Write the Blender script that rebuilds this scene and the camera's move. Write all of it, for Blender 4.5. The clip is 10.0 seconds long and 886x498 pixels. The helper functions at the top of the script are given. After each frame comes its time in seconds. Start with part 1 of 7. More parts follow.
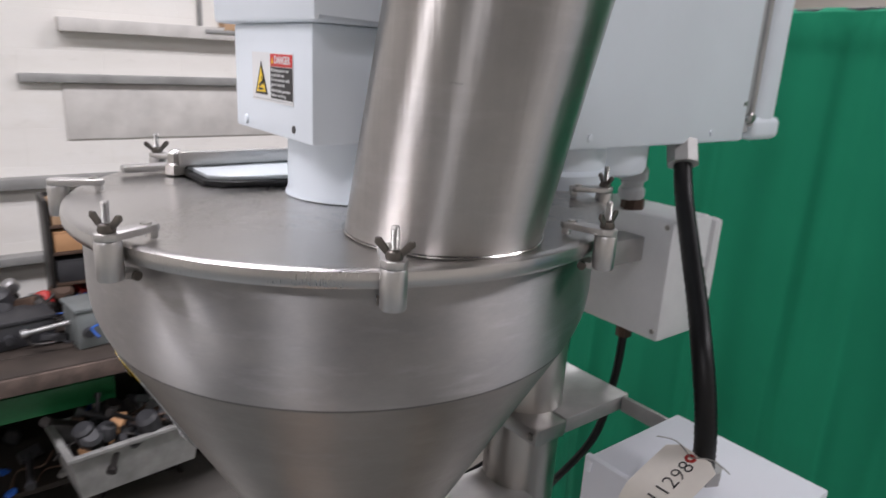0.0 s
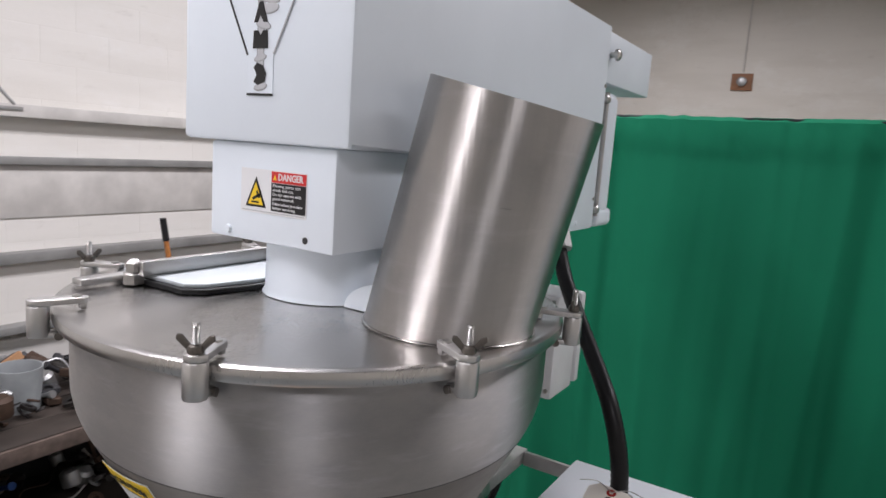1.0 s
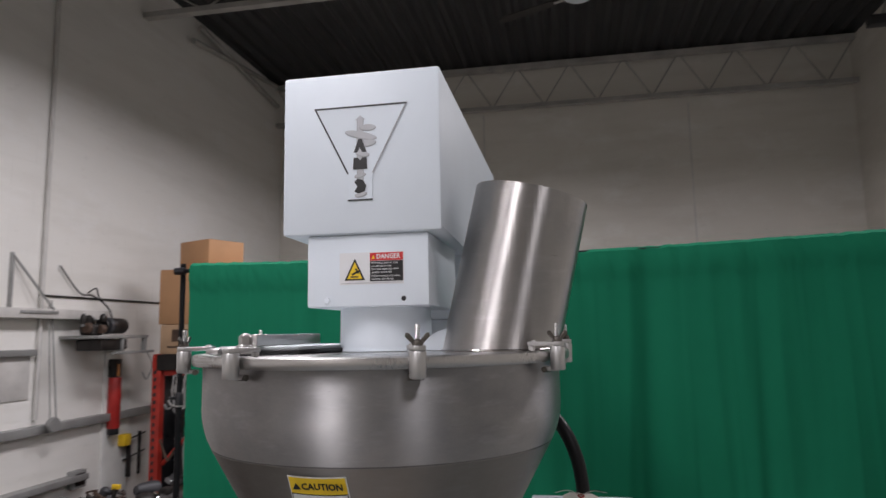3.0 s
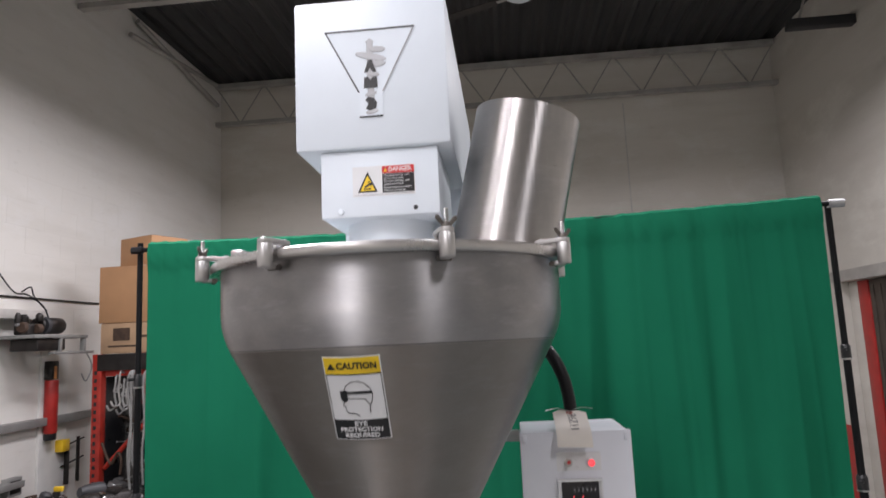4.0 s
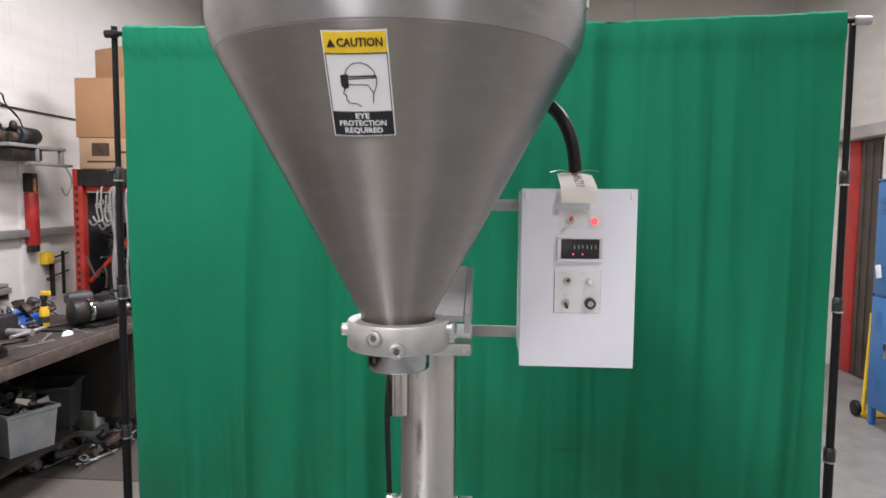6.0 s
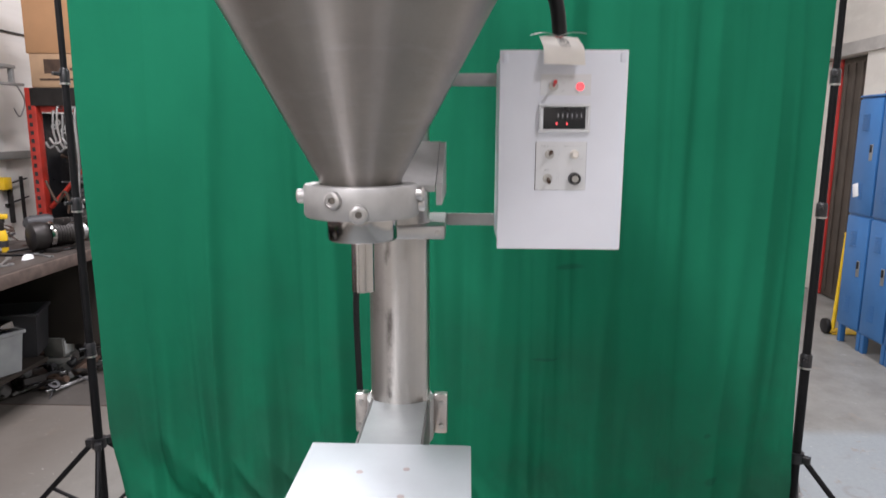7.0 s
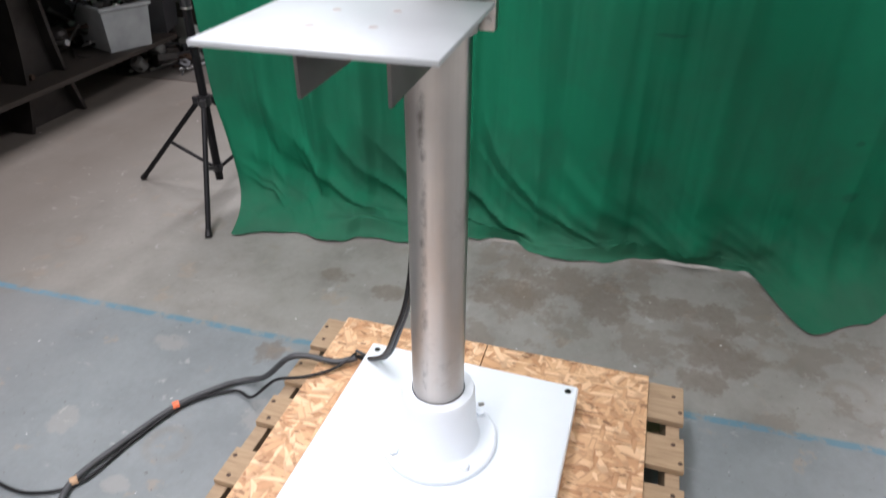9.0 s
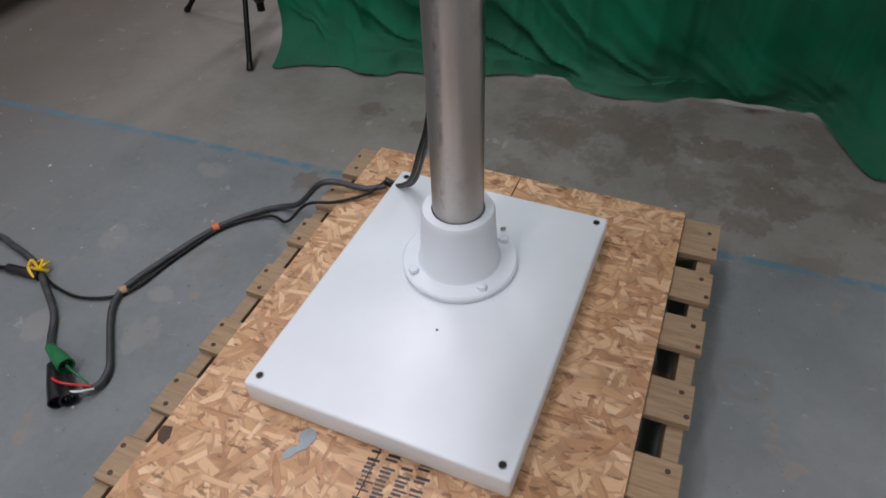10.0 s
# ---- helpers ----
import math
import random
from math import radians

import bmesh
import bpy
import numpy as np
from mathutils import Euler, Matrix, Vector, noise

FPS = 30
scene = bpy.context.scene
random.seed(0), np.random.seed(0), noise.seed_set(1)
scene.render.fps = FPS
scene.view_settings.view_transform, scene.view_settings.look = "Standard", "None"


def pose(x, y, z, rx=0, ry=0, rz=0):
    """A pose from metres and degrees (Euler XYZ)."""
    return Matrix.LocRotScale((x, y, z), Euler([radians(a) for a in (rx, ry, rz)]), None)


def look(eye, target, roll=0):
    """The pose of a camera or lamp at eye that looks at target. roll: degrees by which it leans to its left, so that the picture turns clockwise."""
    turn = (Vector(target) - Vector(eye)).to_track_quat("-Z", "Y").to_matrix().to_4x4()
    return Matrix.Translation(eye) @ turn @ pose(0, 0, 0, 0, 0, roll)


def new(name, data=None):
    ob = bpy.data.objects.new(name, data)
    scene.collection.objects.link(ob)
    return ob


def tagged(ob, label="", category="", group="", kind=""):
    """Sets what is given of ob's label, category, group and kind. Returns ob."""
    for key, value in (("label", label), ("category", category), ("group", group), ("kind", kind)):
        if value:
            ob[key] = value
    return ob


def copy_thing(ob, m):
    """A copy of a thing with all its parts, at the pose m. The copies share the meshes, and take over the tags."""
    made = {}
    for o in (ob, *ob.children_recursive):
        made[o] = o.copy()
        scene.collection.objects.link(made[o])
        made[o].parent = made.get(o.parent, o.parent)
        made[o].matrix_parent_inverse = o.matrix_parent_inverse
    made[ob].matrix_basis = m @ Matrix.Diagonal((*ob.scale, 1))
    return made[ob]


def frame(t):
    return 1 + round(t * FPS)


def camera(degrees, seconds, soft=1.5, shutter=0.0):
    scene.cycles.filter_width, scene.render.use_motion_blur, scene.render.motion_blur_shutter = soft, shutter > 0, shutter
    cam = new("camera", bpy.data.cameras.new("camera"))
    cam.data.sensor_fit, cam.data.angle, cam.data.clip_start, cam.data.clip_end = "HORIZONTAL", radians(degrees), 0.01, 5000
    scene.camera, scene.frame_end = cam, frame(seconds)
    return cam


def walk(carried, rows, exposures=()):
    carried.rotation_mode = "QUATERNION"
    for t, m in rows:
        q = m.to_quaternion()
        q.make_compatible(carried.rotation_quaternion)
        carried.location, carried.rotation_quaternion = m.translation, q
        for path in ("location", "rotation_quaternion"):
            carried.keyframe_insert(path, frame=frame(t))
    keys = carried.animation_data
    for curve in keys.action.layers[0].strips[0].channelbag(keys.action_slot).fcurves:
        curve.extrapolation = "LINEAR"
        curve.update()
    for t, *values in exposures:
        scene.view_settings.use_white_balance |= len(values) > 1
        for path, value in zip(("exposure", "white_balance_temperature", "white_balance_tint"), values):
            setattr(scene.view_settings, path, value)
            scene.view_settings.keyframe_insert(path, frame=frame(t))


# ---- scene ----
cam = camera(67.8, 10.0, shutter=0.3)
PATH = [
    (0, (0.026, 0.045, 2.182), (1.209, 1.559, 1.626), 3.1),
    (0.5, (-0.084, 0.098, 2.196), (1.431, 1.347, 1.816), 4.9),
    (1, (-0.19, 0.15, 2.213), (1.493, 1.188, 1.91), 4.1),
    (1.5, (-0.258, 0.168, 2.207), (1.544, 1.012, 2.007), 2.4),
    (2, (-0.401, 0.198, 2.171), (1.49, 0.851, 2.165), 1.3),
    (2.2, (-0.465, 0.227, 2.16), (1.409, 0.923, 2.21), 0.6),
    (3.3, (-0.624, 0.444, 2.024), (1.345, 0.63, 2.318), -1.9),
    (3.5, (-0.641, 0.475, 1.999), (1.336, 0.58, 2.28), -2.0),
    (4, (-0.653, 0.48, 1.919), (1.32, 0.659, 2.193), -2.6),
    (4.5, (-0.654, 0.464, 1.853), (1.333, 0.662, 1.964), -1.3),
    (5, (-0.638, 0.467, 1.806), (1.352, 0.667, 1.782), -0.6),
    (5.2, (-0.631, 0.468, 1.792), (1.357, 0.674, 1.719), -0.4),
    (6.3, (-0.541, 0.533, 1.7), (1.447, 0.636, 1.508), 0.4),
    (6.5, (-0.525, 0.532, 1.679), (1.461, 0.604, 1.454), 0.1),
    (7, (-0.475, 0.517, 1.621), (1.492, 0.589, 1.272), 0.2),
    (7.5, (-0.399, 0.47, 1.538), (1.537, 0.613, 1.058), -0.1),
    (8, (-0.351, 0.429, 1.448), (1.515, 0.709, 0.782), -0.3),
    (8.5, (-0.324, 0.399, 1.384), (1.44, 0.79, 0.527), -0.5),
    (9, (-0.312, 0.364, 1.322), (1.32, 0.807, 0.253), 0.2),
    (9.5, (-0.324, 0.323, 1.255), (1.143, 0.834, -0.005), -1.5),
    (10, (-0.308, 0.272, 1.232), (1.017, 0.826, -0.16), -2.9),
]
EXPOSURES = [(0.0, 0.16), (1.0, 0.10), (2.0, -0.24), (3.5, -0.30), (4.0, 0.22), (4.5, 0.43), (5.2, 0.74), (6.5, 0.84), (7.5, 0.76), (8.0, 0.76), (8.5, 0.82), (9.0, 0.76), (9.5, 0.13), (10.0, -0.38)]
walk(cam, [(t, look(eye, target, roll)) for t, eye, target, roll in PATH], EXPOSURES)

# ---- light ----
world = bpy.data.worlds.new("world")
scene.world = world
world.use_nodes = True
world.node_tree.nodes["Background"].inputs[0].default_value = (0.5, 0.55, 0.6, 1)
world.node_tree.nodes["Background"].inputs[1].default_value = 0.02


def overhead_light(x, y, z, sx, sy, watts, tint=(0.995, 0.955, 1.02)):
    data = bpy.data.lights.new("ceiling_lamp", "AREA")
    data.shape, data.size, data.size_y, data.energy, data.color = "RECTANGLE", sx, sy, watts, tint
    data.spread = radians(174)  # enamelled reflector
    lamp = new("ceiling_lamp", data)
    lamp.matrix_world = pose(x, y, z)
    return lamp


# unseen lamps below the dark roof, placed from highlights and cast shadows
overhead_light(-1.75, 1.5, 4.2, 1.3, 0.3, 46)
overhead_light(-3.6, 2.1, 4.2, 1.3, 0.3, 45)
overhead_light(0.3, 1.66, 4.2, 1.9, 0.25, 68)
overhead_light(-2.0, -1.05, 4.2, 1.0, 0.25, 32)
# added fills without known lamps: head side, far wall, left wall, lockers
overhead_light(2.05, -1.3, 4.2, 1.3, 0.3, 28)
overhead_light(5.0, 1.7, 4.2, 1.3, 0.35, 54)
overhead_light(2.7, 2.0, 4.2, 1.3, 0.3, 60)
overhead_light(3.8, -1.7, 4.2, 1.3, 0.35, 48)

# ---- materials ----


def material(name):
    m = bpy.data.materials.new(name)
    m.use_nodes = True
    nt = m.node_tree
    return m, nt, nt.nodes["Principled BSDF"]


def node(nt, kind, **values):
    n = nt.nodes.new(kind)
    for key, value in values.items():
        if key == "operation":
            n.operation = value
        elif key == "data_type":
            n.data_type = value
        elif key == "feature":
            n.feature = value
        elif key == "blend_type":
            n.blend_type = value
    return n


def noise_tex(nt, coords, scale, detail=4, rough=0.55, stretch=None):
    n = nt.nodes.new("ShaderNodeTexNoise")
    n.inputs["Scale"].default_value, n.inputs["Detail"].default_value, n.inputs["Roughness"].default_value = scale, detail, rough
    src = coords
    if stretch:
        mp = nt.nodes.new("ShaderNodeMapping")
        mp.inputs["Scale"].default_value = stretch
        nt.links.new(coords, mp.inputs["Vector"])
        src = mp.outputs["Vector"]
    nt.links.new(src, n.inputs["Vector"])
    return n.outputs["Fac"]


def ramp(nt, fac, stops):
    r = nt.nodes.new("ShaderNodeValToRGB")
    el = r.color_ramp.elements
    while len(el) < len(stops):
        el.new(0.5)
    for e, (p, c) in zip(el, stops):
        e.position = p
        e.color = (*c, 1) if len(c) == 3 else c
    nt.links.new(fac, r.inputs["Fac"])
    return r.outputs["Color"]


def mixc(nt, fac, a, b, how="MIX"):
    n = nt.nodes.new("ShaderNodeMix")
    n.data_type, n.blend_type = "RGBA", how
    for sock, v in ((n.inputs[0], fac), (n.inputs[6], a), (n.inputs[7], b)):
        if hasattr(v, "is_linked"):
            nt.links.new(v, sock)
        elif isinstance(v, (int, float)):
            sock.default_value = v
        else:
            sock.default_value = (*v, 1)
    return n.outputs[2]


def maths(nt, op, a, b=0.0):
    n = nt.nodes.new("ShaderNodeMath")
    n.operation = op
    for sock, v in ((n.inputs[0], a), (n.inputs[1], b)):
        if hasattr(v, "is_linked"):
            nt.links.new(v, sock)
        else:
            sock.default_value = v
    return n.outputs[0]


def bump(nt, bsdf, height, strength, distance=0.002):
    b = nt.nodes.new("ShaderNodeBump")
    b.inputs["Strength"].default_value, b.inputs["Distance"].default_value = strength, distance
    nt.links.new(height, b.inputs["Height"])
    nt.links.new(b.outputs["Normal"], bsdf.inputs["Normal"])


def coords_of(nt, kind="Object"):
    return nt.nodes.new("ShaderNodeTexCoord").outputs[kind]


def surface(name, colour, rough=0.5, metal=0.0, vary=0.12, scale=6.0, grain=120.0, relief=0.15, coat=0.0, each=0.0):
    """A painted, plastic or plain surface with patches, grain and slight relief."""
    m, nt, b = material(name)
    co = coords_of(nt)
    big = noise_tex(nt, co, scale, 5)
    fine = noise_tex(nt, co, grain, 3)
    dark = tuple(c * (1 - vary) for c in colour)
    light = tuple(min(1, c * (1 + vary * 0.5)) for c in colour)
    col = ramp(nt, big, [(0.3, dark), (0.7, light)])
    col = mixc(nt, maths(nt, "MULTIPLY", fine, vary * 0.8), col, tuple(c * 0.6 for c in colour))
    if each:
        info = nt.nodes.new("ShaderNodeObjectInfo")
        hsv = nt.nodes.new("ShaderNodeHueSaturation")
        nt.links.new(maths(nt, "ADD", maths(nt, "MULTIPLY", info.outputs["Random"], 2 * each), 1 - each), hsv.inputs["Value"])
        nt.links.new(col, hsv.inputs["Color"])
        col = hsv.outputs["Color"]
    nt.links.new(col, b.inputs["Base Color"])
    nt.links.new(maths(nt, "ADD", maths(nt, "MULTIPLY", big, 0.16), rough - 0.08), b.inputs["Roughness"])
    b.inputs["Metallic"].default_value = metal
    b.inputs["Coat Weight"].default_value = coat
    bump(nt, b, fine, relief, 0.001)
    return m


def brushed(name, colour, rough, stretch, streak=0.35, patch=5.0, grain=160, marks=True, aniso=0.0, flute=0.0, seam=None, mottle=0.0):
    """Brushed stainless steel: long fine scratches, soft stains."""
    m, nt, b = material(name)
    co = coords_of(nt)
    lines = noise_tex(nt, co, grain, 3, 0.6, stretch)
    broad = noise_tex(nt, co, grain * 0.12, 2, 0.5, stretch)
    stain = noise_tex(nt, co, patch, 5, 0.6)
    col = ramp(nt, stain, [(0.3, tuple(c * 0.84 for c in colour)), (0.65, colour)])
    col = mixc(nt, maths(nt, "MULTIPLY", lines, streak * 0.5), col, tuple(c * 0.62 for c in colour))
    if mottle:
        # handled metal: dull cloudy patches, wiped smears and a few dark scratches
        cloud = ramp(nt, noise_tex(nt, co, 9, 6, 0.68, (1, 1, 1.9)), [(0.42, (0, 0, 0)), (0.66, (1, 1, 1))])
        col = mixc(nt, maths(nt, "MULTIPLY", cloud, mottle), col, tuple(c * k for c, k in zip(colour, (0.74, 0.75, 0.78))))
        wipe = ramp(nt, noise_tex(nt, co, 16, 5, 0.6, (1, 1, 5)), [(0.55, (0, 0, 0)), (0.72, (1, 1, 1))])
        col = mixc(nt, maths(nt, "MULTIPLY", wipe, mottle * 0.7), col, tuple(min(1, c * k) for c, k in zip(colour, (1.22, 1.24, 1.30))))
        nick = ramp(nt, noise_tex(nt, co, 60, 3, 0.6, (0.5, 0.5, 4)), [(0.74, (0, 0, 0)), (0.77, (1, 1, 1))])
        col = mixc(nt, maths(nt, "MULTIPLY", nick, mottle), col, tuple(c * 0.4 for c in colour))
        stain = maths(nt, "ADD", maths(nt, "MULTIPLY", cloud, 0.35), maths(nt, "MULTIPLY", stain, 0.65))
    if seam is not None:
        # blued weld seam with broken dark stains along the pipe
        sep = nt.nodes.new("ShaderNodeSeparateXYZ")
        nt.links.new(co, sep.inputs[0])
        wob = maths(nt, "MULTIPLY", maths(nt, "SUBTRACT", stain, 0.5), 0.02)
        band = nt.nodes.new("ShaderNodeMapRange")
        band.inputs["From Min"].default_value, band.inputs["From Max"].default_value = 0.009, 0.002
        nt.links.new(maths(nt, "ABSOLUTE", maths(nt, "SUBTRACT", maths(nt, "ADD", sep.outputs[1], wob), seam)), band.inputs["Value"])
        broken = ramp(nt, noise_tex(nt, co, 22, 4, 0.65, (1, 1, 0.6)), [(0.46, (0, 0, 0)), (0.62, (1, 1, 1))])
        col = mixc(nt, maths(nt, "MULTIPLY", maths(nt, "MULTIPLY", band.outputs[0], broken), 0.75), col, (0.10, 0.09, 0.085))
        rub = ramp(nt, noise_tex(nt, co, 9, 6, 0.7), [(0.55, (0, 0, 0)), (0.75, (1, 1, 1))])
        col = mixc(nt, maths(nt, "MULTIPLY", rub, 0.45), col, (0.22, 0.20, 0.185))
    nt.links.new(col, b.inputs["Base Color"])
    r = maths(nt, "ADD", maths(nt, "MULTIPLY", lines, streak * 0.35), rough - 0.05)
    r = maths(nt, "ADD", r, maths(nt, "MULTIPLY", maths(nt, "SUBTRACT", stain, 0.5), 0.22))
    nt.links.new(r, b.inputs["Roughness"])
    b.inputs["Metallic"].default_value = 1.0
    b.inputs["Anisotropic"].default_value = aniso
    if aniso:
        b.inputs["Anisotropic Rotation"].default_value = 0.25
        tan = nt.nodes.new("ShaderNodeTangent")
        tan.direction_type, tan.axis = "RADIAL", "Z"
        nt.links.new(tan.outputs[0], b.inputs["Tangent"])
    h = maths(nt, "ADD", maths(nt, "MULTIPLY", lines, 0.4), maths(nt, "MULTIPLY", broad, 0.6))
    if flute:
        # slight long waves left by rolling, along the length
        wave = noise_tex(nt, co, 38, 3, 0.6, (1, 1, 0.03))
        h = maths(nt, "ADD", maths(nt, "MULTIPLY", h, 0.15), maths(nt, "MULTIPLY", wave, flute))
        bump(nt, b, h, 0.6, 0.0011)
    else:
        bump(nt, b, h, 0.10, 0.0006)
    return m


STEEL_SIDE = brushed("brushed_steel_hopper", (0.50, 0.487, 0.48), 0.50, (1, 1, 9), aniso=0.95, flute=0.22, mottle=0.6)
# cone toned darker than the shell to paint in its dim floor reflection
STEEL_CONE = brushed("brushed_steel_shaded", (0.315, 0.295, 0.275), 0.43, (1, 1, 9), aniso=0.9, flute=0.22, mottle=0.35)
STEEL_LID = brushed("brushed_steel_lid", (0.58, 0.565, 0.55), 0.27, (1, 10, 1))
STEEL_TUBE = brushed("brushed_steel_tube", (0.52, 0.50, 0.48), 0.40, (1.0, 1.0, 0.015), aniso=0.95, flute=1.2, mottle=0.35)
STEEL_PIPE = brushed("mill_steel_pipe", (0.58, 0.555, 0.53), 0.34, (1.2, 1.2, 0.02), aniso=0.8, flute=0.5, seam=0.012)
# dark tone also paints in the table's shade on the bracket cheeks
DARK_PLATE = surface("dull_steel_plate", (0.17, 0.165, 0.16), 0.5, 0.7, 0.2, 20, 160, 0.1)
STEEL_BAR = brushed("machined_steel", (0.60, 0.59, 0.58), 0.38, (1, 1, 6), grain=240)
STEEL_DULL = surface("dull_cast_metal", (0.46, 0.455, 0.445), 0.52, 0.65, 0.16, 30, 220, 0.12)
STEEL_SHINY = brushed("polished_steel", (0.52, 0.50, 0.48), 0.15, (3, 3, 0.4), grain=120)
STEEL_TABLE = surface("satin_aluminium_plate", (0.47, 0.505, 0.525), 0.48, 0.35, 0.10, 9, 220, 0.08)
# toned down and greened for shade and cloth reflection on the bracket web
DULL_WEB = surface("grey_mill_plate", (0.34, 0.365, 0.365), 0.42, 0.6, 0.14, 14, 200, 0.1)
RIVET = surface("dull_rivet_metal", (0.42, 0.36, 0.35), 0.5, 0.5, 0.2, 40, 200, 0.1)
ZINC = surface("zinc_hardware", (0.55, 0.54, 0.52), 0.32, 1.0, 0.2, 60, 300, 0.05)
BLACKBOLT = surface("dark_wing_nut", (0.16, 0.145, 0.13), 0.38, 0.8, 0.2, 60, 300, 0.1)
WHITE = surface("white_enamel", (0.77, 0.835, 0.895), 0.46, 0, 0.05, 5, 260, 0.05)
WHITE_BASE = surface("white_gloss_enamel", (0.77, 0.835, 0.885), 0.33, 0, 0.05, 5, 260, 0.04)
WHITE_BOX = surface("white_powder_coat", (0.80, 0.82, 0.88), 0.42, 0, 0.04, 7, 300, 0.12)
PALE_PAINT = surface("pale_grey_box_paint", (0.70, 0.71, 0.72), 0.45, 0, 0.1, 12, 220, 0.1)
GREY_PAINT = surface("grey_powder_coat", (0.50, 0.51, 0.52), 0.45, 0, 0.1, 12, 220, 0.1)
RUBBER = surface("black_rubber", (0.008, 0.008, 0.009), 0.42, 0, 0.3, 20, 200, 0.15)
RUBBER.node_tree.nodes["Principled BSDF"].inputs["Specular IOR Level"].default_value = 0.3
CORD = surface("grey_black_cord", (0.055, 0.058, 0.062), 0.5, 0, 0.3, 30, 300, 0.15)
BLACK_PAINT = surface("black_painted_tube", (0.008, 0.008, 0.009), 0.5, 0.0, 0.3, 20, 200, 0.05)
BLACK_PAINT.node_tree.nodes["Principled BSDF"].inputs["Specular IOR Level"].default_value = 0.15
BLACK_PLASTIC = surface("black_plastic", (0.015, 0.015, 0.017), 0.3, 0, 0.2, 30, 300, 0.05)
PAPER = surface("manila_paper", (0.88, 0.83, 0.76), 0.7, 0, 0.06, 20, 200, 0.1)
STICKER = surface("white_vinyl_label", (0.76, 0.77, 0.78), 0.38, 0, 0.03, 20, 200, 0.02)
INK = surface("black_ink", (0.009, 0.009, 0.010), 0.35, 0, 0.2, 40, 300, 0.02)
INK_PALE = surface("pale_grey_ink", (0.52, 0.53, 0.55), 0.45, 0, 0.1, 40, 300, 0.02)
INK_GREY = surface("grey_ink", (0.36, 0.37, 0.38), 0.45, 0, 0.1, 40, 300, 0.02)
LABEL_YELLOW = surface("yellow_vinyl", (0.85, 0.58, 0.02), 0.4, 0, 0.05, 20, 200, 0.02)
LABEL_RED = surface("red_vinyl", (0.62, 0.03, 0.03), 0.4, 0, 0.05, 20, 200, 0.02)
RED = surface("red_enamel", (0.45, 0.025, 0.02), 0.42, 0, 0.25, 8, 120, 0.15)
RED_RACK = surface("red_rack_paint", (0.42, 0.028, 0.016), 0.5, 0, 0.3, 10, 90, 0.2)
BLUE_LOCKER = surface("blue_locker_enamel", (0.035, 0.145, 0.36), 0.36, 0, 0.15, 4, 150, 0.1)
BLUE = surface("blue_plastic", (0.02, 0.10, 0.42), 0.45, 0, 0.2, 15, 150, 0.1)
YELLOW = surface("yellow_plastic", (0.78, 0.50, 0.02), 0.42, 0, 0.15, 15, 150, 0.1)
ORANGE_WOOD = surface("varnished_handle_wood", (0.50, 0.20, 0.06), 0.4, 0, 0.2, 30, 150, 0.1)
CARD = surface("brown_cardboard", (0.45, 0.245, 0.12), 0.75, 0, 0.1, 5, 90, 0.12)
CARD_OLD = surface("faded_cardboard", (0.46, 0.30, 0.18), 0.78, 0, 0.18, 7, 90, 0.12)
BENCH_TOP = surface("worn_bench_planks", (0.048, 0.036, 0.029), 0.7, 0, 0.45, 6, 60, 0.3)
BENCH_EDGE = surface("chipped_bench_edge", (0.115, 0.082, 0.068), 0.75, 0, 0.6, 16, 90, 0.5)
# wood under the bench, toned below BENCH_TOP to paint in the shade there
BENCH_SHADED = surface("oily_bench_wood_shaded", (0.030, 0.023, 0.018), 0.75, 0, 0.4, 5, 60, 0.3)
DARK_STEEL = surface("oily_dark_steel", (0.04, 0.036, 0.034), 0.45, 0.6, 0.4, 12, 120, 0.3)
RUST = surface("rusty_iron", (0.09, 0.055, 0.038), 0.65, 0.3, 0.45, 18, 140, 0.3)
GALV = surface("worn_galvanised_metal", (0.42, 0.42, 0.42), 0.42, 0.8, 0.25, 14, 150, 0.1)
GREY_BIN = surface("grey_plastic_bin", (0.33, 0.35, 0.36), 0.5, 0, 0.18, 10, 150, 0.12)
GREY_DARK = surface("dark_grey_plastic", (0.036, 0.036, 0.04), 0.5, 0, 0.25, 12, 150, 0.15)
WHITE_DIRTY = surface("grubby_white_plastic", (0.30, 0.295, 0.285), 0.5, 0, 0.3, 12, 120, 0.1)
TEAL_BOX = surface("worn_grey_green_paint", (0.16, 0.175, 0.175), 0.5, 0, 0.2, 14, 120, 0.1)
CONDUIT = surface("grey_painted_rail", (0.30, 0.30, 0.29), 0.5, 0.2, 0.25, 6, 120, 0.1)
PALE_RAIL = surface("pale_painted_rail", (0.60, 0.58, 0.55), 0.5, 0, 0.2, 6, 120, 0.1)
PALE_BOARD = surface("white_painted_board", (0.72, 0.71, 0.68), 0.5, 0, 0.12, 6, 120, 0.1)
CONCRETE = surface("lintel_concrete", (0.42, 0.40, 0.37), 0.8, 0, 0.2, 6, 80, 0.4)
DOOR_BROWN = surface("brown_door_paint", (0.075, 0.058, 0.045), 0.55, 0, 0.35, 5, 100, 0.2)
TAPE_ORANGE = surface("orange_tape", (0.75, 0.16, 0.06), 0.5, 0, 0.1, 40, 200, 0.1)
GREEN_PLASTIC = surface("green_plug_plastic", (0.02, 0.17, 0.06), 0.38, 0, 0.15, 40, 200, 0.1)
GREY_FLAKE = surface("grey_paint_spill", (0.30, 0.35, 0.38), 0.45, 0, 0.1, 40, 200, 0.1)
COPPER = surface("copper_wire", (0.6, 0.25, 0.12), 0.35, 1, 0.2, 60, 200, 0.05)
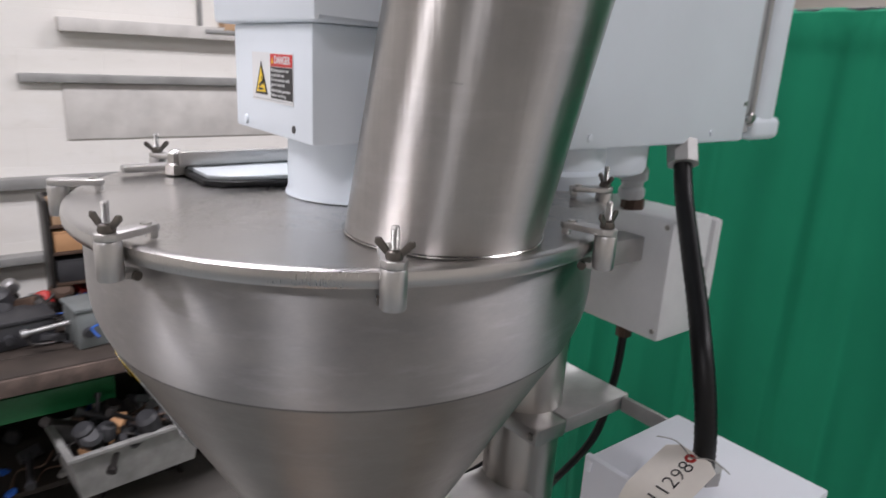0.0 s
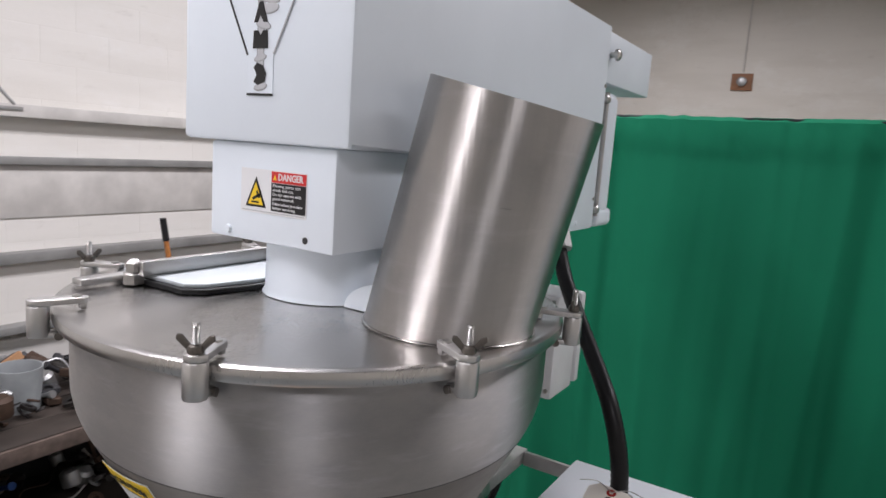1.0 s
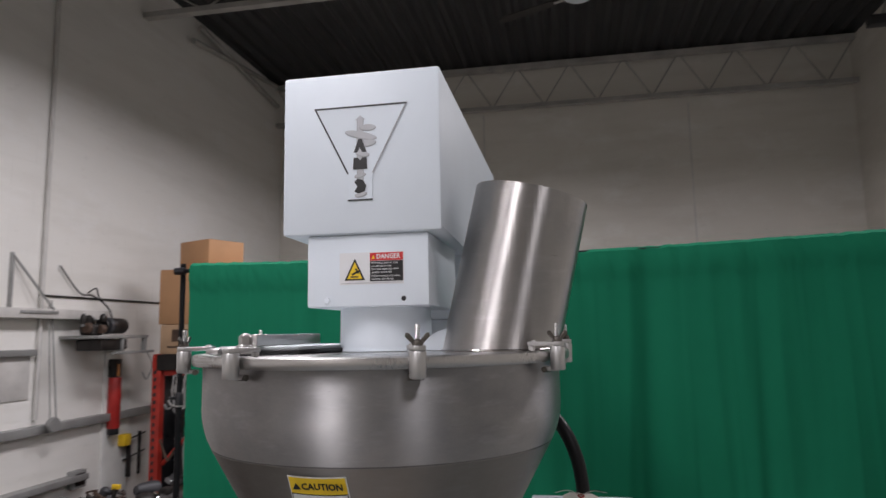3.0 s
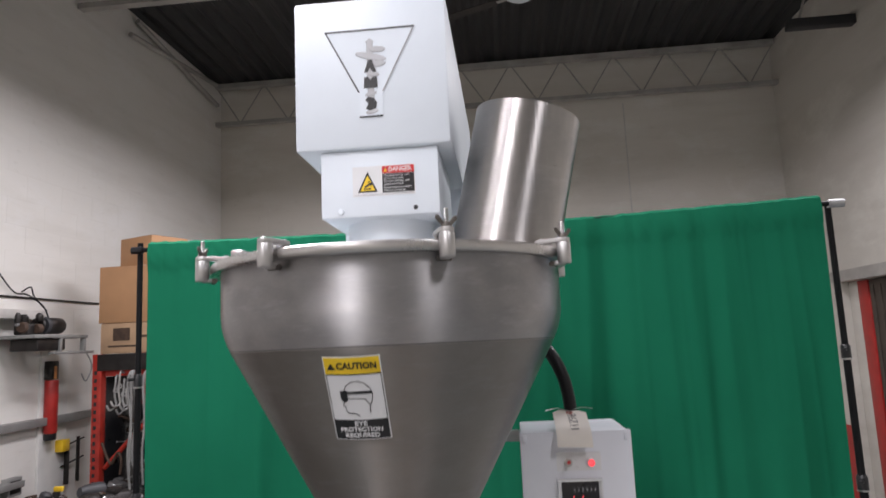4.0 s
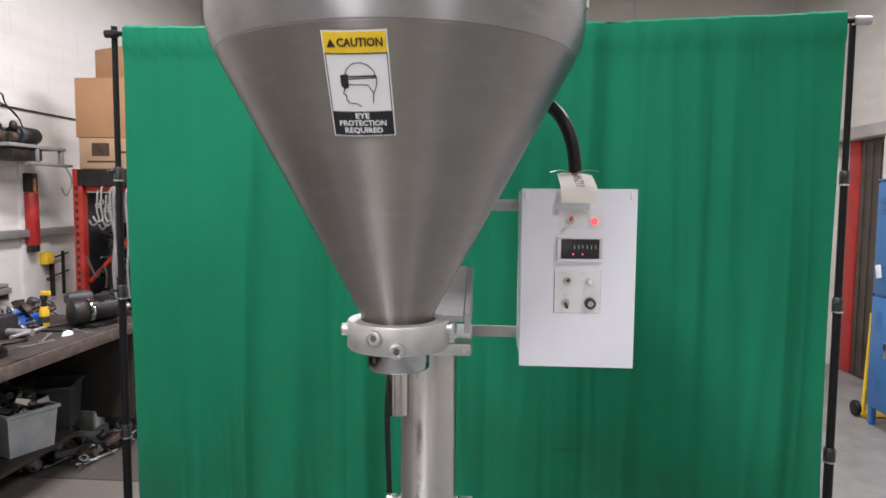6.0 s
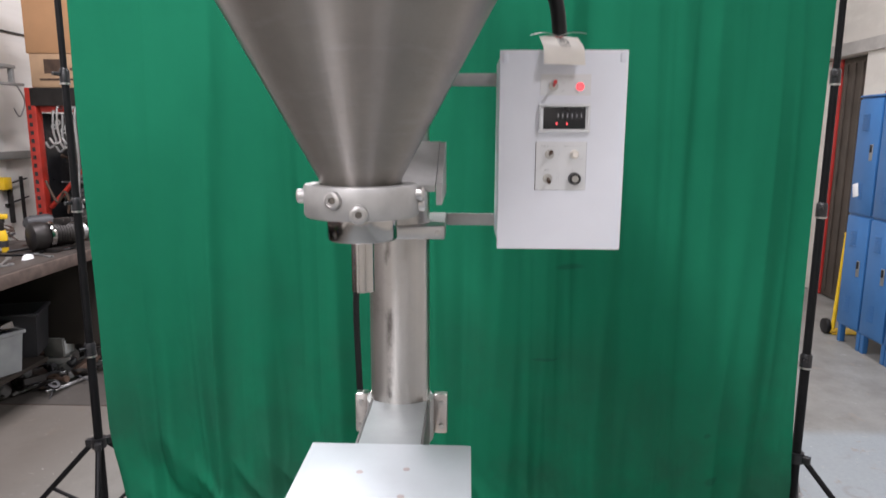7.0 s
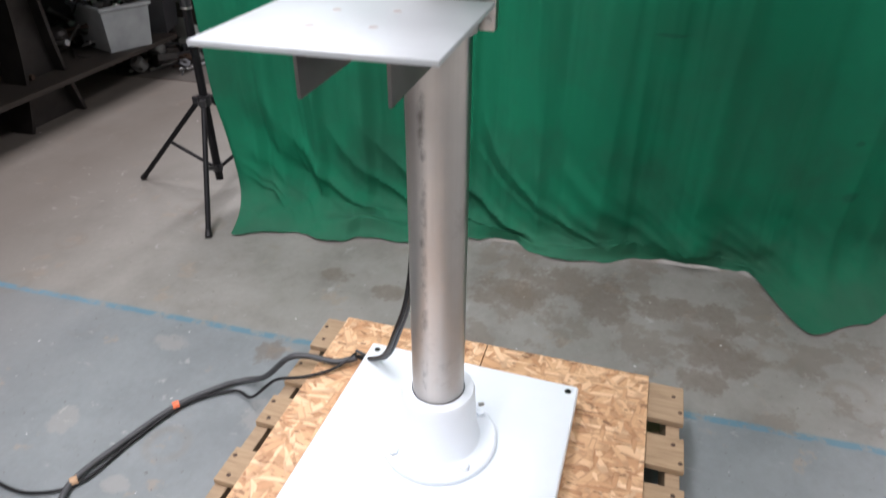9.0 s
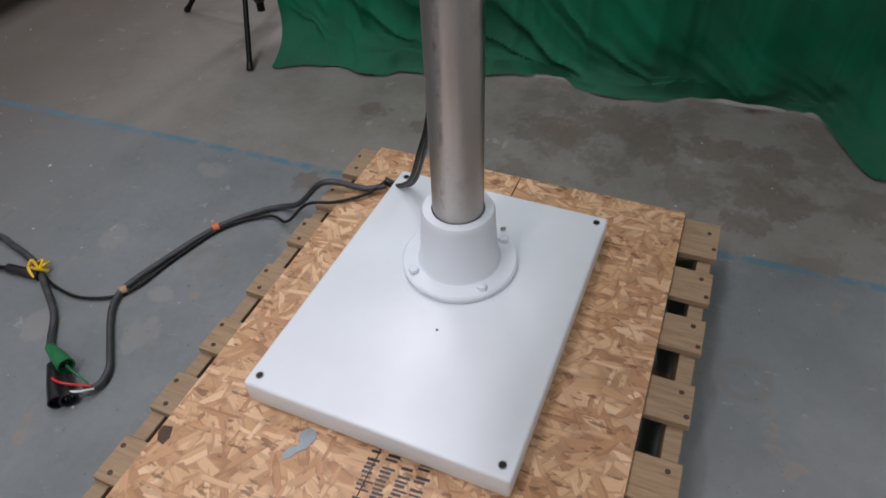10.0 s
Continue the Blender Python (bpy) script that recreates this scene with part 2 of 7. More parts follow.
ROOF = surface("dark_roof_deck", (0.035, 0.035, 0.037), 0.6, 0.2, 0.3, 3, 60, 0.1)
JOIST = surface("grey_joist_paint", (0.42, 0.405, 0.38), 0.6, 0.1, 0.3, 4, 80, 0.1)

lamp_red, nt, b = material("lit_red_lens")
b.inputs["Base Color"].default_value = (0.7, 0.03, 0.04, 1)
b.inputs["Emission Color"].default_value = (1.0, 0.10, 0.12, 1)
b.inputs["Emission Strength"].default_value = 0.75
b.inputs["Roughness"].default_value = 0.2


# cloth stains, the first two painted crease shade: y, z, half width, half height
MARKS = [(0.145, 1.145, 0.055, 0.012), (0.225, 0.80, 0.055, 0.007), (-0.375, 0.52, 0.016, 0.010), (-0.40, 0.345, 0.03, 0.018), (1.05, 0.42, 0.05, 0.03)]


def cloth_material():
    m, nt, b = material("green_muslin")
    co = coords_of(nt)
    big = noise_tex(nt, co, 1.6, 5)
    weave = noise_tex(nt, co, 900, 2)
    crease = noise_tex(nt, co, 8, 4, 0.55, (1, 1, 0.3))
    col = ramp(nt, big, [(0.3, (0.0098, 0.146, 0.076)), (0.7, (0.0124, 0.172, 0.091))])
    col = mixc(nt, maths(nt, "MULTIPLY", weave, 0.25), col, (0.006, 0.082, 0.043))
    sep = nt.nodes.new("ShaderNodeSeparateXYZ")
    nt.links.new(co, sep.inputs[0])
    for y0, z0, wy, wz in MARKS:
        dy = maths(nt, "DIVIDE", maths(nt, "SUBTRACT", sep.outputs[1], y0 - 0.6), wy)
        dz = maths(nt, "DIVIDE", maths(nt, "ADD", maths(nt, "SUBTRACT", sep.outputs[2], z0), maths(nt, "MULTIPLY", maths(nt, "SUBTRACT", crease, 0.5), 0.02)), wz)
        far = maths(nt, "ADD", maths(nt, "MULTIPLY", dy, dy), maths(nt, "MULTIPLY", dz, dz))
        near = nt.nodes.new("ShaderNodeMapRange")
        near.inputs["From Min"].default_value, near.inputs["From Max"].default_value = 1.2, 0.3
        nt.links.new(far, near.inputs["Value"])
        col = mixc(nt, maths(nt, "MULTIPLY", near.outputs[0], 0.42), col, (0.012, 0.06, 0.04))
    # grey grime in large soft patches low on the cloth, deepened as painted shade
    grime_shade = ramp(nt, noise_tex(nt, co, 2.6, 6, 0.62), [(0.40, (0, 0, 0)), (0.64, (1, 1, 1))])
    low_band = nt.nodes.new("ShaderNodeMapRange")
    low_band.inputs["From Min"].default_value, low_band.inputs["From Max"].default_value = 1.15, 0.35
    nt.links.new(maths(nt, "ADD", sep.outputs[2], maths(nt, "MULTIPLY", maths(nt, "SUBTRACT", big, 0.5), 0.8)), low_band.inputs["Value"])
    col = mixc(nt, maths(nt, "MULTIPLY", maths(nt, "MULTIPLY", grime_shade, low_band.outputs[0]), 0.62), col, (0.024, 0.080, 0.053))
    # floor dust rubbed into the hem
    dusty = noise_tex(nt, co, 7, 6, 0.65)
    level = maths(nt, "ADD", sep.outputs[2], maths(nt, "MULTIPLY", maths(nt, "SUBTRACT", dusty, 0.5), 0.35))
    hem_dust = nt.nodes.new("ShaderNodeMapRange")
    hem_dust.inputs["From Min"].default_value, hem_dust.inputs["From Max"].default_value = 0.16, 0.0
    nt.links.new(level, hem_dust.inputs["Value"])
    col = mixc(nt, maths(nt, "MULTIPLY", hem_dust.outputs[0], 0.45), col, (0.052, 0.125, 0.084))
    nt.links.new(col, b.inputs["Base Color"])
    b.inputs["Roughness"].default_value = 0.85
    b.inputs["Specular IOR Level"].default_value = 0.06
    b.inputs["Sheen Weight"].default_value = 0.0
    b.inputs["Sheen Tint"].default_value = (0.5, 1.0, 0.75, 1)
    h = maths(nt, "ADD", maths(nt, "MULTIPLY", crease, 1.0), maths(nt, "MULTIPLY", weave, 0.04))
    bump(nt, b, h, 0.35, 0.008)
    return m


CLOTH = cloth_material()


# brown soaked patches on the bare concrete: x, y, half lengths
SOAKED = [(1.50, 0.62, 0.12, 0.16), (1.61, 0.42, 0.11, 0.20), (1.50, 0.30, 0.10, 0.10), (1.55, 0.10, 0.08, 0.17), (1.53, -0.07, 0.10, 0.06), (1.44, 1.23, 0.05, 0.07), (1.39, 1.02, 0.05, 0.07), (1.34, -0.05, 0.10, 0.13), (1.22, 0.02, 0.06, 0.09), (1.01, 1.26, 0.06, 0.05)]
# pale scuffed patches in the paint
SCUFFED = [(0.36, 1.35, 0.07, 0.05), (0.48, 1.385, 0.03, 0.04), (0.97, 1.57, 0.04, 0.07), (0.78, 1.12, 0.10, 0.10), (0.62, 1.66, 0.05, 0.05), (0.30, 1.62, 0.06, 0.05)]


def floor_material():
    m, nt, b = material("worn_painted_concrete")
    co = coords_of(nt)
    sep = nt.nodes.new("ShaderNodeSeparateXYZ")
    nt.links.new(co, sep.inputs[0])
    x, y = sep.outputs[0], sep.outputs[1]
    big = noise_tex(nt, co, 0.9, 6, 0.6)
    mid = noise_tex(nt, co, 4.5, 6, 0.62)
    fine = noise_tex(nt, co, 45, 5, 0.7)
    speck = noise_tex(nt, co, 160, 2, 0.5)
    paint = ramp(nt, mid, [(0.3, (0.172, 0.196, 0.206)), (0.7, (0.236, 0.266, 0.276))])
    bare = ramp(nt, mid, [(0.25, (0.175, 0.168, 0.150)), (0.5, (0.255, 0.252, 0.230)), (0.75, (0.310, 0.306, 0.284))])
    edge = maths(nt, "ADD", x, maths(nt, "MULTIPLY", maths(nt, "SUBTRACT", mid, 0.5), 0.012))
    beyond = nt.nodes.new("ShaderNodeMapRange")
    beyond.inputs["From Min"].default_value, beyond.inputs["From Max"].default_value = 1.065, 1.085
    nt.links.new(edge, beyond.inputs["Value"])
    col = mixc(nt, beyond.outputs[0], paint, bare)
    bay = nt.nodes.new("ShaderNodeMapRange")
    bay.inputs["From Min"].default_value, bay.inputs["From Max"].default_value = -0.98, -1.04
    nt.links.new(maths(nt, "ADD", y, maths(nt, "MULTIPLY", maths(nt, "SUBTRACT", mid, 0.5), 0.15)), bay.inputs["Value"])
    near = nt.nodes.new("ShaderNodeMapRange")
    near.inputs["From Min"].default_value, near.inputs["From Max"].default_value = 3.05, 2.95
    nt.links.new(x, near.inputs["Value"])
    col = mixc(nt, maths(nt, "MULTIPLY", maths(nt, "MULTIPLY", bay.outputs[0], near.outputs[0]), 0.8), col, (0.33, 0.37, 0.39))
    # worn-through spots in the paint and dark damp stains beyond the line
    worn = ramp(nt, noise_tex(nt, co, 5.5, 7, 0.68), [(0.60, (0, 0, 0)), (0.64, (1, 1, 1))])
    col = mixc(nt, maths(nt, "MULTIPLY", worn, 0.6), col, (0.30, 0.255, 0.205))
    pale = ramp(nt, noise_tex(nt, co, 8.5, 6, 0.7), [(0.64, (0, 0, 0)), (0.67, (1, 1, 1))])
    col = mixc(nt, maths(nt, "MULTIPLY", pale, 0.6), col, (0.42, 0.42, 0.41))
    stain = ramp(nt, noise_tex(nt, co, 3.9, 8, 0.68), [(0.525, (0, 0, 0)), (0.56, (1, 1, 1))])
    right = nt.nodes.new("ShaderNodeMapRange")
    right.inputs["From Min"].default_value, right.inputs["From Max"].default_value = 1.0, 0.7
    nt.links.new(y, right.inputs["Value"])
    away = nt.nodes.new("ShaderNodeMapRange")
    away.inputs["From Min"].default_value, away.inputs["From Max"].default_value = -1.05, -0.85
    nt.links.new(y, away.inputs["Value"])
    stain = maths(nt, "MULTIPLY", maths(nt, "MULTIPLY", stain, beyond.outputs[0]), maths(nt, "MULTIPLY", right.outputs[0], away.outputs[0]))
    col = mixc(nt, maths(nt, "MULTIPLY", stain, 0.45), col, (0.165, 0.130, 0.098))
    ragged = noise_tex(nt, co, 13, 8, 0.72)
    for places, tint, most in ((SOAKED, (0.140, 0.108, 0.080), 0.66), (SCUFFED, (0.37, 0.355, 0.325), 0.38)):
        patch = None
        for x0, y0, rx, ry in places:
            dx = maths(nt, "DIVIDE", maths(nt, "SUBTRACT", x, x0), rx)
            dy = maths(nt, "DIVIDE", maths(nt, "SUBTRACT", y, y0), ry)
            near_it = maths(nt, "SUBTRACT", 1.0, maths(nt, "ADD", maths(nt, "MULTIPLY", dx, dx), maths(nt, "MULTIPLY", dy, dy)))
            patch = near_it if patch is None else maths(nt, "MAXIMUM", patch, near_it)
        inside = maths(nt, "ADD", maths(nt, "MULTIPLY", maths(nt, "MAXIMUM", patch, -1.5), 0.22), ragged)
        inside = maths(nt, "MULTIPLY", ramp(nt, inside, [(0.53, (0, 0, 0)), (0.62, (1, 1, 1))]), maths(nt, "ADD", maths(nt, "MULTIPLY", fine, 0.9), 0.45))
        col = mixc(nt, maths(nt, "MULTIPLY", inside, most), col, tint)
    rings = node(nt, "ShaderNodeTexVoronoi")
    rings.voronoi_dimensions = "2D"
    rings.inputs["Scale"].default_value = 2.3
    nt.links.new(co, rings.inputs["Vector"])
    rr = maths(nt, "ADD", rings.outputs["Distance"], maths(nt, "MULTIPLY", maths(nt, "SUBTRACT", fine, 0.5), 0.05))
    ring = nt.nodes.new("ShaderNodeMapRange")
    ring.inputs["From Min"].default_value, ring.inputs["From Max"].default_value = 0.045, 0.01
    nt.links.new(maths(nt, "ABSOLUTE", maths(nt, "SUBTRACT", rr, 0.115)), ring.inputs["Value"])
    some = ramp(nt, noise_tex(nt, co, 2.1, 3, 0.5), [(0.50, (0, 0, 0)), (0.58, (1, 1, 1))])
    col = mixc(nt, maths(nt, "MULTIPLY", maths(nt, "MULTIPLY", ring.outputs[0], some), 0.32), col, (0.20, 0.165, 0.13))
    # brown grime near the bench, deepened to paint in the dimmer light there
    left = nt.nodes.new("ShaderNodeMapRange")
    left.inputs["From Min"].default_value, left.inputs["From Max"].default_value = 1.95, 2.95
    nt.links.new(maths(nt, "ADD", y, maths(nt, "MULTIPLY", mid, 0.5)), left.inputs["Value"])
    col = mixc(nt, maths(nt, "MULTIPLY", left.outputs[0], 0.75), col, (0.110, 0.086, 0.068))
    # the old slab under the bench: a dark joint, and greasy dirt behind it
    joint = maths(nt, "ADD", x, maths(nt, "MULTIPLY", maths(nt, "SUBTRACT", mid, 0.5), 0.03))
    slab_side = nt.nodes.new("ShaderNodeMapRange")
    slab_side.inputs["From Min"].default_value, slab_side.inputs["From Max"].default_value = 2.2, 2.5
    nt.links.new(y, slab_side.inputs["Value"])
    behind = nt.nodes.new("ShaderNodeMapRange")
    behind.inputs["From Min"].default_value, behind.inputs["From Max"].default_value = 3.17, 3.20
    nt.links.new(joint, behind.inputs["Value"])
    greasy = maths(nt, "ADD", maths(nt, "MULTIPLY", ragged, 0.6), 0.45)
    col = mixc(nt, maths(nt, "MULTIPLY", maths(nt, "MULTIPLY", slab_side.outputs[0], behind.outputs[0]), greasy), col, (0.045, 0.038, 0.033))
    gap = nt.nodes.new("ShaderNodeMapRange")
    gap.inputs["From Min"].default_value, gap.inputs["From Max"].default_value = 0.014, 0.006
    nt.links.new(maths(nt, "ABSOLUTE", maths(nt, "SUBTRACT", joint, 3.18)), gap.inputs["Value"])
    col = mixc(nt, maths(nt, "MULTIPLY", maths(nt, "MULTIPLY", gap.outputs[0], slab_side.outputs[0]), 0.85), col, (0.02, 0.018, 0.016))
    col = mixc(nt, maths(nt, "MULTIPLY", fine, 0.42), col, (0.10, 0.098, 0.093))
    scuff = ramp(nt, noise_tex(nt, co, 30, 6, 0.7, (1, 0.35, 1)), [(0.63, (0, 0, 0)), (0.68, (1, 1, 1))])
    col = mixc(nt, maths(nt, "MULTIPLY", scuff, 0.30), col, (0.40, 0.39, 0.37))
    pits = ramp(nt, noise_tex(nt, co, 75, 2, 0.5), [(0.71, (0, 0, 0)), (0.74, (1, 1, 1))])
    col = mixc(nt, maths(nt, "MULTIPLY", pits, 0.55), col, (0.07, 0.06, 0.05))
    dots = ramp(nt, noise_tex(nt, co, 48, 1, 0.4), [(0.785, (0, 0, 0)), (0.80, (1, 1, 1))])
    col = mixc(nt, maths(nt, "MULTIPLY", dots, 0.8), col, (0.62, 0.62, 0.60))
    line_w = nt.nodes.new("ShaderNodeMapRange")
    line_w.inputs["From Min"].default_value, line_w.inputs["From Max"].default_value = 0.016, 0.008
    nt.links.new(maths(nt, "ABSOLUTE", maths(nt, "SUBTRACT", edge, 1.078)), line_w.inputs["Value"])
    chip = ramp(nt, noise_tex(nt, co, 14, 6, 0.7), [(0.40, (0, 0, 0)), (0.52, (1, 1, 1))])
    col = mixc(nt, maths(nt, "MULTIPLY", maths(nt, "MULTIPLY", line_w.outputs[0], chip), 0.7), col, (0.05, 0.185, 0.27))
    nt.links.new(col, b.inputs["Base Color"])
    nt.links.new(maths(nt, "ADD", maths(nt, "MULTIPLY", big, 0.35), 0.30), b.inputs["Roughness"])
    h = maths(nt, "ADD", maths(nt, "MULTIPLY", fine, 0.6), maths(nt, "MULTIPLY", worn, 0.4))
    bump(nt, b, h, 0.25, 0.003)
    return m


FLOOR = floor_material()


def block_wall_material(name, colour, axis):
    """Painted block work: courses, faint joints, roller grain and grime."""
    m, nt, b = material(name)
    co = nt.nodes.new("ShaderNodeNewGeometry").outputs["Position"]
    info = nt.nodes.new("ShaderNodeObjectInfo")
    tone = mixc(nt, info.outputs["Random"], tuple(c * 0.985 for c in colour), colour)
    big = noise_tex(nt, co, 0.8, 5, 0.6)
    mid = noise_tex(nt, co, 7, 5, 0.65, (1, 1, 2.5))
    fine = noise_tex(nt, co, 90, 4, 0.65)
    col = mixc(nt, maths(nt, "MULTIPLY", big, 0.17), tone, tuple(c * k for c, k in zip(colour, (0.62, 0.60, 0.56))))
    smear = ramp(nt, mid, [(0.60, (0, 0, 0)), (0.75, (1, 1, 1))])
    col = mixc(nt, maths(nt, "MULTIPLY", smear, 0.16), col, (0.30, 0.27, 0.23))
    streak = ramp(nt, noise_tex(nt, co, 1.6, 4, 0.55, (0.5, 0.5, 3.2)), [(0.47, (0, 0, 0)), (0.72, (1, 1, 1))])
    col = mixc(nt, maths(nt, "MULTIPLY", streak, 0.18), col, tuple(c * k for c, k in zip(colour, (0.52, 0.49, 0.44))))
    pale = ramp(nt, noise_tex(nt, co, 1.5, 6, 0.68, (0.8, 0.8, 1.6)), [(0.52, (0, 0, 0)), (0.66, (1, 1, 1))])
    col = mixc(nt, maths(nt, "MULTIPLY", pale, 0.30), col, tuple(min(0.84, c * 1.35) for c in colour))
    nt.links.new(col, b.inputs["Base Color"])
    b.inputs["Roughness"].default_value = 0.62
    h = maths(nt, "ADD", maths(nt, "MULTIPLY", fine, 0.3), maths(nt, "MULTIPLY", mid, 0.5))
    bump(nt, b, h, 0.35, 0.006)
    return m


WALL_Y = block_wall_material("white_block_side_wall", (0.80, 0.78, 0.74), 0)
WALL_X = block_wall_material("white_block_back_wall", (0.70, 0.665, 0.605), 1)
WALL_GREY = block_wall_material("beige_block_side_wall", (0.64, 0.61, 0.555), 0)


def osb_material():
    """Long strands pressed in layers, each layer turned another way, seen through the gaps of the one above."""
    m, nt, b = material("oriented_strand_board")
    co = coords_of(nt)
    warp = nt.nodes.new("ShaderNodeTexNoise")
    warp.inputs["Scale"].default_value = 7
    warp.inputs["Detail"].default_value = 4
    nt.links.new(co, warp.inputs["Vector"])
    moved = nt.nodes.new("ShaderNodeVectorMath")
    moved.operation = "MULTIPLY_ADD"
    nt.links.new(warp.outputs["Color"], moved.inputs[0])
    moved.inputs[1].default_value = (0.020, 0.020, 0)
    nt.links.new(co, moved.inputs[2])
    col, height = None, None
    tones = [(0.0, (0.28, 0.130, 0.060)), (0.12, (0.45, 0.24, 0.12)), (0.35, (0.55, 0.325, 0.172)), (0.7, (0.67, 0.435, 0.25)), (1.0, (0.84, 0.62, 0.41))]
    for turn, across, along, keep in ((0.75, 46, 11, 0.0), (-0.62, 52, 12, 0.40), (0.22, 38, 8.5, 0.48), (-0.30, 46, 10, 0.55), (0.95, 58, 14, 0.70), (-1.0, 66, 16, 0.78), (0.05, 90, 13, 0.80), (1.45, 95, 26, 0.90)):
        mp = nt.nodes.new("ShaderNodeMapping")
        mp.vector_type = "TEXTURE"
        mp.inputs["Rotation"].default_value = (0, 0, turn)
        mp.inputs["Scale"].default_value = (1 / across, 1 / along, 1)
        nt.links.new(moved.outputs[0], mp.inputs["Vector"])
        v = nt.nodes.new("ShaderNodeTexVoronoi")
        v.voronoi_dimensions = "2D"
        v.distance = "CHEBYCHEV"
        v.inputs["Scale"].default_value = 1.0
        nt.links.new(mp.outputs[0], v.inputs["Vector"])
        part_of = nt.nodes.new("ShaderNodeSeparateXYZ")
        nt.links.new(v.outputs["Color"], part_of.inputs[0])
        grain_map = nt.nodes.new("ShaderNodeMapping")
        grain_map.inputs["Scale"].default_value = (6.0, 0.5, 1)
        nt.links.new(mp.outputs[0], grain_map.inputs["Vector"])
        grain = nt.nodes.new("ShaderNodeTexNoise")
        grain.inputs["Scale"].default_value, grain.inputs["Detail"].default_value = 1.0, 4
        nt.links.new(grain_map.outputs[0], grain.inputs["Vector"])
        tone = maths(nt, "ADD", maths(nt, "MULTIPLY", part_of.outputs[0], 0.75), maths(nt, "MULTIPLY", grain.outputs["Fac"], 0.35))
        layer = ramp(nt, maths(nt, "SUBTRACT", tone, 0.06), tones)
        edge = ramp(nt, v.outputs["Distance"], [(0.38, (0, 0, 0)), (0.52, (1, 1, 1))])
        layer = mixc(nt, maths(nt, "MULTIPLY", edge, 0.42), layer, (0.23, 0.11, 0.052))
        if col is None:
            col, height = layer, part_of.outputs[0]
        else:
            shown = maths(nt, "GREATER_THAN", part_of.outputs[1], keep)
            col = mixc(nt, shown, col, layer)
            height = maths(nt, "ADD", maths(nt, "MULTIPLY", height, 0.7), maths(nt, "MULTIPLY", shown, 0.3))
    dark = ramp(nt, noise_tex(nt, co, 30, 3, 0.55, (2.6, 0.8, 1)), [(0.62, (0, 0, 0)), (0.65, (1, 1, 1))])
    col = mixc(nt, maths(nt, "MULTIPLY", dark, 0.7), col, (0.14, 0.062, 0.030))
    nt.links.new(col, b.inputs["Base Color"])
    b.inputs["Roughness"].default_value = 0.5
    bump(nt, b, height, 0.45, 0.002)
    return m


OSB = osb_material()


def plank_material():
    m, nt, b = material("weathered_pallet_wood")
    co = coords_of(nt)
    info = nt.nodes.new("ShaderNodeObjectInfo")
    grain = noise_tex(nt, co, 26, 5, 0.6, (5, 0.5, 5))
    big = noise_tex(nt, co, 5, 4)
    col = ramp(nt, grain, [(0.3, (0.26, 0.17, 0.095)), (0.7, (0.45, 0.32, 0.19))])
    col = mixc(nt, maths(nt, "MULTIPLY", info.outputs["Random"], 0.35), col, (0.30, 0.235, 0.165))
    col = mixc(nt, maths(nt, "MULTIPLY", big, 0.35), col, (0.24, 0.17, 0.11))
    knot = ramp(nt, noise_tex(nt, co, 15, 3), [(0.70, (0, 0, 0)), (0.76, (1, 1, 1))])
    col = mixc(nt, maths(nt, "MULTIPLY", knot, 0.7), col, (0.09, 0.05, 0.03))
    nt.links.new(col, b.inputs["Base Color"])
    b.inputs["Roughness"].default_value = 0.75
    bump(nt, b, grain, 0.4, 0.002)
    return m


PLANK = plank_material()

# ---- building helpers ----


def mesh_object(name, bm, mat, parent=None, smooth=True):
    me = bpy.data.meshes.new(name)
    bmesh.ops.recalc_face_normals(bm, faces=bm.faces)
    bm.to_mesh(me)
    bm.free()
    me.materials.append(mat)
    if smooth:
        for p in me.polygons:
            p.use_smooth = True
        me.set_sharp_from_angle(angle=radians(38))
    ob = new(name, me)
    ob.parent = parent
    return ob


def part(name, bm, mat, parent, label=""):
    return tagged(mesh_object(name, bm, mat, parent), label)


def thing(name, x, y, z, label, category, group="", kind="", turn=0):
    ob = new(name)
    ob.empty_display_size = 0.05
    ob.matrix_world = pose(x, y, z, 0, 0, turn)
    return tagged(ob, label, category, group, kind)


def solid(name, bm, mat, x, y, z, label, category, group="", kind="", turn=0):
    ob = mesh_object(name, bm, mat)
    ob.matrix_world = pose(x, y, z, 0, 0, turn)
    return tagged(ob, label, category, group, kind)


def put(bm, geom, m):
    bmesh.ops.transform(bm, matrix=m, verts=[v for v in geom if isinstance(v, bmesh.types.BMVert)])


def block(x0, x1, y0, y1, z0, z1, bevel=0.0, seg=2, bm=None, m=None):
    out = bm or bmesh.new()
    tmp = bmesh.new()
    bmesh.ops.create_cube(tmp, size=1)
    bmesh.ops.scale(tmp, vec=(x1 - x0, y1 - y0, z1 - z0), verts=tmp.verts)
    bmesh.ops.translate(tmp, vec=((x0 + x1) / 2, (y0 + y1) / 2, (z0 + z1) / 2), verts=tmp.verts)
    if bevel:
        bmesh.ops.bevel(tmp, geom=tmp.edges[:], offset=bevel, segments=seg, affect="EDGES", profile=0.5)
    return merge(out, tmp, m)


def merge(out, tmp, m=None):
    if m is not None:
        bmesh.ops.transform(tmp, matrix=m, verts=tmp.verts)
    me = bpy.data.meshes.new("tmp")
    tmp.to_mesh(me)
    tmp.free()
    out.from_mesh(me)
    bpy.data.meshes.remove(me)
    return out


